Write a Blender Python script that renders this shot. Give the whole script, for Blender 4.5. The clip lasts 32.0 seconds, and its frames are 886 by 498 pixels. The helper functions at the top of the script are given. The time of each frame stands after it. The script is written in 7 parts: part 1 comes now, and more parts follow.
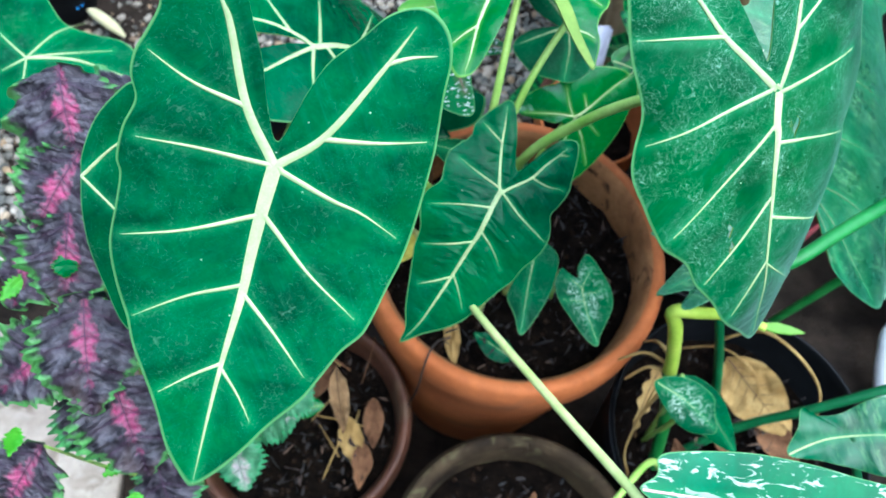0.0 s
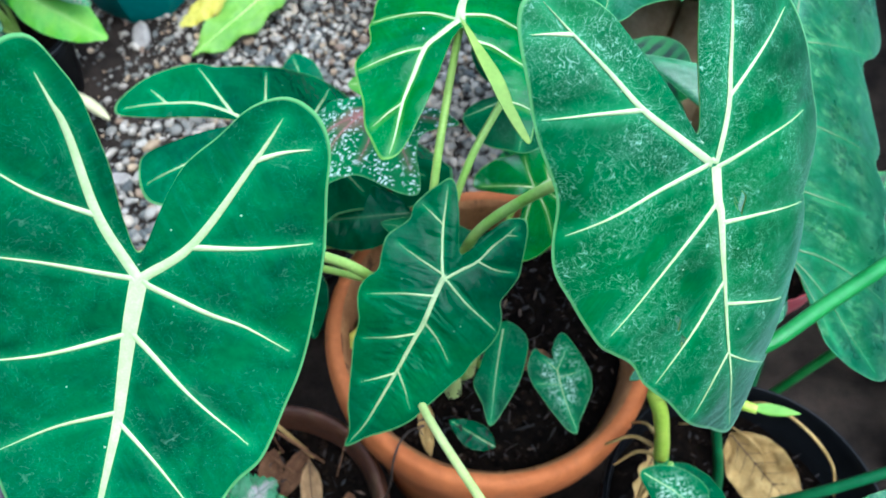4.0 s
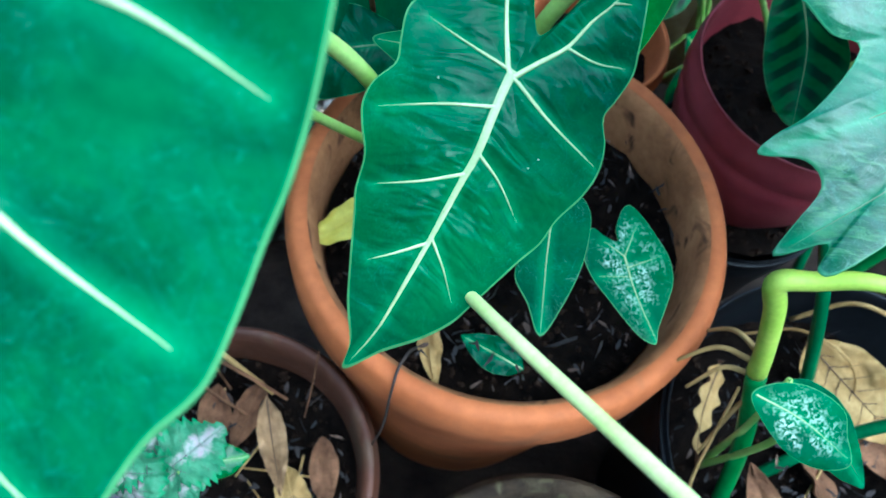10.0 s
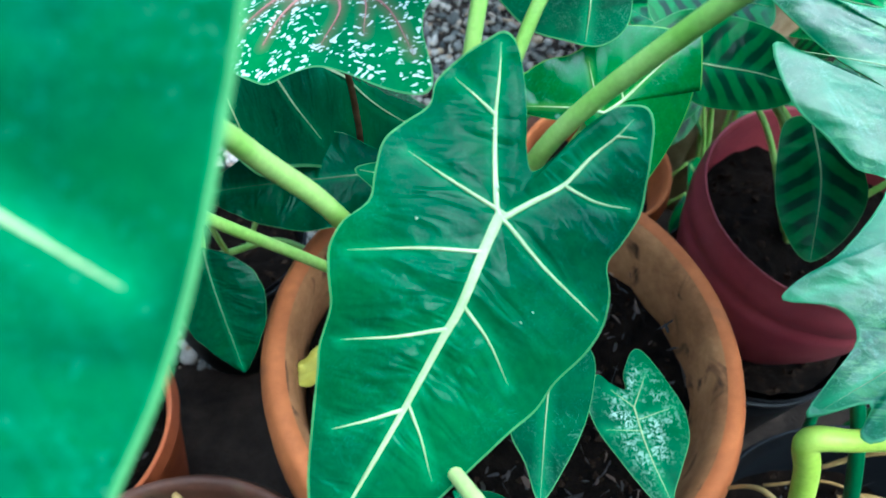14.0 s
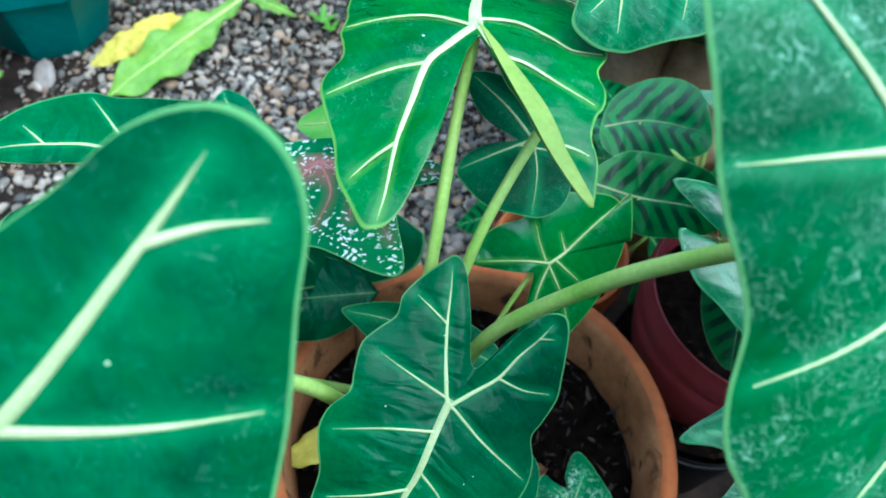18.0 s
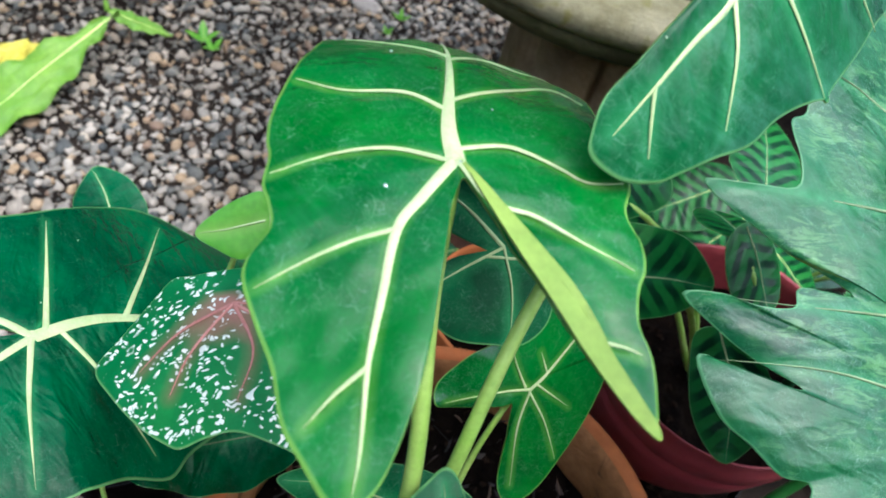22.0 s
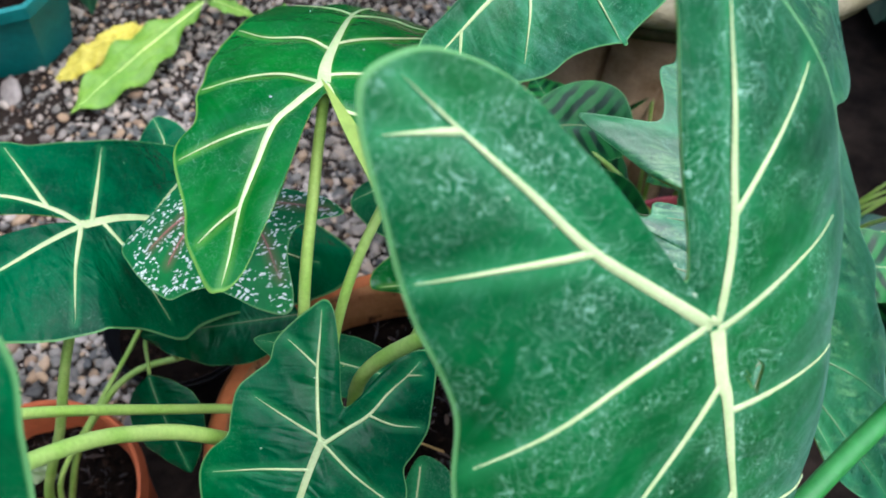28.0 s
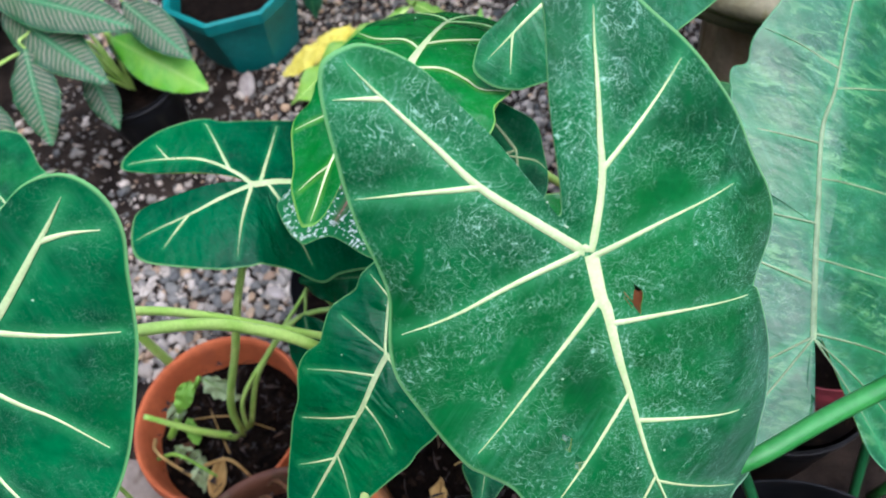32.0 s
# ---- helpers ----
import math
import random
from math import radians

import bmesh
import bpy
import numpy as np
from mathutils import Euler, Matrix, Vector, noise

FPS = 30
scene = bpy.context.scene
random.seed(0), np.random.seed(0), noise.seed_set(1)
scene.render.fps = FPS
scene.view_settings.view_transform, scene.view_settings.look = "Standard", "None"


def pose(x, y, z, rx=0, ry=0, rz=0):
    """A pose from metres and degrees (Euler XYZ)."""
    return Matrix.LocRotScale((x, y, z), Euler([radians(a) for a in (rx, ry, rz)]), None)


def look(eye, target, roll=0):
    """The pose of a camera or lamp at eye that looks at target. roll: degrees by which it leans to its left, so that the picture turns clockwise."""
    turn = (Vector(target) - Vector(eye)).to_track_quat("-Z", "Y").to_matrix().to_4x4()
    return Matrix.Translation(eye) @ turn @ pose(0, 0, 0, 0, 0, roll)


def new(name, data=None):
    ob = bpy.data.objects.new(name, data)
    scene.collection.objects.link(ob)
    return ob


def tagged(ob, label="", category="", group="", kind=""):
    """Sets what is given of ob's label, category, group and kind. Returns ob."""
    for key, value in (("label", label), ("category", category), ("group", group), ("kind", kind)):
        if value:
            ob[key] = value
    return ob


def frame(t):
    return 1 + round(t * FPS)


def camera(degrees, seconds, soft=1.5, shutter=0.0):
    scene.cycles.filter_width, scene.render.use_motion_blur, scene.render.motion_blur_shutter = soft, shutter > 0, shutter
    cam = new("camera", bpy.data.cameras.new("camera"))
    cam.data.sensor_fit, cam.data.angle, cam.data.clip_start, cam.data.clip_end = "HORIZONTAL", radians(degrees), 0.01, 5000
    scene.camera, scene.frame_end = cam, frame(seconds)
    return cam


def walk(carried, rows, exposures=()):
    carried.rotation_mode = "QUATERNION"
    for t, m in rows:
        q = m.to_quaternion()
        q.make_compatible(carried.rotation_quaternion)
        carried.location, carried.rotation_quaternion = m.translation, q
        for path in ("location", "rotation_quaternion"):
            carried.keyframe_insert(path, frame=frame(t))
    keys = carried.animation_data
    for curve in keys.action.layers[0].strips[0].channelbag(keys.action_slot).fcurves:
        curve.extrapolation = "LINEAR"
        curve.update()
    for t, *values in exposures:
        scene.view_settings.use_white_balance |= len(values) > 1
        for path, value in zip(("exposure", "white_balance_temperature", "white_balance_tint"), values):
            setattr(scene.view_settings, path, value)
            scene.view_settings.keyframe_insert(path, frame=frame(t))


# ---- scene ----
# ---- camera ----
cam = camera(58.59, 32.0, soft=1.8)
cam.data.dof.use_dof, cam.data.dof.focus_distance, cam.data.dof.aperture_fstop = True, 0.36, 15.0
PATH = [
    (0, (-0.0987, -0.3614, 1.1539), (-0.0830, -0.1469, 0.7025), 9.77),
    (0.5, (-0.1053, -0.3613, 1.1477), (-0.0786, -0.1475, 0.6965), 12.01),
    (1, (-0.1151, -0.3550, 1.1417), (-0.0670, -0.1415, 0.6921), 15.67),
    (1.5, (-0.1156, -0.3530, 1.1463), (-0.0715, -0.1216, 0.7052), 14.22),
    (2, (-0.1106, -0.3540, 1.1494), (-0.0794, -0.0988, 0.7206), 10.85),
    (2.5, (-0.1019, -0.3520, 1.1491), (-0.0768, -0.0917, 0.7229), 9.25),
    (3, (-0.0830, -0.3467, 1.1465), (-0.0809, -0.0905, 0.7171), 4.48),
    (3.5, (-0.0436, -0.3334, 1.1357), (-0.0509, -0.0815, 0.7038), 2.42),
    (5.5, (-0.0528, -0.2763, 1.0962), (-0.0275, -0.0593, 0.6464), 7.82),
    (6, (-0.0614, -0.2700, 1.0845), (-0.0309, -0.0584, 0.6326), 9.70),
    (6.5, (-0.0614, -0.2667, 1.0783), (-0.0261, -0.0561, 0.6262), 10.66),
    (7, (-0.0823, -0.2669, 1.0724), (-0.0400, -0.0614, 0.6186), 12.97),
    (7.5, (-0.1003, -0.2672, 1.0673), (-0.0577, -0.0652, 0.6119), 13.81),
    (8, (-0.0973, -0.2751, 1.0561), (-0.0561, -0.0741, 0.6001), 14.21),
    (8.5, (-0.0942, -0.2813, 1.0234), (-0.0526, -0.0810, 0.5671), 13.87),
    (9, (-0.0930, -0.2789, 0.9918), (-0.0505, -0.0857, 0.5326), 14.44),
    (9.5, (-0.0904, -0.2770, 0.9484), (-0.0456, -0.0843, 0.4892), 13.98),
    (10, (-0.0912, -0.2682, 0.9117), (-0.0519, -0.0565, 0.4604), 11.71),
    (10.5, (-0.0905, -0.2643, 0.8852), (-0.0524, -0.0311, 0.4445), 10.91),
    (11, (-0.0895, -0.2560, 0.8760), (-0.0547, -0.0139, 0.4399), 9.89),
    (11.5, (-0.0870, -0.2489, 0.8698), (-0.0518, -0.0024, 0.4362), 9.89),
    (12, (-0.0842, -0.2445, 0.8701), (-0.0499, 0.0099, 0.4410), 9.61),
    (12.5, (-0.0830, -0.2406, 0.8736), (-0.0501, 0.0220, 0.4494), 9.34),
    (13, (-0.0795, -0.2363, 0.8775), (-0.0474, 0.0353, 0.4590), 8.91),
    (13.5, (-0.0774, -0.2296, 0.8814), (-0.0433, 0.0487, 0.4674), 8.96),
    (14, (-0.0807, -0.2361, 0.8813), (-0.0467, 0.0406, 0.4662), 8.93),
    (14.5, (-0.0753, -0.2467, 0.9026), (-0.0419, 0.0264, 0.4850), 9.18),
    (16.5, (-0.0786, -0.2529, 0.9565), (-0.0409, 0.0113, 0.5337), 10.88),
    (17, (-0.0737, -0.2471, 0.9746), (-0.0372, 0.0216, 0.5545), 10.90),
    (17.5, (-0.0748, -0.2318, 0.9855), (-0.0351, 0.0419, 0.5690), 10.92),
    (18, (-0.0789, -0.2181, 0.9925), (-0.0397, 0.0595, 0.5785), 10.49),
    (18.5, (-0.0830, -0.2027, 0.9967), (-0.0423, 0.0729, 0.5815), 9.86),
    (19, (-0.0744, -0.1830, 1.0003), (-0.0237, 0.0794, 0.5777), 10.56),
    (19.5, (-0.0717, -0.1587, 1.0039), (-0.0155, 0.0915, 0.5747), 11.68),
    (20, (-0.0783, -0.1355, 1.0005), (-0.0196, 0.1129, 0.5706), 12.20),
    (20.5, (-0.0837, -0.1222, 0.9911), (-0.0208, 0.1239, 0.5604), 13.09),
    (21, (-0.0803, -0.1097, 0.9841), (-0.0120, 0.1325, 0.5521), 13.98),
    (21.5, (-0.0836, -0.0983, 0.9759), (-0.0013, 0.1452, 0.5470), 16.31),
    (22, (-0.0979, -0.1016, 0.9490), (0.0047, 0.1644, 0.5383), 16.71),
    (22.5, (-0.0958, -0.0803, 0.9320), (0.0098, 0.1925, 0.5266), 13.73),
    (23, (-0.0785, -0.0436, 0.9337), (0.0279, 0.2343, 0.5319), 12.74),
    (23.5, (-0.0751, -0.0142, 0.9418), (0.0354, 0.2710, 0.5462), 12.61),
    (24, (-0.0530, -0.0103, 0.9607), (0.0533, 0.2675, 0.5588), 14.18),
    (24.5, (-0.0316, -0.0186, 0.9801), (0.0491, 0.2590, 0.5722), 10.60),
    (26.5, (-0.0149, -0.0987, 1.0146), (0.0231, 0.1841, 0.6040), 6.01),
    (27, (-0.0158, -0.1420, 1.0160), (0.0233, 0.1440, 0.6077), 6.53),
    (27.5, (-0.0082, -0.1682, 1.0229), (0.0215, 0.0929, 0.5975), 3.59),
    (28, (-0.0155, -0.2013, 1.0284), (0.0182, 0.0626, 0.6051), 6.69),
    (28.5, (-0.0031, -0.2178, 1.0290), (0.0229, 0.0443, 0.6040), 5.20),
    (29, (0.0189, -0.2255, 1.0358), (-0.0052, 0.0380, 0.6116), -1.63),
    (29.5, (0.0358, -0.2307, 1.0381), (-0.0224, 0.0300, 0.6154), -6.04),
    (30, (0.0416, -0.2398, 1.0527), (-0.0364, 0.0159, 0.6301), -9.80),
    (30.5, (0.0452, -0.2412, 1.0658), (-0.0364, 0.0137, 0.6435), -10.32),
    (31, (0.0450, -0.2394, 1.0701), (-0.0380, 0.0158, 0.6482), -10.56),
    (31.5, (0.0524, -0.2486, 1.0835), (-0.0396, 0.0087, 0.6649), -11.29),
    (32, (0.0737, -0.2600, 1.0860), (-0.0280, -0.0051, 0.6680), -13.51),
]
walk(cam, [(t, look(eye, target, roll)) for t, eye, target, roll in PATH], exposures=[(0, 1.80, 5080, 0), (3, 1.78, 5080, 0), (6, 1.68, 4680, 1), (8, 1.64, 4580, 0), (9, 1.48, 4620, -5), (10, 2.08, 4450, -6), (14, 2.22, 4720, -7), (17, 1.82, 4720, -5), (20, 1.60, 5500, 5), (22, 1.58, 5650, 8), (23, 1.66, 5920, 18), (24.5, 1.48, 5950, 21), (28, 1.42, 5580, 14), (32, 1.48, 5500, 16)])

# ---- light: soft overcast daylight over a shaded garden ----
world = bpy.data.worlds.new("overcast_sky")
scene.world = world
world.use_nodes = True
wn = world.node_tree.nodes
sky = wn.new("ShaderNodeTexSky")
sky.sky_type = "NISHITA"
sky.sun_disc = False
sky.sun_elevation, sky.sun_rotation = radians(70), radians(127)
sky.dust_density = 4.0
world.node_tree.links.new(sky.outputs[0], wn["Background"].inputs[0])
wn["Background"].inputs[1].default_value = 0.14
sun = bpy.data.lights.new("sun", "SUN")
sun.energy, sun.angle, sun.color = 1.5, radians(95), (1.0, 0.98, 0.94)
sun_ob = new("sun", sun)
sun_ob.matrix_world = look((0.55, -0.42, 2.2), (0, 0, 0.3))


# ---- materials ----
def material(name):
    m = bpy.data.materials.new(name)
    m.use_nodes = True
    return m, m.node_tree.nodes, m.node_tree.links, m.node_tree.nodes["Principled BSDF"]


def ramp(nodes, stops):
    r = nodes.new("ShaderNodeValToRGB")
    while len(r.color_ramp.elements) < len(stops):
        r.color_ramp.elements.new(0.5)
    for e, (p, c) in zip(r.color_ramp.elements, stops):
        e.position, e.color = p, (*c, 1) if len(c) == 3 else c
    return r


def noise_tex(nodes, links, scale, detail=4, rough=0.55, co=None, dist=0.0):
    n = nodes.new("ShaderNodeTexNoise")
    n.inputs["Scale"].default_value, n.inputs["Detail"].default_value = scale, detail
    n.inputs["Roughness"].default_value, n.inputs["Distortion"].default_value = rough, dist
    if co is not None:
        links.new(co, n.inputs["Vector"])
    return n


def mix(nodes, links, fac, a, b, blend="MIX"):
    m = nodes.new("ShaderNodeMix")
    m.data_type, m.blend_type = "RGBA", blend
    for sock, v in ((m.inputs[0], fac), (m.inputs[6], a), (m.inputs[7], b)):
        if isinstance(v, (int, float)):
            sock.default_value = v
        elif isinstance(v, tuple):
            sock.default_value = (*v, 1)
        else:
            links.new(v, sock)
    return m.outputs[2]


def bump(nodes, links, height, strength, distance, bsdf, normal=None):
    b = nodes.new("ShaderNodeBump")
    b.inputs["Strength"].default_value, b.inputs["Distance"].default_value = strength, distance
    links.new(height, b.inputs["Height"])
    if normal is not None:
        links.new(normal, b.inputs["Normal"])
    links.new(b.outputs[0], bsdf.inputs["Normal"])
    return b.outputs[0]


def plain_mat(name, dark, light, scale, rough=0.8, bump_strength=0.4, bump_dist=0.002, metal=0.0, spots=None, coat=0.0, spec=0.3):
    """A two-tone surface with coarse and fine variation and fine relief."""
    m, n, l, b = material(name)
    tc = n.new("ShaderNodeTexCoord").outputs["Object"]
    big = noise_tex(n, l, scale, 5, 0.6, tc)
    fine = noise_tex(n, l, scale * 9, 6, 0.65, tc)
    r = ramp(n, [(0.32, dark), (0.68, light)])
    l.new(big.outputs[0], r.inputs[0])
    c = mix(n, l, 0.35, r.outputs[0], fine.outputs[0], "OVERLAY")
    if spots:
        sp = noise_tex(n, l, scale * 2.3, 3, 0.5, tc, 0.6)
        sr = ramp(n, [(0.58, (0, 0, 0)), (0.68, (1, 1, 1))])
        l.new(sp.outputs[0], sr.inputs[0])
        c = mix(n, l, sr.outputs[0], c, spots)
    oi = n.new("ShaderNodeObjectInfo")
    hs = n.new("ShaderNodeHueSaturation")
    mr = n.new("ShaderNodeMapRange")
    mr.inputs[3].default_value, mr.inputs[4].default_value = 0.88, 1.12
    l.new(oi.outputs["Random"], mr.inputs[0])
    l.new(mr.outputs[0], hs.inputs["Value"])
    l.new(c, hs.inputs["Color"])
    l.new(hs.outputs[0], b.inputs["Base Color"])
    b.inputs["Roughness"].default_value, b.inputs["Metallic"].default_value = rough, metal
    b.inputs["Coat Weight"].default_value, b.inputs["Specular IOR Level"].default_value = coat, spec
    bump(n, l, fine.outputs[0], bump_strength, bump_dist, b)
    return m


def leaf_mat(name, dark, light, rough=0.42, veinlight=(0.05, 0.30, 0.10), rim=(0.17, 0.40, 0.13), dust=0.25, gloss=0.45, thin=0.22,
             pattern=None, quilt=1.0, sheen=0.0, band=0.981, tex=14, ridges=0, halo=0.006, streak=0.0, pleats=0.0, film=0.0):
    """A leaf blade. The mesh carries: leafco (metres on the blade), vein (distance to the nearest vein), rim (0 at the stalk, 1 at the margin)."""
    m, n, l, b = material(name)
    co = n.new("ShaderNodeAttribute")
    co.attribute_name = "leafco"
    vec = co.outputs["Vector"]
    dist = n.new("ShaderNodeAttribute")
    dist.attribute_name = "vein"
    edge = n.new("ShaderNodeAttribute")
    edge.attribute_name = "rim"
    big = noise_tex(n, l, tex, 4, 0.6, vec, 0.4)
    r = ramp(n, [(0.39, dark), (0.61, light)])
    l.new(big.outputs[0], r.inputs[0])
    c = r.outputs[0]
    zone = noise_tex(n, l, 9, 3, 0.55, vec, 0.6)
    zr = ramp(n, [(0.48, (0, 0, 0)), (0.66, (0.55, 0.55, 0.55))])
    l.new(zone.outputs[0], zr.inputs[0])
    c = mix(n, l, zr.outputs[0], c, tuple(min(1, a * k) for a, k in zip(light, (2.2, 1.28, 0.8))))
    fine = noise_tex(n, l, 260, 5, 0.7, vec)
    c = mix(n, l, 0.30, c, fine.outputs[0], "OVERLAY")
    if pattern == "spots":      # white freckles, as on a caladium
        v = n.new("ShaderNodeTexVoronoi")
        v.inputs["Scale"].default_value, v.inputs["Randomness"].default_value = 330, 1.0
        w = noise_tex(n, l, 120, 2, 0.5, vec)
        mv = n.new("ShaderNodeMix")
        mv.data_type, mv.blend_type = "RGBA", "LINEAR_LIGHT"
        mv.inputs[0].default_value = 0.006
        l.new(vec, mv.inputs[6]), l.new(w.outputs["Color"], mv.inputs[7])
        ms0 = n.new("ShaderNodeMapping")
        ms0.inputs["Scale"].default_value, ms0.inputs["Rotation"].default_value = (0.65, 1.25, 1), (0, 0, 0.5)
        l.new(mv.outputs[2], ms0.inputs["Vector"])
        l.new(ms0.outputs[0], v.inputs["Vector"])
        d2 = ramp(n, [(0.32, (1, 1, 1)), (0.40, (0, 0, 0))])
        l.new(v.outputs["Distance"], d2.inputs[0])
        g = noise_tex(n, l, 75, 2, 0.5, vec)
        g2 = ramp(n, [(0.42, (0, 0, 0)), (0.48, (1, 1, 1))])
        l.new(g.outputs[0], g2.inputs[0])
        f = mix(n, l, 1.0, d2.outputs[0], g2.outputs[0], "MULTIPLY")
        blush = noise_tex(n, l, 30, 3, 0.6, vec)
        b0 = n.new("ShaderNodeMath")
        b0.operation, b0.inputs[1].default_value = "MULTIPLY_ADD", 0.5
        l.new(blush.outputs[0], b0.inputs[0]), l.new(edge.outputs["Fac"], b0.inputs[2])
        b1 = ramp(n, [(0.32, (0.7, 0.7, 0.7)), (0.62, (0, 0, 0))])
        l.new(b0.outputs[0], b1.inputs[0])
        c = mix(n, l, b1.outputs[0], c, (0.45, 0.16, 0.15))
        c = mix(n, l, f, c, (0.78, 0.85, 0.76))
    if pattern == "net":        # pale mottling between fine green veins
        v = noise_tex(n, l, 420, 4, 0.7, vec, 0.8)
        d2 = ramp(n, [(0.49, (0, 0, 0)), (0.56, (1, 1, 1))])
        l.new(v.outputs[0], d2.inputs[0])
        g = noise_tex(n, l, 60, 3, 0.6, vec)
        g2 = ramp(n, [(0.42, (0, 0, 0)), (0.58, (0.8, 0.8, 0.8))])
        l.new(g.outputs[0], g2.inputs[0])
        f = mix(n, l, 1.0, d2.outputs[0], g2.outputs[0], "MULTIPLY")
        mid = ramp(n, [(0.45, (1, 1, 1)), (0.88, (0.12, 0.12, 0.12))])
        l.new(edge.outputs["Fac"], mid.inputs[0])
        f = mix(n, l, 1.0, f, mid.outputs[0], "MULTIPLY")
        c = mix(n, l, f, c, (0.58, 0.78, 0.60))
    if pattern == "mottle":     # cream and pale green flecks drawn out across the blade
        mp = n.new("ShaderNodeMapping")
        mp.inputs["Scale"].default_value = (0.45, 1.6, 1)
        mp.inputs["Rotation"].default_value = (0, 0, 0.5)
        l.new(vec, mp.inputs["Vector"])
        g = noise_tex(n, l, 120, 6, 0.72, mp.outputs[0], 0.8)
        g2 = ramp(n, [(0.50, (0, 0, 0)), (0.60, (1, 1, 1))])
        l.new(g.outputs[0], g2.inputs[0])
        g3 = noise_tex(n, l, 22, 3, 0.6, vec)
        g4 = ramp(n, [(0.40, (0.05, 0.05, 0.05)), (0.65, (0.8, 0.8, 0.8))])
        l.new(g3.outputs[0], g4.inputs[0])
        f = mix(n, l, 1.0, g2.outputs[0], g4.outputs[0], "MULTIPLY")
        c = mix(n, l, f, c, (0.13, 0.31, 0.11))
    if pattern in ("heart", "pale_heart"):      # an irregular pink patch along the midrib
        sep = n.new("ShaderNodeSeparateXYZ")
        l.new(vec, sep.inputs[0])
        ab = n.new("ShaderNodeMath")
        ab.operation = "ABSOLUTE"
        l.new(sep.outputs[0], ab.inputs[0])
        nz = noise_tex(n, l, 80, 3, 0.65, vec)
        w1 = n.new("ShaderNodeMath")
        w1.operation, w1.inputs[1].default_value = "MULTIPLY_ADD", 0.030
        l.new(nz.outputs[0], w1.inputs[0]), l.new(ab.outputs[0], w1.inputs[2])
        dy = n.new("ShaderNodeMath")
        dy.operation, dy.inputs[1].default_value = "SUBTRACT", 0.028
        l.new(sep.outputs[1], dy.inputs[0])
        dy2 = n.new("ShaderNodeMath")
        dy2.operation = "ABSOLUTE"
        l.new(dy.outputs[0], dy2.inputs[0])
        w2 = n.new("ShaderNodeMath")
        w2.operation, w2.inputs[1].default_value = "MULTIPLY_ADD", 0.30
        l.new(dy2.outputs[0], w2.inputs[0]), l.new(w1.outputs[0], w2.inputs[2])
        sr = ramp(n, [(0.0190, (1, 1, 1)), (0.0205, (0, 0, 0))])
        l.new(w2.outputs[0], sr.inputs[0])
        pk = ramp(n, [(0.35, (0.46, 0.025, 0.15)), (0.62, (0.74, 0.22, 0.36))] if pattern == "heart" else [(0.35, (0.60, 0.38, 0.44)), (0.62, (0.76, 0.66, 0.66))])
        l.new(nz.outputs[0], pk.inputs[0])
        c = mix(n, l, sr.outputs[0], c, pk.outputs[0])
    if pattern == "splash":     # white brush strokes
        mp = n.new("ShaderNodeMapping")
        mp.inputs["Scale"].default_value = (1.5, 0.45, 1)
        l.new(vec, mp.inputs["Vector"])
        g = noise_tex(n, l, 130, 5, 0.65, mp.outputs[0], 1.2)
        g2 = ramp(n, [(0.55, (0, 0, 0)), (0.60, (1, 1, 1))])
        l.new(g.outputs[0], g2.inputs[0])
        c = mix(n, l, g2.outputs[0], c, (0.50, 0.62, 0.50))
    if pattern in ("bands", "feather"):   # stripes that run from the midrib to the margin
        sep = n.new("ShaderNodeSeparateXYZ")
        l.new(vec, sep.inputs[0])
        ab = n.new("ShaderNodeMath")
        ab.operation = "ABSOLUTE"
        l.new(sep.outputs[0], ab.inputs[0])
        sk = n.new("ShaderNodeMath")
        sk.operation, sk.inputs[1].default_value = "MULTIPLY", 0.7
        l.new(ab.outputs[0], sk.inputs[0])
        ad = n.new("ShaderNodeMath")
        ad.operation = "SUBTRACT"
        l.new(sep.outputs[1], ad.inputs[0]), l.new(sk.outputs[0], ad.inputs[1])
        wob = noise_tex(n, l, 40, 2, 0.5, vec)
        wm = n.new("ShaderNodeMath")
        wm.operation, wm.inputs[1].default_value = "MULTIPLY_ADD", 0.011
        l.new(wob.outputs[0], wm.inputs[0]), l.new(ad.outputs[0], wm.inputs[2])
        fr = n.new("ShaderNodeMath")
        fr.operation, fr.inputs[1].default_value = "MULTIPLY", 420 if pattern == "bands" else 700
        l.new(wm.outputs[0], fr.inputs[0])
        sn = n.new("ShaderNodeMath")
        sn.operation = "SINE"
        l.new(fr.outputs[0], sn.inputs[0])
        mr0 = n.new("ShaderNodeMapRange")
        mr0.inputs[1].default_value = -1
        l.new(sn.outputs[0], mr0.inputs[0])
        sr = ramp(n, [(0.35, (0, 0, 0)), (0.72, (1, 1, 1))])
        l.new(mr0.outputs[0], sr.inputs[0])
        fade = ramp(n, [(0.06, (0.02, 0.02, 0.02)), (0.22, (0.9, 0.9, 0.9)), (0.72, (0.85, 0.85, 0.85)), (0.93, (0.05, 0.05, 0.05))] if pattern == "feather" else [(0.75, (1, 1, 1)), (0.98, (0.2, 0.2, 0.2))])
        l.new(edge.outputs["Fac"], fade.inputs[0])
        mask = mix(n, l, 1.0, sr.outputs[0], fade.outputs[0], "MULTIPLY")
        c = mix(n, l, mask, c, (0.004, 0.04, 0.014) if pattern == "bands" else (0.15, 0.15, 0.09))
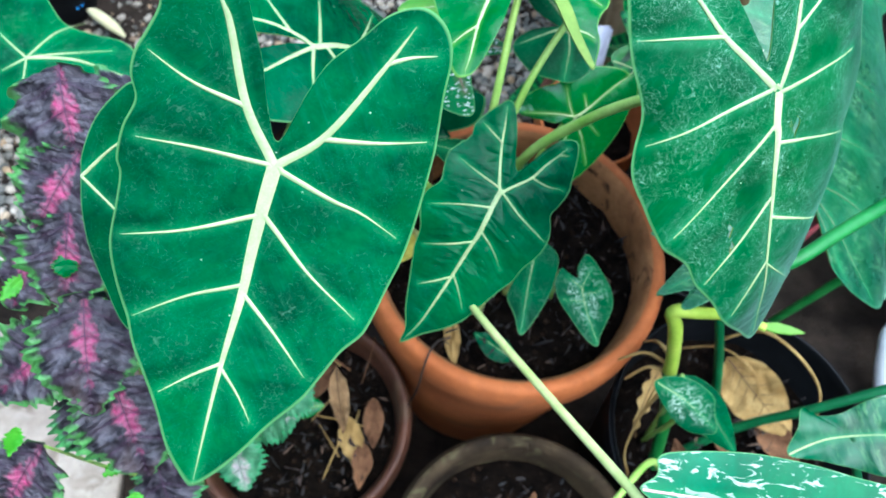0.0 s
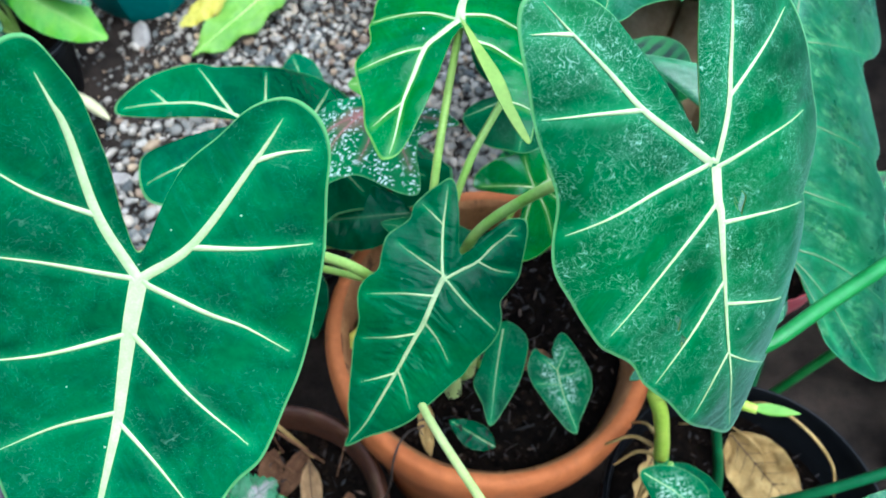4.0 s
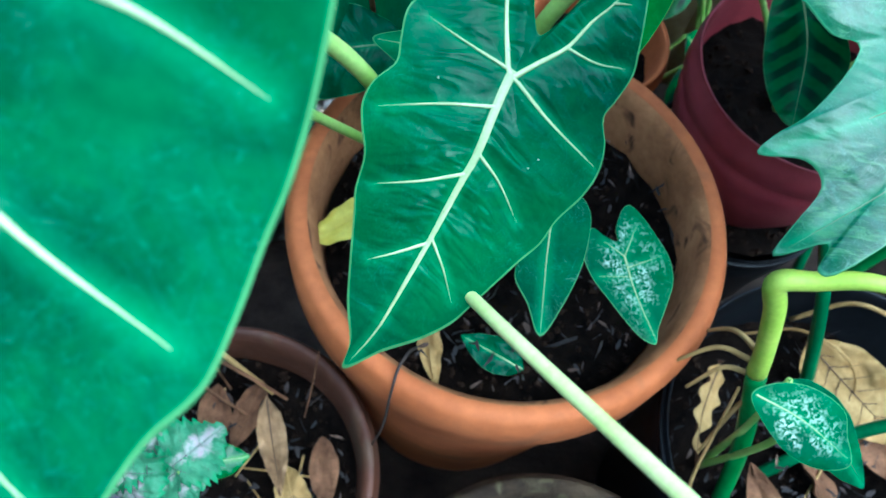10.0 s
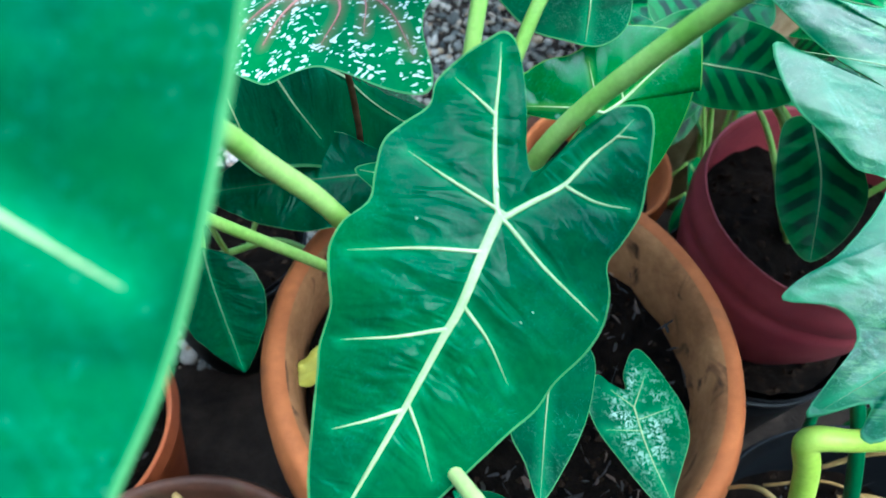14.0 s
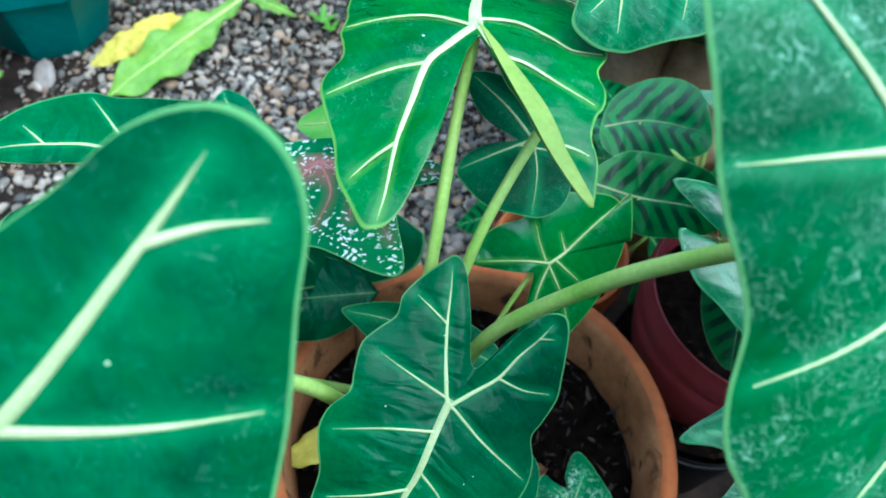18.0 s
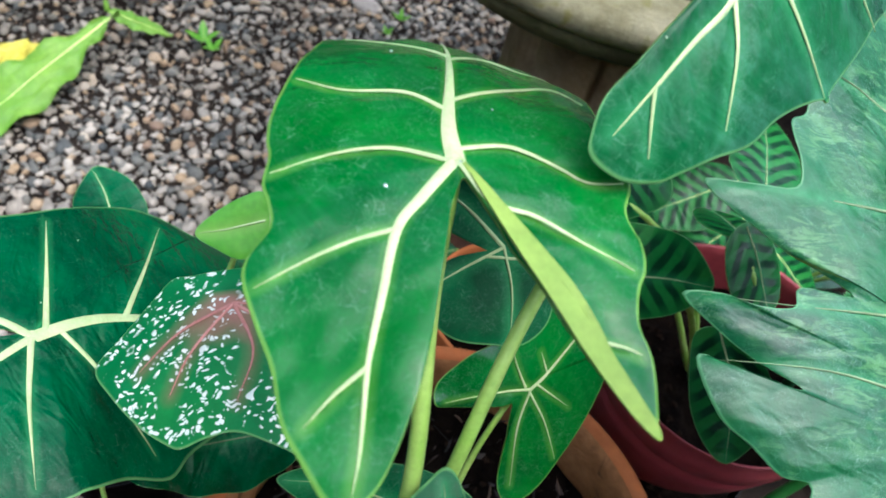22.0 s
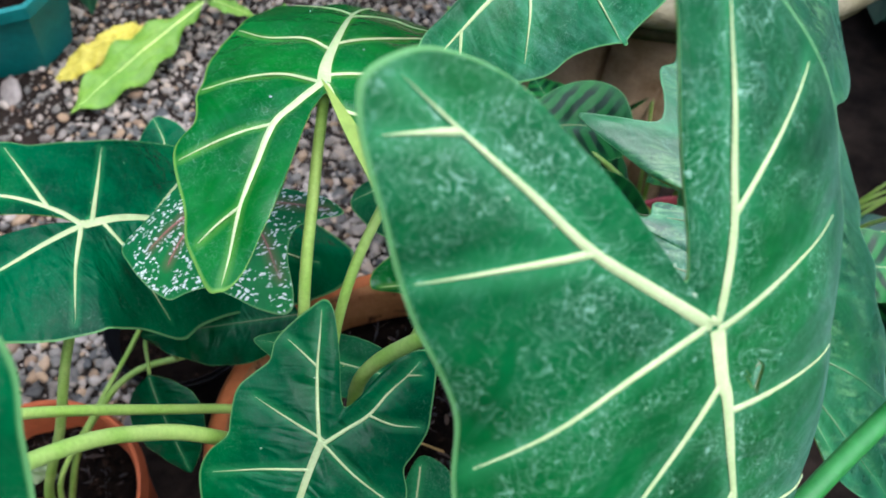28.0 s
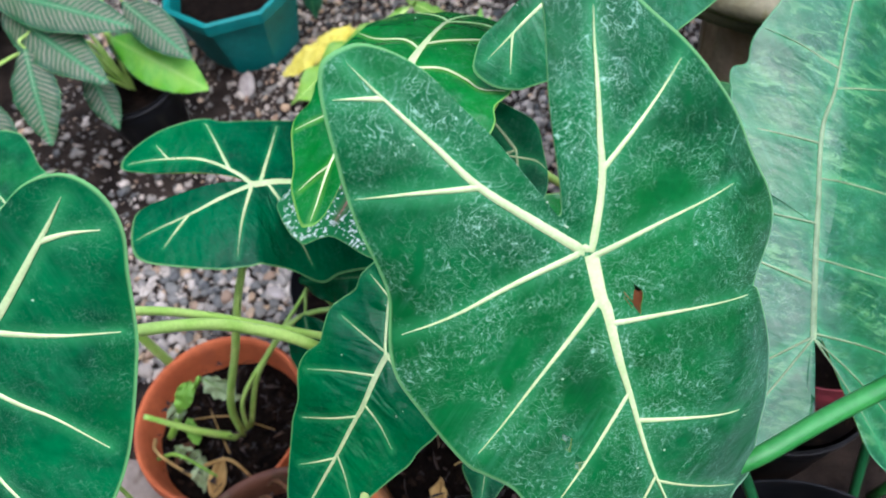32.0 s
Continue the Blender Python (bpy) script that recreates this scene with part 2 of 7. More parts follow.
    vr = ramp(n, [(0.0, (1, 1, 1)), (0.30, (0.42, 0.42, 0.42)), (1.0, (0, 0, 0))])
    mr = n.new("ShaderNodeMapRange")
    mr.inputs[2].default_value = halo
    l.new(dist.outputs["Fac"], mr.inputs[0])
    l.new(mr.outputs[0], vr.inputs[0])
    vf = mix(n, l, 1.0, vr.outputs[0], (0.7, 0.7, 0.7), "MULTIPLY")
    c = mix(n, l, vf, c, veinlight)
    if dust:                    # curly dust threads, dried water marks
        k = noise_tex(n, l, 44, 3, 0.6, vec, 0.6)
        k2 = ramp(n, [(0.36, (0, 0, 0)), (0.60, (dust, dust, dust))])
        l.new(k.outputs[0], k2.inputs[0])
        for scale, wide, power in ((62, 0.008, 1.0), (120, 0.012, 1.0), (230, 0.014, 0.8)):
            s = noise_tex(n, l, scale, 1, 0.5, vec, 2.6)
            s2 = ramp(n, [(0.5 - wide, (0, 0, 0)), (0.5, (power, power, power)), (0.5 + wide, (0, 0, 0))])
            l.new(s.outputs[0], s2.inputs[0])
            f = mix(n, l, 1.0, s2.outputs[0], k2.outputs[0], "MULTIPLY")
            c = mix(n, l, f, c, (0.42, 0.68, 0.50))
        cloud = noise_tex(n, l, 30, 5, 0.68, vec, 1.0)
        thick = film or dust * 0.06
        f2 = ramp(n, [(0.48, (0, 0, 0)), (0.72, (thick, thick, thick))])
        l.new(cloud.outputs[0], f2.inputs[0])
        c = mix(n, l, f2.outputs[0], c, (0.12, 0.36, 0.22))
    if streak:                  # dust wiped into fine streaks along the side veins
        sep = n.new("ShaderNodeSeparateXYZ")
        l.new(vec, sep.inputs[0])
        ab = n.new("ShaderNodeMath")
        ab.operation = "ABSOLUTE"
        l.new(sep.outputs[0], ab.inputs[0])
        axes = []
        for kx, ky in ((300, -225), (13, 17)):
            m1 = n.new("ShaderNodeMath")
            m1.operation, m1.inputs[1].default_value = "MULTIPLY", kx
            l.new(ab.outputs[0], m1.inputs[0])
            m2 = n.new("ShaderNodeMath")
            m2.operation, m2.inputs[1].default_value = "MULTIPLY_ADD", ky
            l.new(sep.outputs[1], m2.inputs[0]), l.new(m1.outputs[0], m2.inputs[2])
            axes.append(m2)
        cb = n.new("ShaderNodeCombineXYZ")
        l.new(axes[0].outputs[0], cb.inputs[0]), l.new(axes[1].outputs[0], cb.inputs[1]), l.new(sep.outputs[2], cb.inputs[2])
        wipe = noise_tex(n, l, 1.0, 5, 0.65, cb.outputs[0], 0.35)
        wr = ramp(n, [(0.44, (0, 0, 0)), (0.72, (streak, streak, streak))])
        l.new(wipe.outputs[0], wr.inputs[0])
        area = noise_tex(n, l, 24, 4, 0.6, vec, 0.4)
        ar = ramp(n, [(0.42, (0, 0, 0)), (0.62, (0.9, 0.9, 0.9))])
        l.new(area.outputs[0], ar.inputs[0])
        c = mix(n, l, mix(n, l, 1.0, wr.outputs[0], ar.outputs[0], "MULTIPLY"), c, (0.16, 0.42, 0.29))
    rr = ramp(n, [(band, (0, 0, 0)), (band + 0.6 * (1 - band), (0.8, 0.8, 0.8))])
    if band < 0.9:
        rag = noise_tex(n, l, 130, 3, 0.6, vec)
        ra = n.new("ShaderNodeMath")
        ra.operation, ra.inputs[1].default_value = "MULTIPLY_ADD", 0.5
        l.new(rag.outputs[0], ra.inputs[0])
        rb0 = n.new("ShaderNodeMath")
        rb0.operation, rb0.inputs[1].default_value = "SUBTRACT", 0.25
        l.new(edge.outputs["Fac"], rb0.inputs[0])
        l.new(rb0.outputs[0], ra.inputs[2])
        l.new(ra.outputs[0], rr.inputs[0])
    else:
        l.new(edge.outputs["Fac"], rr.inputs[0])
    c = mix(n, l, rr.outputs[0], c, rim)
    l.new(c, b.inputs["Base Color"])
    ro = n.new("ShaderNodeMapRange")
    ro.inputs[3].default_value, ro.inputs[4].default_value = rough - 0.07, rough + 0.13
    l.new(big.outputs[0], ro.inputs[0])
    l.new(ro.outputs[0], b.inputs["Roughness"])
    b.inputs["Specular IOR Level"].default_value = gloss
    b.inputs["Sheen Weight"].default_value, b.inputs["Sheen Roughness"].default_value = sheen, 0.3
    b.inputs["Sheen Tint"].default_value = (0.62, 0.95, 0.84, 1)
    mp2 = n.new("ShaderNodeMapping")
    mp2.inputs["Scale"].default_value = (1, 2.2, 1)
    l.new(vec, mp2.inputs["Vector"])
    wrink = noise_tex(n, l, 38, 1, 0.4, mp2.outputs[0], 0.5)
    hb = mix(n, l, 0.10, wrink.outputs[0], fine.outputs[0])
    if ridges:                  # fine folds that run out from the midrib
        sep = n.new("ShaderNodeSeparateXYZ")
        l.new(vec, sep.inputs[0])
        ab = n.new("ShaderNodeMath")
        ab.operation = "ABSOLUTE"
        l.new(sep.outputs[0], ab.inputs[0])
        lean = n.new("ShaderNodeMath")
        lean.operation, lean.inputs[1].default_value = "MULTIPLY_ADD", -0.5
        l.new(ab.outputs[0], lean.inputs[0]), l.new(sep.outputs[1], lean.inputs[2])
        wob = noise_tex(n, l, 70, 3, 0.6, vec)
        sh = n.new("ShaderNodeMath")
        sh.operation, sh.inputs[1].default_value = "MULTIPLY_ADD", 0.016
        l.new(wob.outputs[0], sh.inputs[0]), l.new(lean.outputs[0], sh.inputs[2])
        fr = n.new("ShaderNodeMath")
        fr.operation, fr.inputs[1].default_value = "MULTIPLY", ridges
        l.new(sh.outputs[0], fr.inputs[0])
        sn = n.new("ShaderNodeMath")
        sn.operation = "SINE"
        l.new(fr.outputs[0], sn.inputs[0])
        half = n.new("ShaderNodeMath")
        half.operation, half.inputs[1].default_value, half.inputs[2].default_value = "MULTIPLY_ADD", 0.4, 0.5
        l.new(sn.outputs[0], half.inputs[0])
        folds = noise_tex(n, l, 210, 4, 0.65, vec, 0.6)
        hb = mix(n, l, 0.72, half.outputs[0], folds.outputs[0])
    if pleats:                  # puckers between the side veins
        sep = n.new("ShaderNodeSeparateXYZ")
        l.new(vec, sep.inputs[0])
        ab = n.new("ShaderNodeMath")
        ab.operation = "ABSOLUTE"
        l.new(sep.outputs[0], ab.inputs[0])
        axes = []
        for kx, ky in ((-40, 105), (32, 20)):
            m1 = n.new("ShaderNodeMath")
            m1.operation, m1.inputs[1].default_value = "MULTIPLY", kx
            l.new(ab.outputs[0], m1.inputs[0])
            m2 = n.new("ShaderNodeMath")
            m2.operation, m2.inputs[1].default_value = "MULTIPLY_ADD", ky
            l.new(sep.outputs[1], m2.inputs[0]), l.new(m1.outputs[0], m2.inputs[2])
            axes.append(m2)
        cb = n.new("ShaderNodeCombineXYZ")
        l.new(axes[0].outputs[0], cb.inputs[0]), l.new(axes[1].outputs[0], cb.inputs[1]), l.new(sep.outputs[2], cb.inputs[2])
        puck = noise_tex(n, l, 1.0, 2, 0.5, cb.outputs[0], 0.5)
        inner = ramp(n, [(0.55, (1, 1, 1)), (0.95, (0.25, 0.25, 0.25))])
        l.new(edge.outputs["Fac"], inner.inputs[0])
        hb = mix(n, l, pleats, hb, mix(n, l, 1.0, puck.outputs[0], inner.outputs[0], "MULTIPLY"))
    bump(n, l, hb, 0.35 * quilt, 0.004, b)
    tr = n.new("ShaderNodeBsdfTranslucent")
    l.new(c, tr.inputs[0])
    ms = n.new("ShaderNodeMixShader")
    ms.inputs[0].default_value = thin
    out = n["Material Output"]
    l.new(b.outputs[0], ms.inputs[1]), l.new(tr.outputs[0], ms.inputs[2])
    l.new(ms.outputs[0], out.inputs[0])
    return m


M_VELVET = leaf_mat("velvet_leaf", (0.001, 0.054, 0.016), (0.003, 0.112, 0.031), 0.5, dust=0.14, gloss=0.08, sheen=0.10, streak=0.10, pleats=0.4, quilt=1.4, tex=26)
M_DUSTY = leaf_mat("dusty_velvet_leaf", (0.001, 0.046, 0.010), (0.003, 0.104, 0.022), 0.38, dust=0.62, gloss=0.16, sheen=0.28, streak=0.16, pleats=0.45, quilt=1.9)
M_SMEARED = leaf_mat("smeared_velvet_leaf", (0.001, 0.050, 0.014), (0.003, 0.110, 0.030), 0.26, dust=0.16, gloss=0.26, sheen=0.15, streak=0.26, pleats=0.6, quilt=2.8, film=0.34)
M_YOUNG = leaf_mat("young_glossy_leaf", (0.002, 0.090, 0.010), (0.005, 0.145, 0.017), 0.16, dust=0.12, quilt=1.8, gloss=0.34, veinlight=(0.16, 0.40, 0.05), halo=0.0035, streak=0.05, pleats=0.3, rim=(0.22, 0.45, 0.08))
M_DARK = leaf_mat("dark_leaf", (0.001, 0.055, 0.018), (0.002, 0.106, 0.033), 0.20, dust=0.06, gloss=0.15, quilt=4.6, pleats=0.6, halo=0.004)
M_MOTTLE = leaf_mat("mottled_leaf", (0.003, 0.060, 0.020), (0.009, 0.118, 0.040), 0.26, dust=0.2, gloss=0.45, pattern="mottle", rim=(0.1, 0.3, 0.12), quilt=2.6, sheen=0.3, pleats=0.45, streak=0.2)
M_SPOT = leaf_mat("freckled_leaf", (0.005, 0.13, 0.033), (0.013, 0.20, 0.055), 0.42, dust=0, gloss=0.2, pattern="spots", veinlight=(0.26, 0.13, 0.09))
M_NET = leaf_mat("marbled_leaf", (0.001, 0.065, 0.018), (0.004, 0.12, 0.035), 0.4, dust=0, gloss=0.12, pattern="net")
M_SPLASH = leaf_mat("white_splashed_leaf", (0.004, 0.12, 0.045), (0.012, 0.19, 0.08), 0.42, dust=0, gloss=0.3, pattern="splash")
M_BANDS = leaf_mat("banded_leaf", (0.013, 0.14, 0.025), (0.028, 0.21, 0.042), 0.28, dust=0, pattern="bands", gloss=0.24, quilt=2.0)
M_STREAK = leaf_mat("streaked_leaf", (0.002, 0.06, 0.02), (0.006, 0.13, 0.05), 0.28, dust=0, gloss=0.35, pattern="mottle", quilt=1.8)
M_FEATHER = leaf_mat("feathered_leaf", (0.004, 0.050, 0.016), (0.012, 0.095, 0.03), 0.42, dust=0, gloss=0.3, pattern="feather")
M_LIME = leaf_mat("lime_leaf", (0.07, 0.30, 0.01), (0.14, 0.40, 0.025), 0.4, dust=0, gloss=0.3, veinlight=(0.3, 0.5, 0.1))
M_BACK = leaf_mat("background_leaf", (0.004, 0.070, 0.034), (0.010, 0.13, 0.07), 0.32, dust=0.15, gloss=0.5)
M_COLEUS = leaf_mat("purple_leaf", (0.015, 0.012, 0.017), (0.110, 0.098, 0.116), 0.40, dust=0, gloss=0.5, veinlight=(0.04, 0.02, 0.04), rim=(0.11, 0.38, 0.10), quilt=2.8, band=0.78, tex=90, ridges=1100)
M_COLEUS_PINK = leaf_mat("pink_hearted_purple_leaf", (0.015, 0.012, 0.017), (0.110, 0.098, 0.116), 0.40, dust=0, gloss=0.5, veinlight=(0.04, 0.02, 0.04), rim=(0.13, 0.38, 0.08), quilt=2.4, pattern="heart", band=0.78, tex=90, ridges=1100)
M_COLEUS_PALE = leaf_mat("pale_hearted_green_leaf", (0.055, 0.20, 0.085), (0.13, 0.33, 0.16), 0.5, dust=0, gloss=0.3, veinlight=(0.09, 0.24, 0.11), rim=(0.05, 0.28, 0.09), quilt=1.6, pattern="pale_heart", band=0.8, tex=60, ridges=1100)
M_DRYLEAF = plain_mat("dry_leaf", (0.045, 0.02, 0.010), (0.21, 0.105, 0.05), 40, 0.8, 0.8, 0.002, spec=0.1)
M_DRYPALE = plain_mat("pale_dry_leaf", (0.24, 0.14, 0.04), (0.44, 0.30, 0.11), 25, 0.75, 0.8, 0.002, spec=0.15)
M_DRYTAN = plain_mat("tan_dead_leaf", (0.10, 0.055, 0.022), (0.34, 0.21, 0.095), 40, 0.75, 0.6, 0.001)
M_DRYVEIN = plain_mat("dark_dry_vein", (0.05, 0.03, 0.015), (0.10, 0.06, 0.03), 60, 0.8, 0.3, 0.0006)
M_YELLEAF = plain_mat("yellowed_leaf", (0.42, 0.36, 0.03), (0.58, 0.53, 0.10), 14, 0.55, 0.4, 0.001)
M_WILTED = plain_mat("yellow_green_leaf", (0.10, 0.25, 0.022), (0.20, 0.35, 0.045), 12, 0.5, 0.4, 0.001)
M_UNDER = plain_mat("leaf_underside", (0.13, 0.215, 0.03), (0.21, 0.295, 0.05), 30, 0.6, 0.2)
M_VEIN = plain_mat("pale_vein", (0.35, 0.455, 0.195), (0.455, 0.55, 0.265), 90, 0.5, 0.25, 0.0006)
M_STALK = plain_mat("green_stalk", (0.27, 0.48, 0.065), (0.43, 0.60, 0.15), 40, 0.42, 0.15, 0.0006)
M_STALK_PALE = plain_mat("pale_stalk", (0.50, 0.62, 0.17), (0.70, 0.76, 0.30), 50, 0.45, 0.15, 0.0006)
M_TERRA = plain_mat("terracotta", (0.34, 0.094, 0.024), (0.53, 0.170, 0.050), 9, 0.72, 0.35, 0.0012, spots=(0.36, 0.122, 0.04), spec=0.2)
M_TERRA_RED = plain_mat("red_terracotta", (0.32, 0.075, 0.025), (0.48, 0.13, 0.045), 9, 0.75, 0.35, 0.0012, spots=(0.36, 0.10, 0.04), spec=0.2)
M_TERRA_OLD = plain_mat("weathered_clay", (0.045, 0.018, 0.010), (0.13, 0.052, 0.027), 12, 0.55, 0.5, 0.002, spots=(0.10, 0.055, 0.03), spec=0.3)
M_MOSSY = plain_mat("mossy_clay", (0.022, 0.014, 0.008), (0.085, 0.058, 0.030), 22, 0.8, 0.8, 0.004, spots=(0.10, 0.085, 0.04), spec=0.15)
M_BLACK = plain_mat("black_plastic", (0.003, 0.0034, 0.004), (0.008, 0.0088, 0.010), 20, 0.4, 0.15, 0.0006, spec=0.12)
M_PINK = plain_mat("faded_red_plastic", (0.19, 0.025, 0.032), (0.28, 0.055, 0.06), 10, 0.42, 0.15, 0.0006)
M_DEBRIS, bn_, bl_, bb_ = material("soil_debris")
bits = ramp(bn_, [(0.0, (0.003, 0.002, 0.0015)), (0.6, (0.014, 0.008, 0.005)), (0.88, (0.03, 0.016, 0.009)), (0.98, (0.08, 0.045, 0.024)), (1.0, (0.16, 0.10, 0.055))])
bl_.new(bn_.new("ShaderNodeNewGeometry").outputs["Random Per Island"], bits.inputs[0])
bl_.new(mix(bn_, bl_, 0.4, bits.outputs[0], noise_tex(bn_, bl_, 300, 3, 0.6, bn_.new("ShaderNodeTexCoord").outputs["Object"]).outputs[0], "OVERLAY"), bb_.inputs["Base Color"])
bb_.inputs["Roughness"].default_value = 0.8
M_TERRA_IN = plain_mat("stained_inner_clay", (0.19, 0.078, 0.028), (0.43, 0.20, 0.08), 16, 0.85, 0.6, 0.002, spots=(0.07, 0.035, 0.018), spec=0.1)
M_SOIL = plain_mat("potting_soil", (0.0025, 0.0018, 0.0014), (0.014, 0.009, 0.006), 70, 0.9, 1.0, 0.008, spec=0.05)
M_CRUMB = plain_mat("soil_crumbs", (0.003, 0.002, 0.0015), (0.030, 0.018, 0.011), 130, 0.9, 0.6, 0.002, spec=0.05)
M_STALK_DARK = plain_mat("dark_green_stalk", (0.008, 0.075, 0.022), (0.02, 0.13, 0.04), 40, 0.42, 0.15, 0.0006)
M_GROUND = plain_mat("damp_earth", (0.007, 0.005, 0.004), (0.036, 0.026, 0.019), 18, 0.85, 0.9, 0.006, spec=0.1)
M_BACKVEIN = plain_mat("grey_green_vein", (0.10, 0.16, 0.07), (0.20, 0.28, 0.14), 60, 0.55, 0.2, 0.0006)
M_COLEUSVEIN = plain_mat("purple_vein", (0.05, 0.02, 0.05), (0.10, 0.05, 0.09), 60, 0.6, 0.2, 0.0006)
M_PALEPINK = plain_mat("pale_pink_heart", (0.60, 0.30, 0.38), (0.72, 0.45, 0.48), 60, 0.55, 0.4, 0.001)
M_SALMON = plain_mat("salmon_vein", (0.34, 0.13, 0.105), (0.46, 0.22, 0.18), 60, 0.55, 0.2, 0.0006)
M_WITHER = plain_mat("withered_leaf", (0.16, 0.24, 0.10), (0.34, 0.40, 0.22), 40, 0.8, 0.6, 0.001)
M_TWIG = plain_mat("dark_wire", (0.03, 0.02, 0.015), (0.06, 0.045, 0.035), 40, 0.6, 0.3, 0.0006)
M_MIDGREEN = plain_mat("mid_green_stem", (0.018, 0.14, 0.022), (0.045, 0.22, 0.045), 30, 0.4, 0.15, 0.0006)
M_LIMESTEM = plain_mat("yellow_green_stem", (0.34, 0.50, 0.04), (0.50, 0.62, 0.09), 30, 0.4, 0.15, 0.0006)
M_PINK_PALE = plain_mat("pale_pink_plastic", (0.46, 0.22, 0.26), (0.56, 0.30, 0.33), 10, 0.45, 0.1, 0.0005)
M_LIMEVEIN = plain_mat("lime_vein", (0.10, 0.36, 0.02), (0.2, 0.46, 0.05), 60, 0.5, 0.15, 0.0005)
M_TEAL = plain_mat("teal_plastic", (0.003, 0.100, 0.088), (0.007, 0.158, 0.14), 12, 0.5, 0.1, 0.0005)
M_STONE_SHADED = plain_mat("mossy_shaded_concrete", (0.042, 0.037, 0.016), (0.13, 0.115, 0.055), 14, 0.85, 0.9, 0.004, spots=(0.06, 0.06, 0.016), spec=0.1)
M_DROP, dn_, dl_, db_ = material("water_drop")
db_.inputs["Base Color"].default_value, db_.inputs["Roughness"].default_value, db_.inputs["Transmission Weight"].default_value, db_.inputs["IOR"].default_value = (0.9, 1, 0.95, 1), 0.04, 0.7, 1.33
M_SPECK = plain_mat("pale_speck", (0.22, 0.38, 0.20), (0.40, 0.52, 0.34), 60, 0.6, 0.2, 0.0004)
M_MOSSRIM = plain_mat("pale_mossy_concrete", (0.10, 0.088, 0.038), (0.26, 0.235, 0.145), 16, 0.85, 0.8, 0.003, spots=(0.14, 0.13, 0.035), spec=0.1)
M_BLOCK = plain_mat("brown_stone_block", (0.22, 0.14, 0.066), (0.50, 0.36, 0.20), 14, 0.85, 0.7, 0.003, spec=0.1)
M_TAG = plain_mat("speckled_pale_plastic", (0.50, 0.48, 0.60), (0.80, 0.78, 0.86), 60, 0.5, 0.3, 0.0008)
M_WHITE = plain_mat("white_plastic", (0.74, 0.76, 0.78), (0.82, 0.83, 0.84), 8, 0.35, 0.05, 0.0004)
M_PALESTONE = plain_mat("pale_stone", (0.20, 0.175, 0.15), (0.34, 0.305, 0.27), 60, 0.75, 0.5, 0.001)
M_PALEPOD = plain_mat("pale_dry_pod", (0.42, 0.39, 0.20), (0.56, 0.52, 0.33), 30, 0.6, 0.4, 0.001)
M_BLUE = plain_mat("blue_plastic", (0.02, 0.16, 0.42), (0.04, 0.24, 0.55), 20, 0.35, 0.2, 0.0005)
M_SLAB = plain_mat("wet_concrete", (0.22, 0.175, 0.135), (0.40, 0.34, 0.28), 10, 0.5, 0.4, 0.0015, spots=(0.17, 0.13, 0.095))
M_PLASTER = plain_mat("pale_plaster", (0.58, 0.57, 0.54), (0.74, 0.73, 0.70), 3, 0.85, 0.4, 0.002, spots=(0.5, 0.48, 0.43), spec=0.15)
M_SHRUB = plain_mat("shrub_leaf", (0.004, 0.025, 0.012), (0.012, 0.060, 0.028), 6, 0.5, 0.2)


# ---- mesh helpers ----
def part(name, bm, mat, parent=None, label="", smooth=True):
    me = bpy.data.meshes.new(name)
    bm.to_mesh(me)
    bm.free()
    if smooth:
        for p in me.polygons:
            p.use_smooth = True
    for m in mat if isinstance(mat, (list, tuple)) else [mat]:
        me.materials.append(m)
    ob = new(name, me)
    ob.parent = parent
    if label:
        ob["label"] = label
    return ob


def empty(name, at=(0, 0, 0), **tags):
    ob = new(name)
    ob.empty_display_size = 0.05
    ob.matrix_world = Matrix.Translation(at)
    return tagged(ob, **tags)


def keep_world(ob, parent):
    """Hang ob, whose mesh is in world metres, under a parent that stands elsewhere."""
    ob.parent = parent
    ob.matrix_parent_inverse = world_of(parent).inverted()
    return ob


def world_of(ob):
    m = ob.matrix_basis.copy()
    while ob.parent:
        m = ob.parent.matrix_basis @ (ob.matrix_parent_inverse @ m)
        ob = ob.parent
    return m


def spline(points, n, closed=False):
    """Catmull-Rom through the points, n samples per span."""
    p = [Vector(q) for q in points]
    k, out = len(p), []
    for i in range(k if closed else k - 1):
        if closed:
            a, b, c, d = p[i - 1], p[i], p[(i + 1) % k], p[(i + 2) % k]
        else:
            b, c = p[i], p[i + 1]
            a = p[i - 1] if i else b * 2 - c
            d = p[i + 2] if i + 2 < k else c * 2 - b
        for j in range(n):
            t = j / n
            out.append(0.5 * (2 * b + (c - a) * t + (2 * a - 5 * b + 4 * c - d) * t * t + (3 * b - a - 3 * c + d) * t ** 3))
    if not closed:
        out.append(p[-1])
    return out


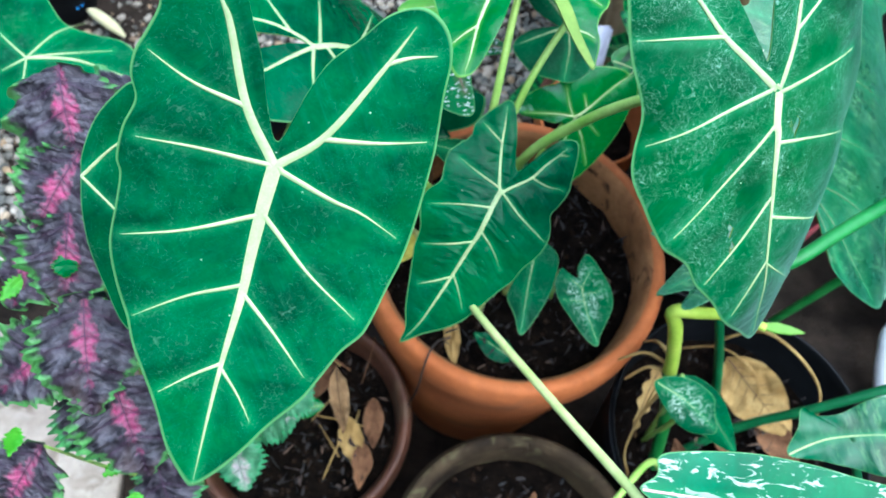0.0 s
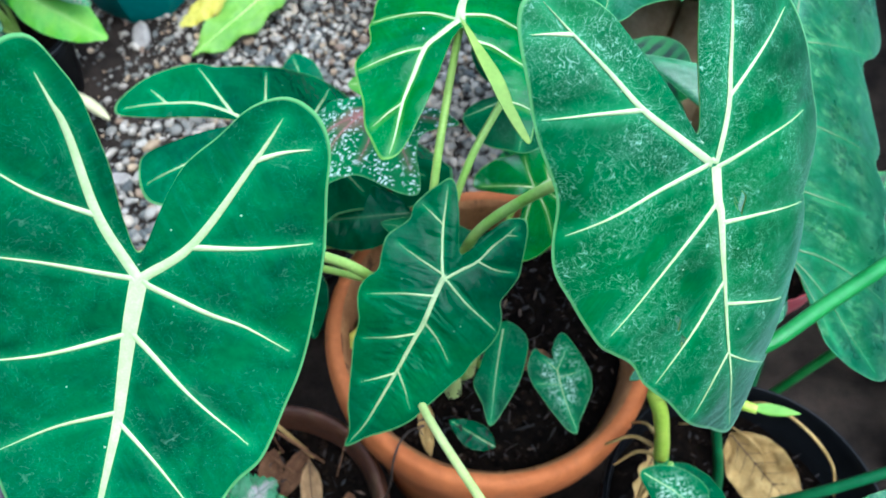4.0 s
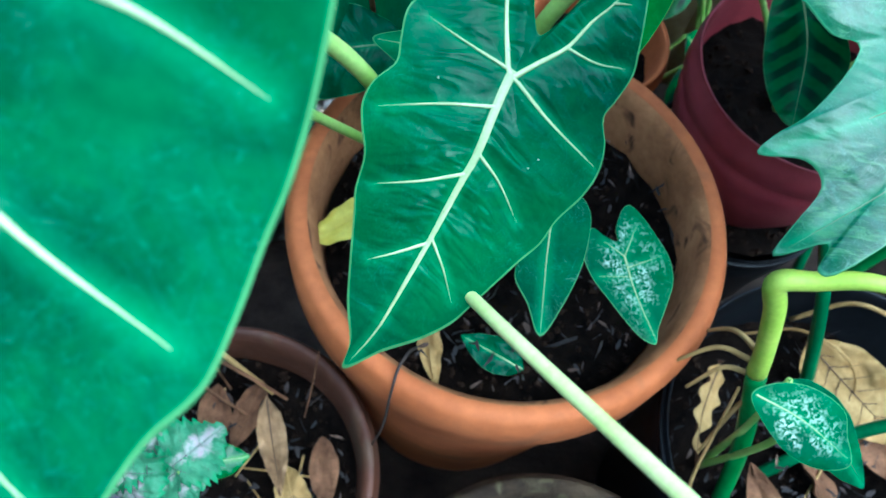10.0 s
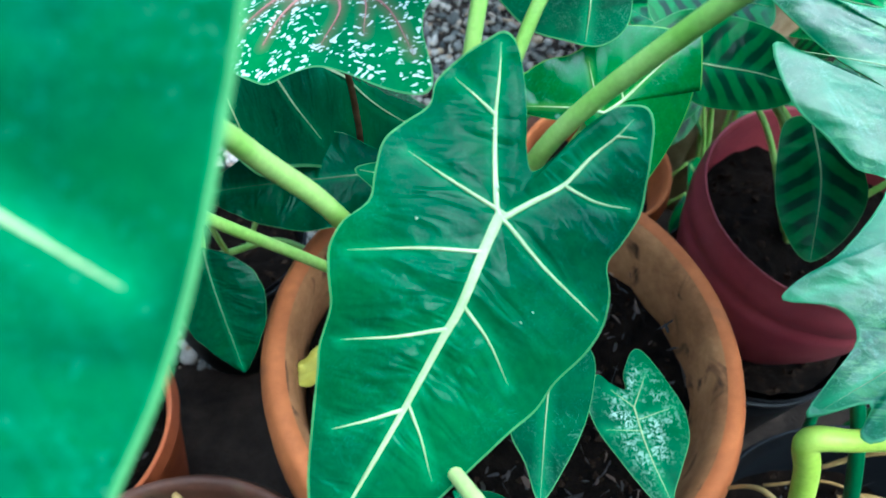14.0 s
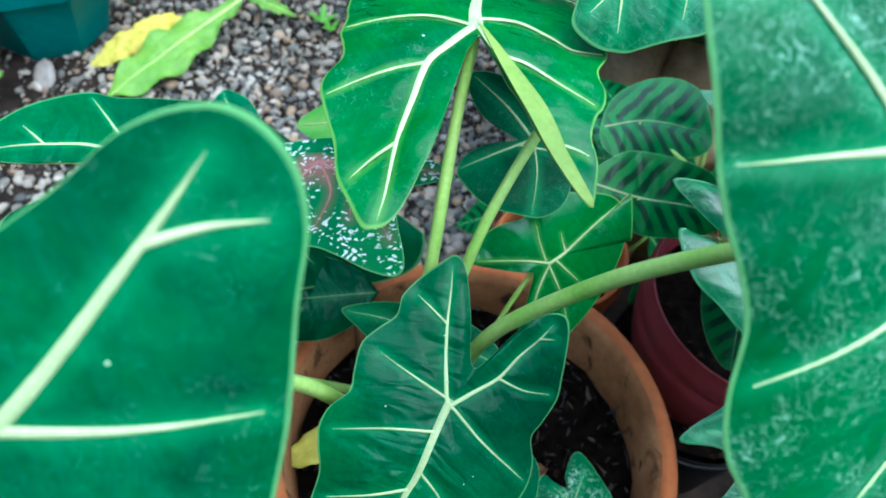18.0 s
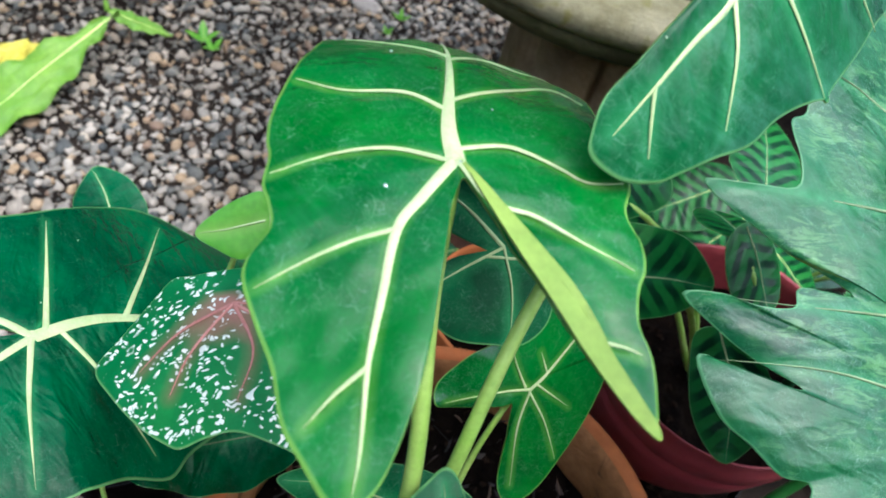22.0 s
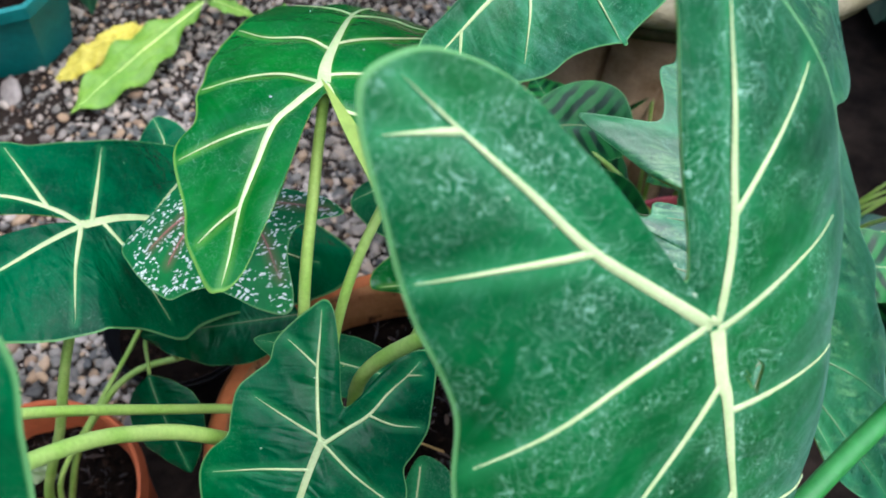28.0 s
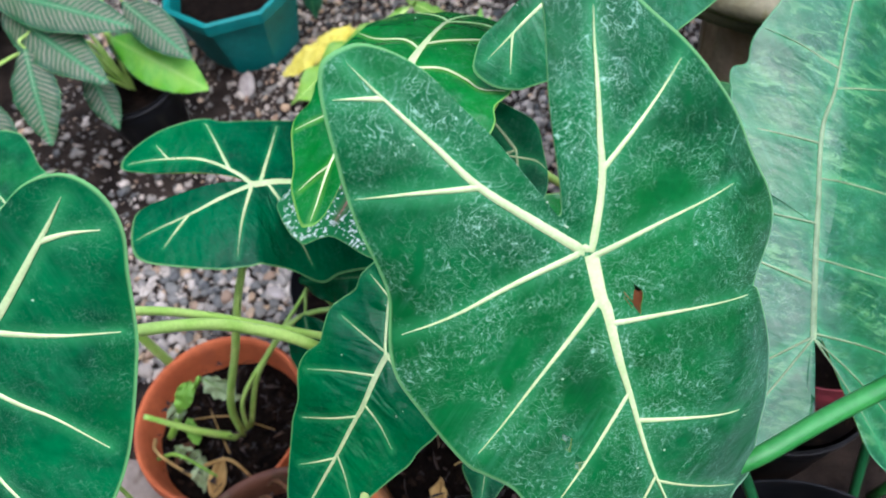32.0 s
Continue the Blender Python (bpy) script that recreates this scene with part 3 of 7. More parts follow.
def tube_bm(points, radii, sides=10, n=8, bm=None):
    """A tapered tube along a spline, closed at both ends."""
    bm = bm or bmesh.new()
    line = spline(points, n)
    rs = [radii[0] + (radii[-1] - radii[0]) * i / (len(line) - 1) for i in range(len(line))] if len(radii) == 2 else [
        r.x for r in spline([Vector((r, 0, 0)) for r in radii], n)]
    up, rings = Vector((0.3, 0.2, 1)).normalized(), []
    for i, p in enumerate(line):
        d = (line[min(i + 1, len(line) - 1)] - line[max(i - 1, 0)]).normalized()
        x = d.cross(up)
        if x.length < 1e-3:
            x = d.orthogonal()
        x.normalize()
        y = x.cross(d)
        up = y
        r = rs[min(i, len(rs) - 1)]
        rings.append([bm.verts.new(p + (x * math.cos(a) + y * math.sin(a)) * r) for a in (2 * math.pi * k / sides for k in range(sides))])
    for a, b in zip(rings, rings[1:]):
        for k in range(sides):
            bm.faces.new((a[k], a[(k + 1) % sides], b[(k + 1) % sides], b[k]))
    bm.faces.new(rings[0][::-1])
    bm.faces.new(rings[-1])
    return bm


def lathe_bm(profile, sides=72, wob=0.0, seed=0):
    """A turned body from (radius, height) pairs, from the outer foot up, over the lip and down inside."""
    bm, rings = bmesh.new(), []
    rnd = random.Random(seed)
    ph = [rnd.uniform(0, 6.28) for _ in range(3)]
    for r, z in profile:
        ring = []
        for k in range(sides):
            a = 2 * math.pi * k / sides
            w = 1 + wob * (math.sin(2 * a + ph[0]) + 0.5 * math.sin(3 * a + ph[1]))
            ring.append(bm.verts.new((r * w * math.cos(a), r * w * math.sin(a), z)))
        rings.append(ring)
    for a, b in zip(rings, rings[1:]):
        for k in range(sides):
            bm.faces.new((a[k], a[(k + 1) % sides], b[(k + 1) % sides], b[k]))
    bm.faces.new(rings[0][::-1])
    bm.faces.new(rings[-1])
    return bm


def frame_of(at, along, up):
    y = Vector(along).normalized()
    z = Vector(up)
    z = (z - y * z.dot(y)).normalized()
    x = y.cross(z)
    m = Matrix((x, y, z)).transposed().to_4x4()
    m.translation = at
    return m


def joined(lines):
    """Each side vein starts on a thicker vein, met along its own heading or else at the nearest place."""
    out = []
    for k, (w, ln) in enumerate(lines):
        best, at = 0.007, None
        if ln[0].length > 0.004:
            back = (ln[0] - ln[min(4, len(ln) - 1)]).normalized()
            hit = 0.010
            for w2, other in lines:
                if w2 > w and other is not ln:
                    for a, b in zip(other, other[1:]):
                        d = b - a
                        t = max(0, min(1, (ln[0] - a).dot(d) / max(d.length_squared, 1e-12)))
                        q = a + d * t
                        if hit > 0.0099 and (q - ln[0]).length < best:
                            best, at = (q - ln[0]).length, q
                        den = back.x * d.y - back.y * d.x
                        if abs(den) > 1e-9 and best < 0.007:
                            r = a - ln[0]
                            far, u = (r.x * d.y - r.y * d.x) / den, (r.x * back.y - r.y * back.x) / den
                            if 0 < far < hit and -0.02 <= u <= 1.02:
                                hit, at, best = far, ln[0] + back * far, 0.0069
        elif k:
            at = Vector((0, 0, 0))
        out.append((w, ([at] if at is not None and (at - ln[0]).length > 0.0005 else []) + ln))
    return out


def surface(shape, x, y):
    """The height of a blade over its plane: bends, the fold along its midrib, and a wing that hangs from it."""
    kx, kxy, ky = shape["bend"]
    c0, cx, cy, fold = shape.get("lift", (0, 0, 0, 0))
    u = x - shape.get("rib", 0) * max(y, 0)
    hang = ky * max(0, y - shape.get("tail", 9)) ** 2 + shape.get("droop", 0) * max(0, x) * max(0, min(y, 0.11))
    return kx * x * x + kxy * x * y + ky * y * y - hang + c0 + cx * x + cy * y + fold * (math.sqrt(u * u + 0.012 ** 2) - 0.012) - shape.get("wing", 0) * max(0, u)


def blade(plant, shape, mat, label="", rings=26, per=5, quilt=0.0016, wave=0.0, thick=0.0009, vein_mat=None, under=None, seed=0, name="leaf",
          gain=1.0, curl=0.0, holes=(), crumple=0.0):
    """One leaf: a blade spread from the head of its stalk to its margin, with raised veins as pieces of their own."""
    m = frame_of(shape["at"], shape["along"], shape["up"])
    edge = spline([(x / 1000, y / 1000, 0) for x, y in shape["edge"]], per, True)
    lines = [(w / 1000 * gain * (1.3 if w > 2.5 and gain > 1.2 else 1), spline([(x / 1000, y / 1000, 0) for x, y in v], 6)) for w, v in shape["veins"]]
    rnd = random.Random(seed)
    off = Vector((0, 0, rnd.uniform(-9, 9))) * shape.get("shift", 1)
    segs = np.array([(a.x, a.y, b.x, b.y) for _, ln in lines for a, b in zip(ln, ln[1:])]) if lines else np.zeros((0, 4))
    size = max(e.length for e in edge)

    def vein_dist(pts):
        if not len(segs):
            return np.full(len(pts), 0.05)
        a, d = segs[:, :2], segs[:, 2:] - segs[:, :2]
        q = pts[:, None, :] - a[None]
        t = np.clip((q * d).sum(-1) / np.maximum((d * d).sum(-1), 1e-12), 0, 1)
        return np.sqrt(((q - t[..., None] * d) ** 2).sum(-1)).min(1)

    lines = joined(lines)
    segs = np.array([(a.x, a.y, b.x, b.y) for _, ln in lines for a, b in zip(ln, ln[1:])]) if lines else np.zeros((0, 4))
    n = len(edge)
    spine = shape.get("spine", 0)

    def foot(e):
        return Vector((0, max(0.0, e.y - spine * abs(e.x)), 0)) if spine else Vector((0, 0, 0))
    ss = [(k / (rings - 1)) ** 0.8 for k in range(rings)] if spine else [(k / rings) ** 0.8 for k in range(1, rings + 1)]
    ss[-2] = 0.985
    feet = [foot(e) for e in edge]
    flat = np.array([tuple((f + (e - f) * s).xy) for s in ss for e, f in zip(edge, feet)] + [(0, 0)])
    dist = vein_dist(flat)

    def height(x, y, d, s, i):
        z = surface(shape, x, y)
        z += quilt * (1 - math.exp(-d / 0.009)) * (1 - 0.6 * s ** 6)
        if wave:
            z += wave * s ** 3 * math.sin(i / n * 2 * math.pi * 9 + seed) * min(1.0, size / 0.1)
        z -= curl * size * s ** 4
        if crumple:
            z += crumple * (noise.noise(Vector((x * 55, y * 55, seed * 1.3))) + 0.6 * noise.noise(Vector((x * 130, y * 130, seed * 2.1)))) * min(1, 2 * s)
        return z + 0.0025 * noise.noise(Vector((x * 22, y * 22, seed * 3.7)))

    bm = bmesh.new()
    lco = bm.verts.layers.float_vector.new("leafco")
    lve = bm.verts.layers.float.new("vein")
    lri = bm.verts.layers.float.new("rim")
    top, bot = [], []
    for layer, t in ((top, 0.0), (bot, thick)):
        for k, (x, y) in enumerate(flat):
            s = ss[k // n] if k < n * rings else 0.0
            v = bm.verts.new((x, y, height(x, y, dist[k], s, k % n) - t * (1 - 0.8 * (s > 0.999))))
            v[lco], v[lve], v[lri] = Vector((x, y, 0)) + off, dist[k], s
            layer.append(v)

    def in_hole(k0, k1):
        x, y = (flat[k0] + flat[k1]) / 2
        return any(((x * 1000 - hx) / rx) ** 2 + ((y * 1000 - hy) / ry) ** 2 < 1 + 0.5 * math.sin(9 * math.atan2(y * 1000 - hy, x * 1000 - hx)) for hx, hy, rx, ry in holes)

    for vs, flip, mi in ((top, False, 0), (bot, True, 1)):
        c = vs[-1]
        for i in range(n):
            j = (i + 1) % n
            if not spine:
                f = bm.faces.new((c, vs[j], vs[i]) if flip else (c, vs[i], vs[j]))
                f.material_index = mi
            for k in range(rings - 1):
                a, b = k * n, (k + 1) * n
                if holes and in_hole(a + i, b + j):
                    continue
                q = (vs[a + i], vs[b + i], vs[b + j], vs[a + j])
                f = bm.faces.new(q[::-1] if flip else q)
                f.material_index = mi
    a = (rings - 1) * n
    for i in range(n):
        j = (i + 1) % n
        bm.faces.new((top[a + i], bot[a + i], bot[a + j], top[a + j])).material_index = 0
    bm.normal_update()
    bm.faces.ensure_lookup_table()
    if bm.faces[0].normal.z < 0:
        bmesh.ops.reverse_faces(bm, faces=bm.faces[:])
    leaf = part(name, bm, [mat, under or M_UNDER], plant, label)
    leaf.matrix_basis = (world_of(plant).inverted() if plant else Matrix()) @ m
    for w, ln in lines:
        vb, rows = bmesh.new(), []
        pts = np.array([(p.x, p.y) for p in ln])
        for i, p in enumerate(ln):
            d = (ln[min(i + 1, len(ln) - 1)] - ln[max(i - 1, 0)]).normalized()
            side = Vector((-d.y, d.x, 0))
            f = i / (len(ln) - 1)
            hw = w / 2 * (1 - 0.985 * f ** 1.4)
            z = surface(shape, p.x, p.y) + 0.0025 * noise.noise(Vector((p.x * 22, p.y * 22, seed * 3.7)))
            row = []
            for s, h in ((-1.1, -0.0001), (-0.7, 0.0003), (0, 0.0003 + 0.12 * hw), (0.7, 0.0003), (1.1, -0.0001)):
                q = p + side * hw * s
                row.append(vb.verts.new((q.x, q.y, z + h + quilt * 0.25 + 0.0004)))
            rows.append(row)
        for r0, r1 in zip(rows, rows[1:]):
            for k in range(4):
                vb.faces.new((r0[k], r0[k + 1], r1[k + 1], r1[k]))
        vb.normal_update()
        vb.faces.ensure_lookup_table()
        if vb.faces[0].normal.z < 0:
            bmesh.ops.reverse_faces(vb, faces=vb.faces[:])
        part("vein", vb, vein_mat or M_VEIN, leaf)
    return leaf


def specks(leaf, shape, count, seed, mat, r0=0.0005, r1=0.0011, name="speck", quilt=0.0016, seed_leaf=0, spots=()):
    """Small drops or pale specks lying on a blade; spots: fixed places in millimetres and their radius."""
    rnd = random.Random(seed)
    edge = shape["edge"]
    put = [(x / 1000, y / 1000, r / 1000) for x, y, r in spots]
    for k in range(count):
        x, y = rnd.choice(edge)
        f = rnd.uniform(0.15, 0.85)
        put.append((x * f / 1000, y * f / 1000, rnd.uniform(r0, r1)))
    for x, y, r in put:
        z = surface(shape, x, y) + 0.0025 * noise.noise(Vector((x * 22, y * 22, seed_leaf * 3.7))) + quilt * 0.8
        bm = bmesh.new()
        bmesh.ops.create_icosphere(bm, subdivisions=2, radius=r)
        for v in bm.verts:
            v.co = Vector((v.co.x * 1.1 + x, v.co.y * 0.9 + y, v.co.z * 0.55 + z + r * 0.25))
        part(name, bm, mat, leaf)


def oval(length, width, fat=0.42, seed=0, tooth=0.0, teeth=0, heart=0.0):
    """The margin of a simple leaf in millimetres, from its foot round to its foot; fat: where it is widest."""
    rnd, side, n = random.Random(seed), [], max(12, teeth)
    p = math.log(0.5) / math.log(fat)
    for k in range(1, n):
        u = k / n
        w = width / 2 * math.sin(math.pi * u ** p) ** 0.85 * (1 + rnd.uniform(-0.03, 0.03))
        if teeth:
            w += (tooth if k % 2 else -tooth) * (1 - 0.4 * u)
        y = u * length - heart * length * max(0, 0.25 - u)
        side.append((w, y))
    return [(0.5, 0)] + side + [(0, length)] + [(-x, y) for x, y in side[::-1]] + [(-0.5, 0)]


def simple_leaf(plant, at, along, up, length, width, mat, bend=(0, 0, 0), seed=0, fat=0.42, rings=9, wave=0.0, label="", under=None, vein=1.2, vein_mat=None,
                tooth=0.0, teeth=0, sides=0, name="leaf", thick=0.0008, per=2, crumple=0.0):
    """A simple leaf on its stalk, lengths in metres."""
    L = length * 1000
    veins = [(vein, [(0, L * 0.02), (0, L * 0.5), (0, L * 0.97)])] if vein else []
    for k in range(sides):
        y = L * (0.12 + 0.7 * k / max(1, sides))
        w = width * 500 * 0.8 * math.sin(math.pi * min(1, (y / L + 0.1)))
        veins += [(vein * 0.55, [(0, y), (sg * w * 0.55, y + L * 0.08), (sg * w, y + L * 0.13)]) for sg in (1, -1)]
    shape = dict(at=at, along=along, up=up, bend=bend, spine=0.3, edge=oval(L, width * 1000, fat, seed, tooth * 1000, teeth), veins=veins, shift=0)
    return blade(plant, shape, mat, label, rings=rings, per=per, quilt=0.0009, wave=wave, thick=thick, under=under, seed=seed, vein_mat=vein_mat, name=name, crumple=crumple)


def stalk(plant, points, r0, r1, mat, name="petiole", label="", sides=10):
    ob = part(name, tube_bm(points, (r0, r1), sides), mat, None, label)
    return keep_world(ob, plant)


def pot(name, at, r, h, mat, label, category="plant pot", rim_h=0.05, rim_t=0.028, foot=0.72, soil_drop=0.06, wob=0.002, seed=0, belly=0.0, inner=None):
    """A round plant pot with a rolled rim; its soil is a piece of its own."""
    body_r = r - rim_t * 0.35
    prof = [(r * foot * 0.96, 0.0), (r * foot, 0.006)]
    for k in range(1, 7):
        t = k / 7
        prof.append((r * foot + (body_r - r * foot) * t + belly * math.sin(math.pi * t), 0.006 + (h - rim_h - 0.006) * t))
    prof += [(body_r, h - rim_h), (r - 0.004, h - rim_h + 0.004), (r, h - rim_h + 0.012), (r, h - 0.014), (r - 0.004, h - 0.005), (r - rim_t * 0.35, h),
             (r - rim_t * 0.75, h - 0.002), (r - rim_t, h - 0.012), (r - rim_t - 0.003, h - rim_h), (r - rim_t - 0.012, h - 0.16 if h > 0.2 else h * 0.5), (0.01, h - 0.16 if h > 0.2 else h * 0.5)]
    ob = empty(name, at, label=label, category=category)
    wall = lathe_bm(prof, 84, wob, seed)
    if inner:
        wall.faces.ensure_lookup_table()
        for f in wall.faces[84 * (len(prof) - 5):]:
            f.material_index = 1
        wall.faces[-2].material_index = 0
    part("pot_wall", wall, [mat, inner] if inner else mat, ob)
    bm = bmesh.new()
    rnd = random.Random(seed + 5)
    rr, rings = r - rim_t - 0.004, []
    for k in range(13):
        rad = rr * k / 12
        ring = []
        for i in range(48 if k else 1):
            a = 2 * math.pi * i / 48
            x, y = rad * math.cos(a), rad * math.sin(a)
            z = h - soil_drop + 0.012 * noise.noise(Vector((x * 18 + seed, y * 18, 0))) + 0.007 * noise.noise(Vector((x * 70 + seed, y * 70, 3))) + rnd.uniform(-0.001, 0.001)
            ring.append(bm.verts.new((x, y, z)))
        rings.append(ring)
    for i in range(48):
        bm.faces.new((rings[0][0], rings[1][i], rings[1][(i + 1) % 48]))
    for a, b in zip(rings[1:], rings[2:]):
        for i in range(48):
            bm.faces.new((a[i], b[i], b[(i + 1) % 48], a[(i + 1) % 48]))
    part("soil", bm, M_SOIL, ob, "dark crumbly potting soil")
    verts, faces = [], []
    for k in range(int(26000 * rr * rr)):
        a, d, q = rnd.uniform(0, 6.28), rr * math.sqrt(rnd.random()) * 0.97, rnd.uniform(0.0012, 0.0042)
        x, y = d * math.cos(a), d * math.sin(a)
        z = h - soil_drop + 0.012 * noise.noise(Vector((x * 18 + seed, y * 18, 0))) + 0.007 * noise.noise(Vector((x * 70 + seed, y * 70, 3)))
        b0 = len(verts)
        turn = Euler((rnd.uniform(0, 3), rnd.uniform(0, 3), rnd.uniform(0, 3))).to_matrix()
        for v in ((1, 0, 0), (-1, 0, 0), (0, 1, 0), (0, -1, 0), (0, 0, 1), (0, 0, -1)):
            w = turn @ (Vector(v) * q * rnd.uniform(0.5, 1.4))
            verts.append((x + w.x, y + w.y, z + w.z + q * 0.3))
        faces += [tuple(b0 + i for i in f) for f in ((0, 2, 4), (2, 1, 4), (1, 3, 4), (3, 0, 4), (2, 0, 5), (1, 2, 5), (3, 1, 5), (0, 3, 5))]
    me = bpy.data.meshes.new("loose_soil")
    me.from_pydata(verts, [], faces)
    me.materials.append(M_CRUMB)
    crumbs = new("loose_soil", me)
    crumbs.parent = ob
    return ob

# ---- leaf shapes: millimetres from the head of the stalk, x across, y towards the tip ----
LEAF_A = dict(at=(-0.1690, -0.1794, 0.8365), along=(-0.261, -0.601, -0.755), up=(0.167, -0.799, 0.578), bend=(-1.90, -1.53, 0.72), lift=(-0.0005, -0.0275, -0.0089, 0.0823), rib=0,
    edge=[(1, -14), (-4, -38), (-9, -56), (-19, -71), (-27, -84), (-37, -91), (-46, -91), (-55, -85), (-61, -74), (-64, -58), (-68, -41), (-71, -25), (-74, 9), (-74, 28), (-72, 43), (-70, 59), (-67, 72), (-59, 84), (-53, 100), (-47, 115), (-36, 132), (-24, 154), (-13, 172), (-7, 179), (-2, 177), (10, 164), (20, 146), (28, 133), (40, 114), (46, 101), (55, 84), (62, 64), (63, 42), (64, 26), (67, 18), (67, 2), (64, -13), (68, -24), (68, -35), (65, -45), (62, -58), (64, -66), (62, -76), (58, -85), (52, -90), (46, -90), (39, -84), (31, -75), (25, -63), (17, -47), (9, -26)],
    veins=[(6.2, [(-0.6, -1), (-0.8, 13.7), (-1.2, 26.2), (-2.3, 46.1), (-3.7, 66.3), (-3.8, 86.9), (-3.9, 107.9), (-5.2, 142.3), (-7.1, 176.5)]),
        (4.2, [(-0.3, -2.1), (18.7, -26.1), (33.7, -59.3), (38.6, -67.5), (45, -78)]),
        (2.2, [(19.2, -25.9), (42, -29.1), (62.9, -37)]),
        (2.3, [(1.9, -1.9), (33.3, 0.6), (60.6, 4.6)]),
        (2.3, [(-0.5, 23.8), (28.5, 41.4), (57.6, 56.7)]),
        (2.1, [(-1.7, 63.4), (20.2, 76.8), (43.6, 98.1)]),
        (1.8, [(-3.7, 107.1), (9.6, 119.9), (22.4, 134)]),
        (4.0, [(-1.3, -2.5), (-18, -23.2), (-33.8, -64.3), (-39.9, -83.2)]),
        (2.0, [(-33.8, -64.3), (-43.2, -69.9), (-53.6, -73.7)]),
        (2.4, [(-17.3, -21.7), (-40.1, -26.8), (-64.1, -33.5)]),
        (2.5, [(-4.2, -0.4), (-29.5, 6.3), (-46.3, 9.3), (-66.8, 17.5)]),
        (2.4, [(-4.4, 25.1), (-29.7, 46.3), (-60.1, 64.5)]),
        (2.0, [(-6, 68.7), (-26.1, 84.8), (-44.9, 101.2)]),
        (1.6, [(-5.8, 111.2), (-16.2, 121.4), (-26, 133.6)])])
LEAF_B = dict(at=(0.0629, -0.1092, 0.8508), along=(0.203, -0.548, -0.811), up=(0.438, -0.691, 0.576), bend=(-3.74, 0.21, -0.92), lift=(0.0053, 0.0024, 0.0308, 0.0395), rib=-0.22,
    edge=[(6, -13), (11, -22), (17, -34), (23, -45), (31, -57), (38, -68), (46, -76), (55, -81), (62, -81), (69, -78), (72, -71), (73, -60), (73, -47), (73, -37), (72, -23), (69, -8), (68, 5), (72, 24), (72, 37), (67, 51), (62, 64), (55, 79), (49, 85), (40, 94), (33, 109), (18, 128), (4, 149), (-18, 170), (-47, 197), (-62, 185), (-70, 164), (-84, 159), (-86, 134), (-91, 114), (-88, 84), (-79, 51), (-76, 44), (-90, 27), (-90, 12), (-80, -9), (-73, -26), (-64, -41), (-52, -58), (-36, -76), (-31, -87), (-21, -101), (-11, -106), (-5, -101), (-3, -87), (-2, -77), (0, -65), (2, -51), (3, -36), (4, -21)],
    veins=[(4.6, [(-2.6, 3.3), (-3.7, 20.5), (-5.3, 25.8), (-7.3, 44.2), (-10.8, 65.1), (-20, 113.5), (-45.4, 189.2)]),
        (3.2, [(-0.3, 1.7), (14.5, -13), (30.4, -29.2), (41.6, -45.7), (53.7, -63.5), (61.9, -76.8)]),
        (1.7, [(53.8, -63.2), (60.7, -64.5), (69, -65.7)]),
        (2.0, [(31.9, -29.3), (50.5, -31.4), (70.3, -32.6)]),
        (2.2, [(2.5, 2.1), (27.6, 7.3), (49.8, 14.4), (66.4, 18.6)]),
        (2.2, [(-1.3, 22.6), (17.9, 41.2), (50, 73.5)]),
        (1.7, [(-9.4, 65.6), (9.7, 88.7), (27.1, 109.7)]),
        (1.2, [(-18, 113), (-8.4, 127.5), (0.7, 143.9)]),
        (2.8, [(-3.1, 1.6), (-10.6, -20.5), (-12.9, -36.2), (-14.9, -51.4), (-16.7, -65.3), (-19, -77)]),
        (1.9, [(-12.2, -25), (-29.9, -38.2), (-48.1, -52.9)]),
        (2.1, [(-4.8, 3.9), (-29.6, 0.3), (-67.1, -1.3)]),
        (2.1, [(-8.1, 32), (-32.3, 36.7), (-70.5, 47)]),
        (1.8, [(-20.1, 81.8), (-42.1, 91.5), (-66.2, 103.1)]),
        (1.2, [(-22, 115.8), (-39.9, 131), (-69.1, 155.1)])])
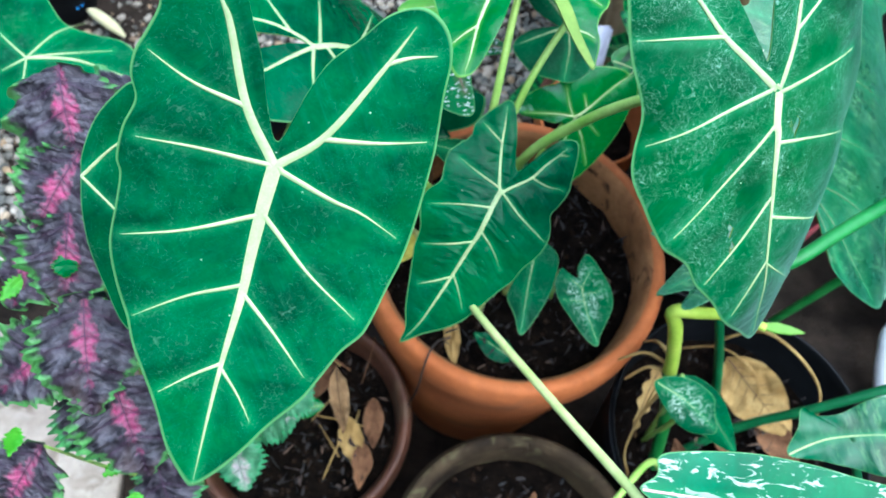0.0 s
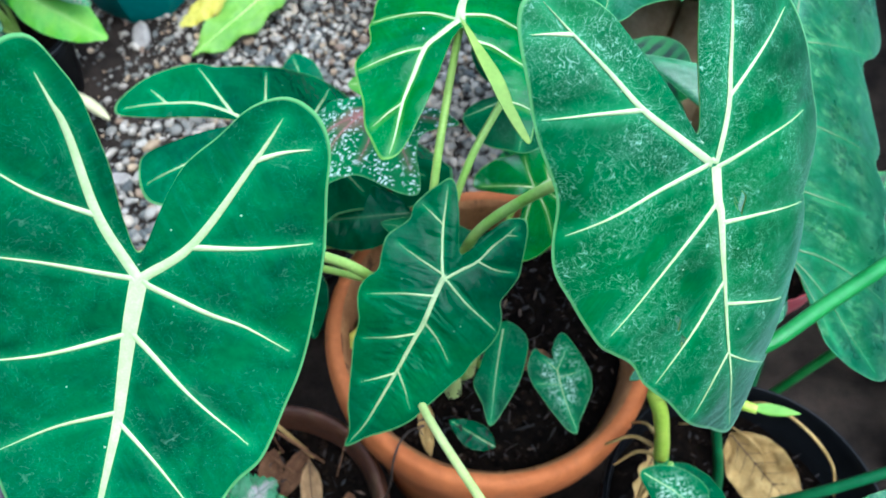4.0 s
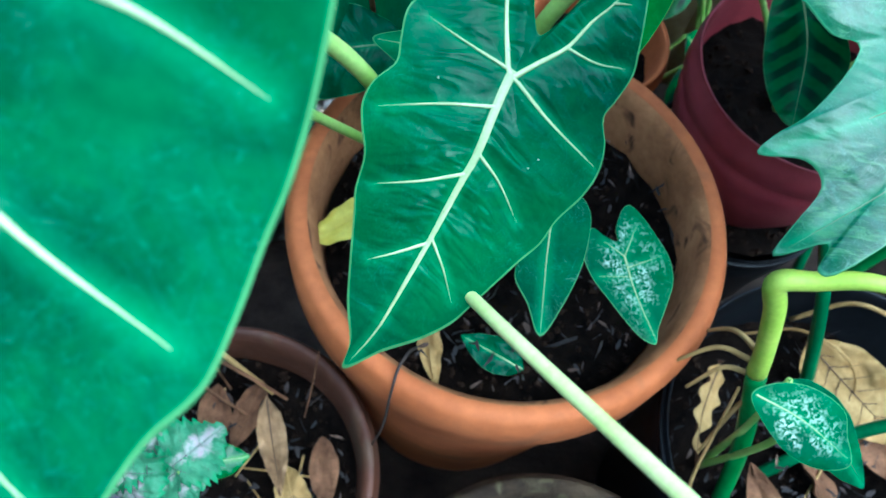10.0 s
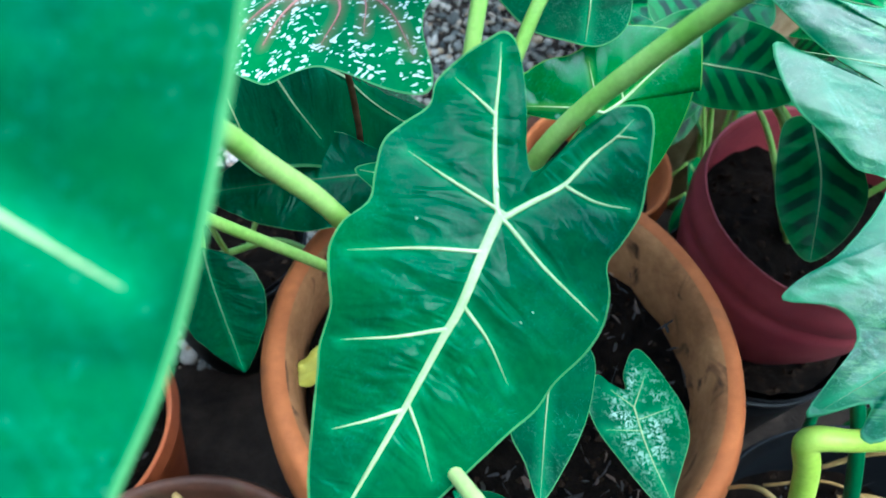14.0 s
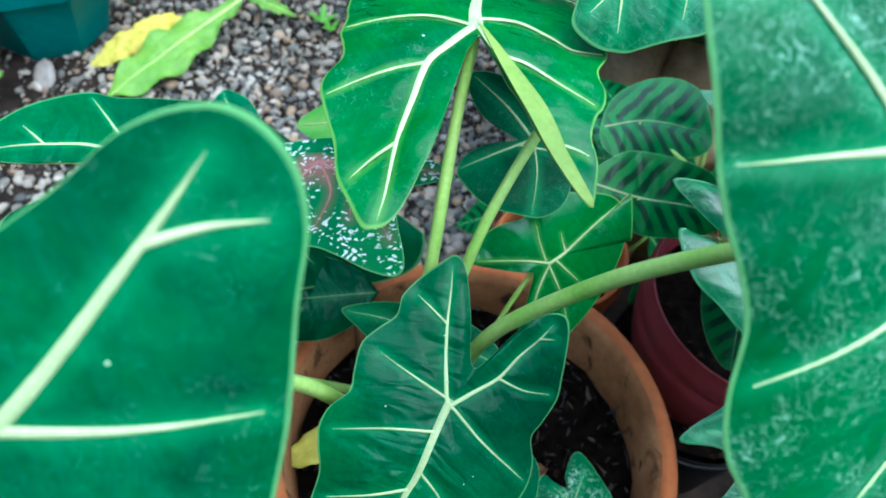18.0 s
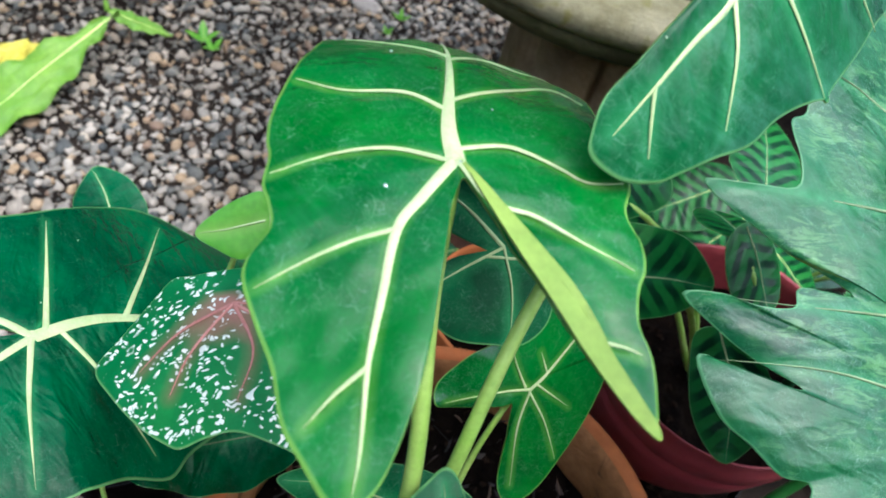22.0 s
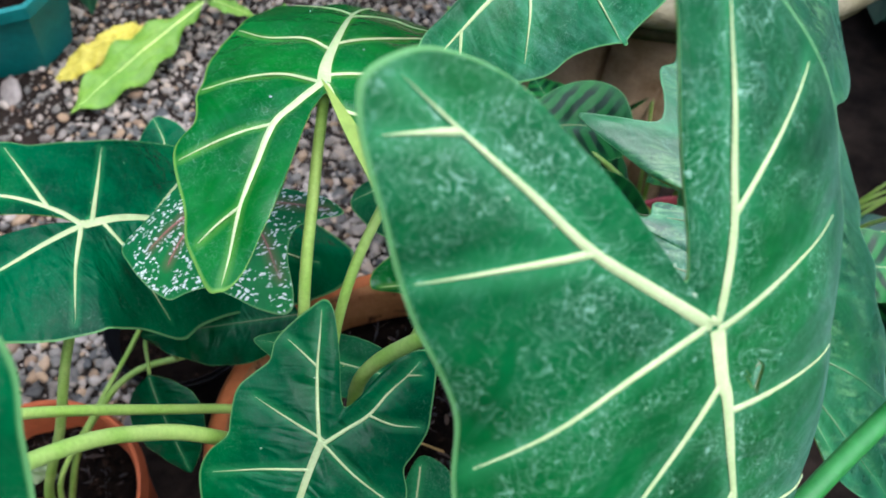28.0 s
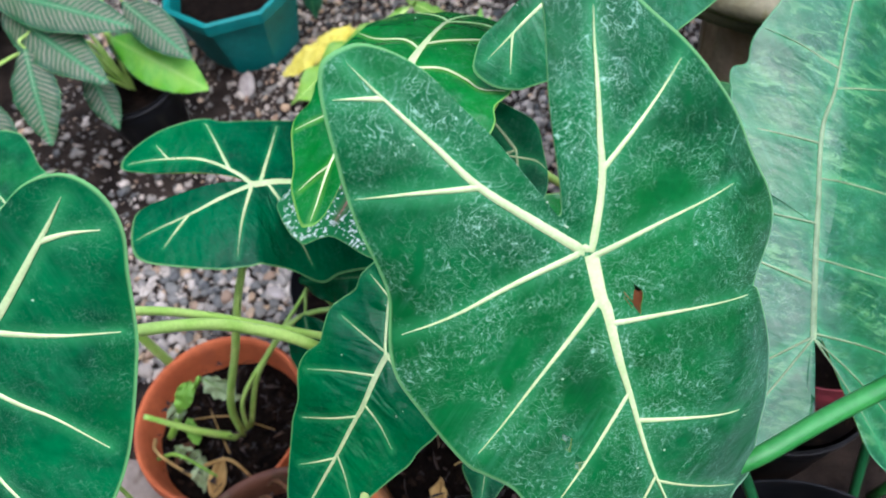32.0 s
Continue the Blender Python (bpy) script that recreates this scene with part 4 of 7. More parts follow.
LEAF_C = dict(at=(-0.0450, -0.0829, 0.6706), along=(-0.447, -0.773, -0.451), up=(-0.068, -0.473, 0.878), bend=(-1.96, 1.18, -1.45), lift=(0.0056, 0.0935, 0.0146, -0.0427), rib=0,
    edge=[(-2, -19), (-6, -27), (-9, -38), (-14, -50), (-19, -56), (-26, -59), (-31, -54), (-35, -44), (-38, -35), (-41, -25), (-40, -13), (-39, -5), (-45, 4), (-48, 14), (-47, 25), (-43, 38), (-42, 49), (-38, 60), (-31, 82), (-27, 94), (-19, 106), (-8, 118), (2, 132), (5, 120), (14, 104), (27, 74), (31, 65), (34, 52), (40, 43), (44, 35), (44, 26), (40, 16), (43, 7), (46, -4), (43, -13), (39, -22), (41, -31), (38, -42), (34, -51), (30, -58), (24, -56), (16, -46), (9, -35), (3, -24)],
    veins=[(3.2, [(0.4, -0.9), (-0.5, 10.7), (-3, 31.3), (-2.9, 42.4), (-3.2, 69.1), (-2.9, 92.2), (-2.2, 110.3), (1.3, 127.9)]),
        (1.7, [(2.6, -2.4), (10.2, -15.1), (17.7, -29.3), (23.7, -43.2), (28.5, -53.2)]),
        (0.9, [(18.2, -29.6), (28.2, -32.4), (35.8, -34.3)]),
        (1.2, [(3.8, -2), (21.1, -3.1), (36.9, -4.7)]),
        (1.2, [(0.8, 13.3), (18.1, 21.7), (38.1, 33.5)]),
        (1.2, [(-0.5, 41.4), (11, 50.3), (26, 59.7)]),
        (1.1, [(-3, 69.6), (6.1, 79), (14.1, 86.4)]),
        (1.8, [(-1.4, -1), (-6.7, -9.8), (-13.2, -20.3), (-16.7, -33.2), (-20.8, -43.6), (-23.2, -52.2)]),
        (0.9, [(-20.6, -43.9), (-24, -45.7), (-27.2, -47.2)]),
        (1.0, [(-13.6, -20.2), (-25.4, -21), (-36.9, -25.2)]),
        (1.2, [(-3.3, 0.7), (-19.9, 6.8), (-38.1, 11.2), (-45.6, 12.9)]),
        (1.1, [(-4.4, 31.1), (-16.3, 36.6), (-29.5, 46.1)]),
        (1.0, [(-5.4, 68.8), (-13.4, 75.8), (-23, 86.3)])])
LEAF_D = dict(at=(-0.0450, 0.0446, 0.7651), along=(0.131, 0.976, -0.174), up=(0.023, 0.173, 0.985), bend=(-0.07, -0.75, -2.90), lift=(0.0050, 0.0311, 0.0468, -0.2086), rib=0,
    edge=[(1.7, -6), (-1, -14.1), (-5.2, -28.9), (-5.7, -46.5), (-6.6, -58.1), (-9.8, -72.8), (-15, -86.5), (-19.6, -93), (-24.2, -94.9), (-29.3, -94), (-38.3, -82.3), (-43.2, -74.5), (-46.7, -62.5), (-52.5, -51), (-57.3, -40.2), (-57.8, -33.4), (-52.4, -24.2), (-54.1, -14.5), (-56.7, -6.5), (-56.2, 4.3), (-58, 13.9), (-58.4, 30.5), (-55.6, 51.3), (-51.9, 70.2), (-46.9, 102.3), (-38.4, 126.5), (-20.4, 131.2), (3, 129.8), (17.1, 126.7), (33.6, 123), (49.8, 114.2), (56.3, 82), (55.2, 43.8), (56.2, 20.7), (58.6, 7.7), (54, -7.4), (57.4, -18.7), (57, -28.2), (53.7, -35.9), (52.5, -45.9), (55.8, -56), (56, -65.9), (54.8, -75), (47.6, -70.1), (34.4, -56.2), (24.3, -42.3), (16.7, -30.8), (8.8, -17.2), (4.3, -8.9)],
    veins=[(5.6, [(-0.3, 0.2), (-2, 17.7), (-0.3, 51.8), (3.3, 126.9)]),
        (3.4, [(-0.6, 0.6), (-10.3, -14.5), (-16.9, -25.4), (-19.8, -44.9), (-22.2, -63.4), (-22.5, -82.7), (-23.6, -92.6)]),
        (1.8, [(-6, 1.7), (-20.2, 5.8), (-34.7, 4.2), (-54.8, -3.5)]),
        (1.7, [(-16.9, -25.4), (-33, -30.8), (-54.3, -41.1)]),
        (1.4, [(-22.1, -63.7), (-30.2, -69.8), (-37, -76.7)]),
        (1.7, [(-3.3, 27.6), (-15.9, 36.6), (-35.7, 39.6), (-52.6, 49.9)]),
        (1.3, [(-1.4, 71.2), (-14.5, 85.2), (-39.1, 110.5)]),
        (2.3, [(1.4, -0.9), (10.2, -14), (23.4, -16.4), (38.5, -23.7), (52.7, -29.6)]),
        (1.8, [(2.7, 7), (18, 12.5), (32.2, 8.2), (42.7, 3.1), (55.7, 6.6)]),
        (1.6, [(2.7, 35.4), (24.9, 53.3), (43.1, 69.2), (52.4, 59.6)]),
        (1.2, [(3, 68.5), (18.9, 86.1), (34.2, 84.9), (53.9, 118.8)]),
        (1.2, [(40.9, -53.5), (46.9, -53.9), (52.1, -55.2)])])
LEAF_F = dict(at=(0.0517, 0.1017, 0.8154), along=(0.932, 0.354, -0.079), up=(0.314, -0.677, 0.665), bend=(-0.42, 0.41, -1.79), lift=(0.0023, 0.0128, -0.0313, 0.0294), rib=0,
    edge=[(4, -15), (4, -26), (3, -40), (2, -54), (-1, -65), (-6, -80), (-10, -89), (-17, -93), (-24, -94), (-30, -93), (-36, -88), (-42, -81), (-44, -74), (-46, -65), (-51, -58), (-56, -52), (-56, -40), (-59, -28), (-64, -12), (-67, 13), (-63, 49), (-52, 84), (-36, 84), (-22, 92), (-7, 95), (10, 94), (19, 90), (31, 91), (37, 75), (44, 61), (54, 41), (60, 34), (59, 36), (58, 19), (60, 3), (66, -10), (67, -26), (69, -41), (70, -49), (67, -60), (62, -67), (56, -71), (50, -70), (40, -65), (32, -54), (24, -43), (15, -29), (7, -19)],
    veins=[(4.6, [(-1.6, -3.4), (-6.4, 25.5), (-10.1, 53), (-19.9, 85.6)]),
        (3.0, [(-2.4, -5.4), (-9.2, -24), (-13.7, -48.5), (-17.4, -64.3), (-18.9, -79), (-21.1, -91.4)]),
        (1.7, [(-17.9, -63.5), (-26.3, -70.3), (-33, -77.6)]),
        (1.1, [(-18.3, -71.5), (-16.5, -73.1), (-14.7, -74.3)]),
        (2.0, [(-10.1, -22.2), (-27.3, -36), (-49.1, -51.6)]),
        (2.1, [(-3.8, -3.5), (-26, -5.2), (-50.6, -16.1)]),
        (2.0, [(-7.7, 23.8), (-27.8, 21.9), (-45.7, 19.8)]),
        (1.6, [(-14.8, 66.2), (-27.4, 60), (-42.2, 47.9)]),
        (2.9, [(0.7, -3.1), (18.6, -15.4), (29.2, -33.1), (40.9, -49.4), (51.8, -63.7)]),
        (1.8, [(21.3, -14.2), (35.8, -14.9), (58.7, -21)]),
        (1.4, [(41.3, -48.4), (50.7, -50.3), (61.3, -52.2)]),
        (2.1, [(1.8, -1.8), (25.3, 14.1), (58, 32)]),
        (2.0, [(-2.6, 36.5), (17.4, 51.7), (40.4, 71.1)]),
        (1.5, [(-9.8, 69.9), (4.2, 88.9), (22, 105.7)])])
LEAF_G = dict(at=(-0.2062, 0.0772, 0.6047), along=(0.878, 0.355, -0.321), up=(0.271, 0.183, 0.945), bend=(-0.55, 1.70, -3.40), lift=(0.0038, -0.0145, -0.0394, 0.0178), rib=0, tail=0.05, droop=14,
    edge=[(-1, -7), (-12, -30), (-20, -58), (-28, -81), (-41, -101), (-52, -102), (-61, -91), (-69, -75), (-73, -56), (-76, -35), (-71, -21), (-72, -4), (-76, 16), (-86, 38), (-99, 61), (-108, 83), (-106, 104), (-93, 122), (-98, 140), (-55, 178), (-15, 202), (14, 199), (28, 158), (34, 107), (50, 69), (65, 49), (71, 22), (80, -1), (80, -18), (77, -35), (66, -60), (53, -83), (39, -93), (18, -94), (5, -88), (1, -66), (2, -39), (4, -14)],
    veins=[(3.0, [(3, -1), (-3, 23), (-4, 47), (-3, 100), (4, 133), (8, 170)]),
        (2.4, [(3, -1), (-11, -15), (-29, -41), (-36, -66), (-44, -97)]),
        (1.5, [(-20, -20), (-44, -27), (-70, -35)]),
        (1.2, [(-37, -66), (-54, -75)]),
        (1.7, [(-4, 6), (-37, 15), (-72, 24)]),
        (2.4, [(3, -1), (16, -28), (24, -51), (31, -90)]),
        (1.3, [(24, -51), (47, -70)]),
        (1.7, [(7, -3), (37, -11), (72, -17)]),
        (1.7, [(-8, 45), (-44, 68), (-93, 97)]),
        (1.5, [(3, 12), (23, 24), (41, 32), (57, 42)]),
        (1.4, [(10, 63), (20, 79), (26, 99)])])
LEAF_E = dict(at=(0.021, 0.0487, 0.5934), along=(0.831, 0.518, 0.201), up=(0.288, -0.711, 0.641), bend=(-0.10, -0.04, -0.33), lift=(0.0030, -0.0011, -0.0039, -0.0018), rib=0,
    edge=[(5, -11), (-1, -19), (-12, -34), (-22, -44), (-28, -43), (-33, -34), (-35, -19), (-31, -5), (-32, 7), (-36, 13), (-27, 36), (-13, 56), (6, 62), (20, 57), (-8, 69), (12, 59), (33, 38), (50, 12), (58, -14), (56, -36), (44, -38), (26, -29), (16, -19)],
    veins=[(1.6, [(4, 1), (3, 13), (-2, 35), (-9, 67)]),
        (1.1, [(4, 1), (-6, -13), (-21, -40)]),
        (1.0, [(4, 1), (19, -15), (46, -32)]),
        (0.9, [(1, -1), (-13, 0), (-24, 2)]),
        (0.9, [(8, 0), (27, 0), (51, -4)]),
        (0.9, [(6, 6), (30, 16)]),
        (0.8, [(3, 13), (-10, 15)])])
LEAF_J = dict(at=(0.0049, 0.0909, 0.6523), along=(-0.386, 0.775, 0.501), up=(0.101, -0.504, 0.858), bend=(0.00, 0.00, 0.00),
    edge=[(-5, -2), (-21, 5), (-39, 4), (-49, -3), (-48, -13), (-40, -28), (-25, -38), (-10, -45), (6, -41), (15, -27), (18, -7), (19, 14), (6, 30), (-8, 43), (-22, 48), (-27, 38), (-23, 20)],
    veins=[(1.4, [(0, 0), (-8, 22), (-21, 45)]),
        (1.0, [(0, 0), (-23, -1), (-48, -3)]),
        (0.9, [(0, -1), (-5, -20), (-16, -41)]),
        (0.9, [(-1, -5), (11, -12), (16, -20)])])
LEAF_I = dict(at=(-0.1205, 0.0725, 0.6400), along=(0.143, -0.987, 0.071), up=(-0.344, 0.018, 0.939), bend=(-1.20, 0.00, -1.00),
    edge=[(12, -19), (22, -21), (34, -13), (49, -2), (62, 8), (56, 23), (45, 41), (34, 53), (28, 57), (17, 57), (4, 59), (-9, 68), (-21, 78), (-33, 85), (-40, 85), (-43, 76), (-43, 52), (-49, 37), (-62, 34), (-77, 33), (-67, 19), (-53, 11), (-34, 0), (-16, -13)],
    veins=[(1.6, [(-4, 2), (-9, 27), (1, 47)]),
        (1.5, [(-4, 2), (-20, 23), (-18, 48)]),
        (1.5, [(-4, 2), (-28, 31), (-37, 65)]),
        (1.6, [(-4, 2), (21, 8), (41, 19)]),
        (1.5, [(-4, 2), (17, 19), (29, 34)]),
        (1.2, [(-4, 2), (-32, 12), (-68, 28)])])
LEAF_H = dict(at=(0.0557, -0.0698, 0.4908), along=(0.314, -0.927, -0.207), up=(0.050, -0.202, 0.978), bend=(0.00, 0.00, 0.00),
    edge=[(2, -9), (0, -17), (-8, -27), (-14, -28), (-19, -19), (-23, -5), (-26, 9), (-23, 24), (-14, 36), (-4, 48), (1, 56), (8, 50), (14, 37), (19, 24), (25, 7), (25, -8), (15, -21), (9, -15)],
    veins=[(1.0, [(1, 1), (2, 23), (0, 55)]),
        (0.6, [(1, 1), (-12, -14)]),
        (0.6, [(1, 1), (10, -11)]),
        (0.5, [(1, 8), (-21, 7)]),
        (0.5, [(1, 14), (21, 8)])])
LEAF_L2 = dict(at=(0.0052, -0.0529, 0.5283), along=(-0.084, -0.933, -0.351), up=(0.000, -0.352, 0.936), bend=(0.00, 0.00, 0.00),
    edge=[(1, -6), (-13, -3), (-21, 6), (-22, 20), (-19, 40), (-10, 63), (0, 79), (9, 62), (18, 48), (15, 33), (10, 13)],
    veins=[(1.0, [(0, 0), (1, 34), (0, 77)])])
LEAF_L1 = dict(at=(-0.0451, 0.0011, 0.5672), along=(-0.965, 0.250, 0.079), up=(0.000, -0.301, 0.954), bend=(0.00, 0.00, 0.00),
    edge=[(17, 11), (14, 30), (8, 45), (0, 57), (-7, 45), (-13, 32), (-17, 18), (-20, 1), (-19, -18), (-12, -40), (-1, -47), (7, -41), (14, -28), (18, -8)],
    veins=[(0.8, [(0, 0), (3, 27), (0, 54)]),
        (0.8, [(0, 0), (0, -26), (-3, -45)])])
LEAF_P = dict(at=(0.1999, -0.0148, 0.6344), along=(0.128, 0.941, 0.313), up=(0.191, -0.333, 0.923), bend=(-1.58, -1.10, 0.14),
    spine=0.35, edge=[(-2, -14), (0, -40), (3, -60), (-61, -122), (-75, -127), (-70, -113), (-91, -122), (-85, -106), (-77, -88), (-87, -77), (-107, -77), (-101, -67), (-85, -52), (-68, -20), (-82, -15), (-96, -3), (-112, 9), (-124, 33), (-112, 32), (-94, 26), (-72, 23), (-92, 34), (-110, 45), (-130, 61), (-114, 62), (-98, 58), (-79, 59), (-74, 69), (-44, 68), (-65, 80), (-86, 88), (-125, 111), (-107, 113), (-81, 114), (-78, 127), (-81, 141), (-80, 149), (-72, 154), (-72, 171), (-57, 207), (-51, 243), (-53, 277), (-45, 303), (-17, 322), (14, 325), (58, 318), (90, 298), (97, 264), (112, 242), (128, 228), (114, 206), (92, 186), (108, 160), (134, 128), (120, 104), (146, 84), (134, 58), (152, 30), (142, 0), (152, -36), (140, -72), (118, -82), (90, -82), (68, -77), (48, -66), (38, -50), (22, -26), (8, -12)],
    wing=0.25, rib=-0.07,
    veins=[(3.4, [(0, -9), (-9, 60), (-18, 119), (-14, 155), (-15, 225), (-16, 310)]), (1.4, [(-4, 24), (-60, 32), (-118, 33)]), (1.3, [(-9, 62), (-60, 60), (-124, 61)]), (1.4, [(-16, 112), (-60, 112), (-120, 111)]),
        (1.4, [(0, -8), (-40, -40), (-103, -76)]), (1.3, [(0, -9), (-35, -70), (-88, -118)]), (1.2, [(-16, 165), (-42, 172), (-68, 176)]), (1.2, [(-15, 215), (-34, 222), (-52, 226)]),
        (1.3, [(0, -9), (46, -32), (112, -76)]), (1.2, [(0, -9), (36, -40), (66, -70)]), (1.3, [(0, -6), (60, -4), (138, -14)]), (1.3, [(-5, 40), (50, 44), (96, 50)]), (1.3, [(-13, 90), (50, 100), (98, 106)]), (1.2, [(-15, 150), (40, 172), (96, 196)]), (1.2, [(-15, 210), (35, 240), (84, 262)])])
LEAF_A2 = dict(at=(-0.2393, -0.1760, 0.7827), along=(0.132, -0.792, -0.596), up=(-0.350, -0.600, 0.720), bend=(0.00, 0.00, 0.00),
    edge=[(-20, -59), (2, -62), (15, -56), (30, -44), (42, -26), (45, -14), (46, 6), (43, 27), (34, 48), (24, 69), (5, 74), (-18, 57), (-31, 28), (-38, -6), (-34, -39)],
    veins=[(1.8, [(44, -13), (20, -29), (-11, -42)]),
        (1.8, [(44, -13), (23, 5), (-4, 29)])])
LEAF_N = dict(at=(-0.4737, 0.0761, 0.5461), along=(0.999, -0.035, 0.041), up=(-0.050, -0.352, 0.935), bend=(0.00, 0.00, 0.00),
    edge=[(8, 8), (9, 24), (24, 15), (48, 9), (62, 3), (68, -24), (52, -58), (14, -81), (-30, -74), (-66, -48), (-69, -4), (-38, 27), (-30, 54), (-26, 84), (-14, 100), (14, 105), (16, 82), (10, 45)],
    veins=[(2.3, [(0, 0), (-4, 42), (4, 81), (8, 102)]),
        (1.7, [(0, 0), (-26, 22), (-39, 48)]),
        (1.6, [(0, 0), (-9, 36), (-16, 78)]),
        (1.6, [(0, 0), (-15, -22), (-33, -46)]),
        (1.6, [(0, 0), (15, -22)]),
        (1.4, [(0, 0), (33, 2)])])
LEAF_K = dict(at=(0.1473, -0.1694, 0.4845), along=(0.799, -0.568, -0.199), up=(-0.101, -0.453, 0.886), bend=(0.00, 0.00, 0.00),
    edge=[(3, -31), (-12, -24), (-22, -7), (-23, 14), (-13, 25), (-1, 37), (12, 24), (16, 5), (12, -13)],
    veins=[(0.8, [(1, -29), (-4, 0), (-3, 33)])])
LEAF_SP = dict(at=(0.0878, -0.2999, 0.7682), along=(-0.990, 0.056, 0.127), up=(0.100, -0.350, 0.931), bend=(0.00, 0.00, 0.00),
    edge=[(0, 72), (8, 65), (17, 65), (22, 48), (26, 19), (26, -11), (24, -35), (22, -57), (14, -71), (-13, -69), (-33, -26), (-31, 24), (-19, 49), (-7, 60)],
    veins=[(1.4, [(0, 71), (1, 24), (2, -21), (5, -63)])])
LEAF_V = dict(at=(0.2281, -0.2150, 0.6047), along=(-0.898, -0.285, -0.337), up=(-0.250, -0.300, 0.921), bend=(0.00, 0.00, 0.00),
    edge=[(0, 48), (16, 35), (29, 27), (20, 18), (18, 1), (22, -20), (17, -39), (-7, -49), (-30, -32), (-32, -12), (-21, 8), (-10, 28)],
    veins=[(1.3, [(0, 47), (3, 19), (-2, -11), (-9, -36)])])
LEAF_Q1 = dict(at=(0.1055, 0.1365, 0.5487), along=(0.987, -0.065, -0.146), up=(0.101, -0.453, 0.886), bend=(0.00, 0.00, 0.00),
    edge=[(-8, -40), (-23, -26), (-34, -7), (-35, 29), (-29, 58), (-11, 75), (2, 77), (17, 57), (24, 34), (27, 2), (14, -16), (3, -33)],
    veins=[(1.4, [(-3, -37), (0, 0), (-2, 40), (0, 76)])])
LEAF_Q2 = dict(at=(0.1270, 0.2352, 0.5242), along=(0.985, -0.098, -0.139), up=(0.103, -0.308, 0.946), bend=(0.00, 0.00, 0.00),
    edge=[(21, -32), (-12, -27), (-37, -4), (-49, 26), (-43, 52), (-16, 65), (8, 65), (25, 38), (37, 4), (36, -21)],
    veins=[(1.2, [(12, -29), (-4, 10), (-7, 61)])])
LEAF_Q3 = dict(at=(0.1776, 0.0713, 0.5280), along=(-0.004, -0.767, -0.641), up=(-0.305, -0.610, 0.732), bend=(0.00, 0.00, 0.00),
    edge=[(22, -29), (7, -33), (-9, -27), (-22, -8), (-29, 15), (-20, 39), (-1, 56), (14, 42), (23, 19), (25, -9)],
    veins=[(1.2, [(7, -30), (-2, 7), (-1, 54)])])
LEAF_Q4 = dict(at=(0.2489, 0.1736, 0.4950), along=(0.470, -0.691, -0.549), up=(0.207, -0.518, 0.830), bend=(0.00, 0.00, 0.00),
    edge=[(8, -29), (-17, -29), (-26, -10), (-22, 18), (-7, 39), (15, 36), (29, 17), (24, -9)],
    veins=[(1.0, [(-10, -28), (-5, 8), (3, 38)])])
LEAF_g1 = dict(at=(-0.2107, 0.2446, 0.4691), along=(-0.234, 0.850, 0.472), up=(-0.101, -0.504, 0.858), bend=(0.00, 0.00, 0.00),
    edge=[(17, -11), (24, -2), (18, 18), (7, 29), (-5, 34), (-18, 23), (-25, 11), (-19, 1)],
    veins=[(0.9, [(-1, -4), (-2, 15), (-6, 32)])])
LEAF_g2 = dict(at=(-0.1126, 0.1438, 0.5966), along=(-0.989, -0.046, -0.143), up=(-0.101, -0.504, 0.858), bend=(0.00, 0.00, 0.00),
    edge=[(15, -11), (15, 1), (8, 17), (-1, 28), (-10, 19), (-18, 5), (-8, -9)],
    veins=[(0.9, [(1, -9), (-1, 12), (-1, 26)])])
LEAF_DR = dict(at=(-0.0460, 0.0426, 0.7706), along=(0.131, 0.976, -0.174), up=(0.023, 0.173, 0.985), bend=(-0.07, -0.75, -2.90), lift=(0.0050, 0.0311, 0.0468, -0.2086), rib=0,
    edge=[(3.3, -6.4), (8.8, -17.2), (16.7, -30.8), (24.3, -42.3), (34.4, -56.2), (47.6, -70.1), (54.8, -75.4), (54.5, -71), (45.6, -60.7), (38.8, -48.7), (30.4, -36.1), (21.3, -27.1), (13.7, -18.9), (7.1, -10.7)],
    veins=[])
# ---- ground and gravel ----
GROUND_Z = -0.02
M_GRAVEL, gn, gl_, gb = material("gravel_stone")
geo = gn.new("ShaderNodeNewGeometry")
stone_ramp = ramp(gn, [(0.0, (0.06, 0.066, 0.066)), (0.20, (0.145, 0.145, 0.13)), (0.40, (0.23, 0.215, 0.185)), (0.60, (0.33, 0.30, 0.255)), (0.80, (0.44, 0.40, 0.34)), (0.90, (0.38, 0.28, 0.17)), (1.0, (0.20, 0.14, 0.10))])
gl_.new(geo.outputs["Random Per Island"], stone_ramp.inputs[0])
gco = gn.new("ShaderNodeTexCoord").outputs["Object"]
gfine = noise_tex(gn, gl_, 220, 4, 0.6, gco)
gbig = noise_tex(gn, gl_, 5, 3, 0.5, gco)
gdirt = ramp(gn, [(0.33, (0.74, 0.68, 0.62)), (0.56, (0.99, 0.97, 0.95))])
gl_.new(gbig.outputs[0], gdirt.inputs[0])
gcol = mix(gn, gl_, 0.5, stone_ramp.outputs[0], gfine.outputs[0], "OVERLAY")
gcol = mix(gn, gl_, 1.0, gcol, gdirt.outputs[0], "MULTIPLY")
gl_.new(gcol, gb.inputs["Base Color"])
gb.inputs["Roughness"].default_value, gb.inputs["Specular IOR Level"].default_value = 0.72, 0.25
bump(gn, gl_, gfine.outputs[0], 0.3, 0.001, gb)


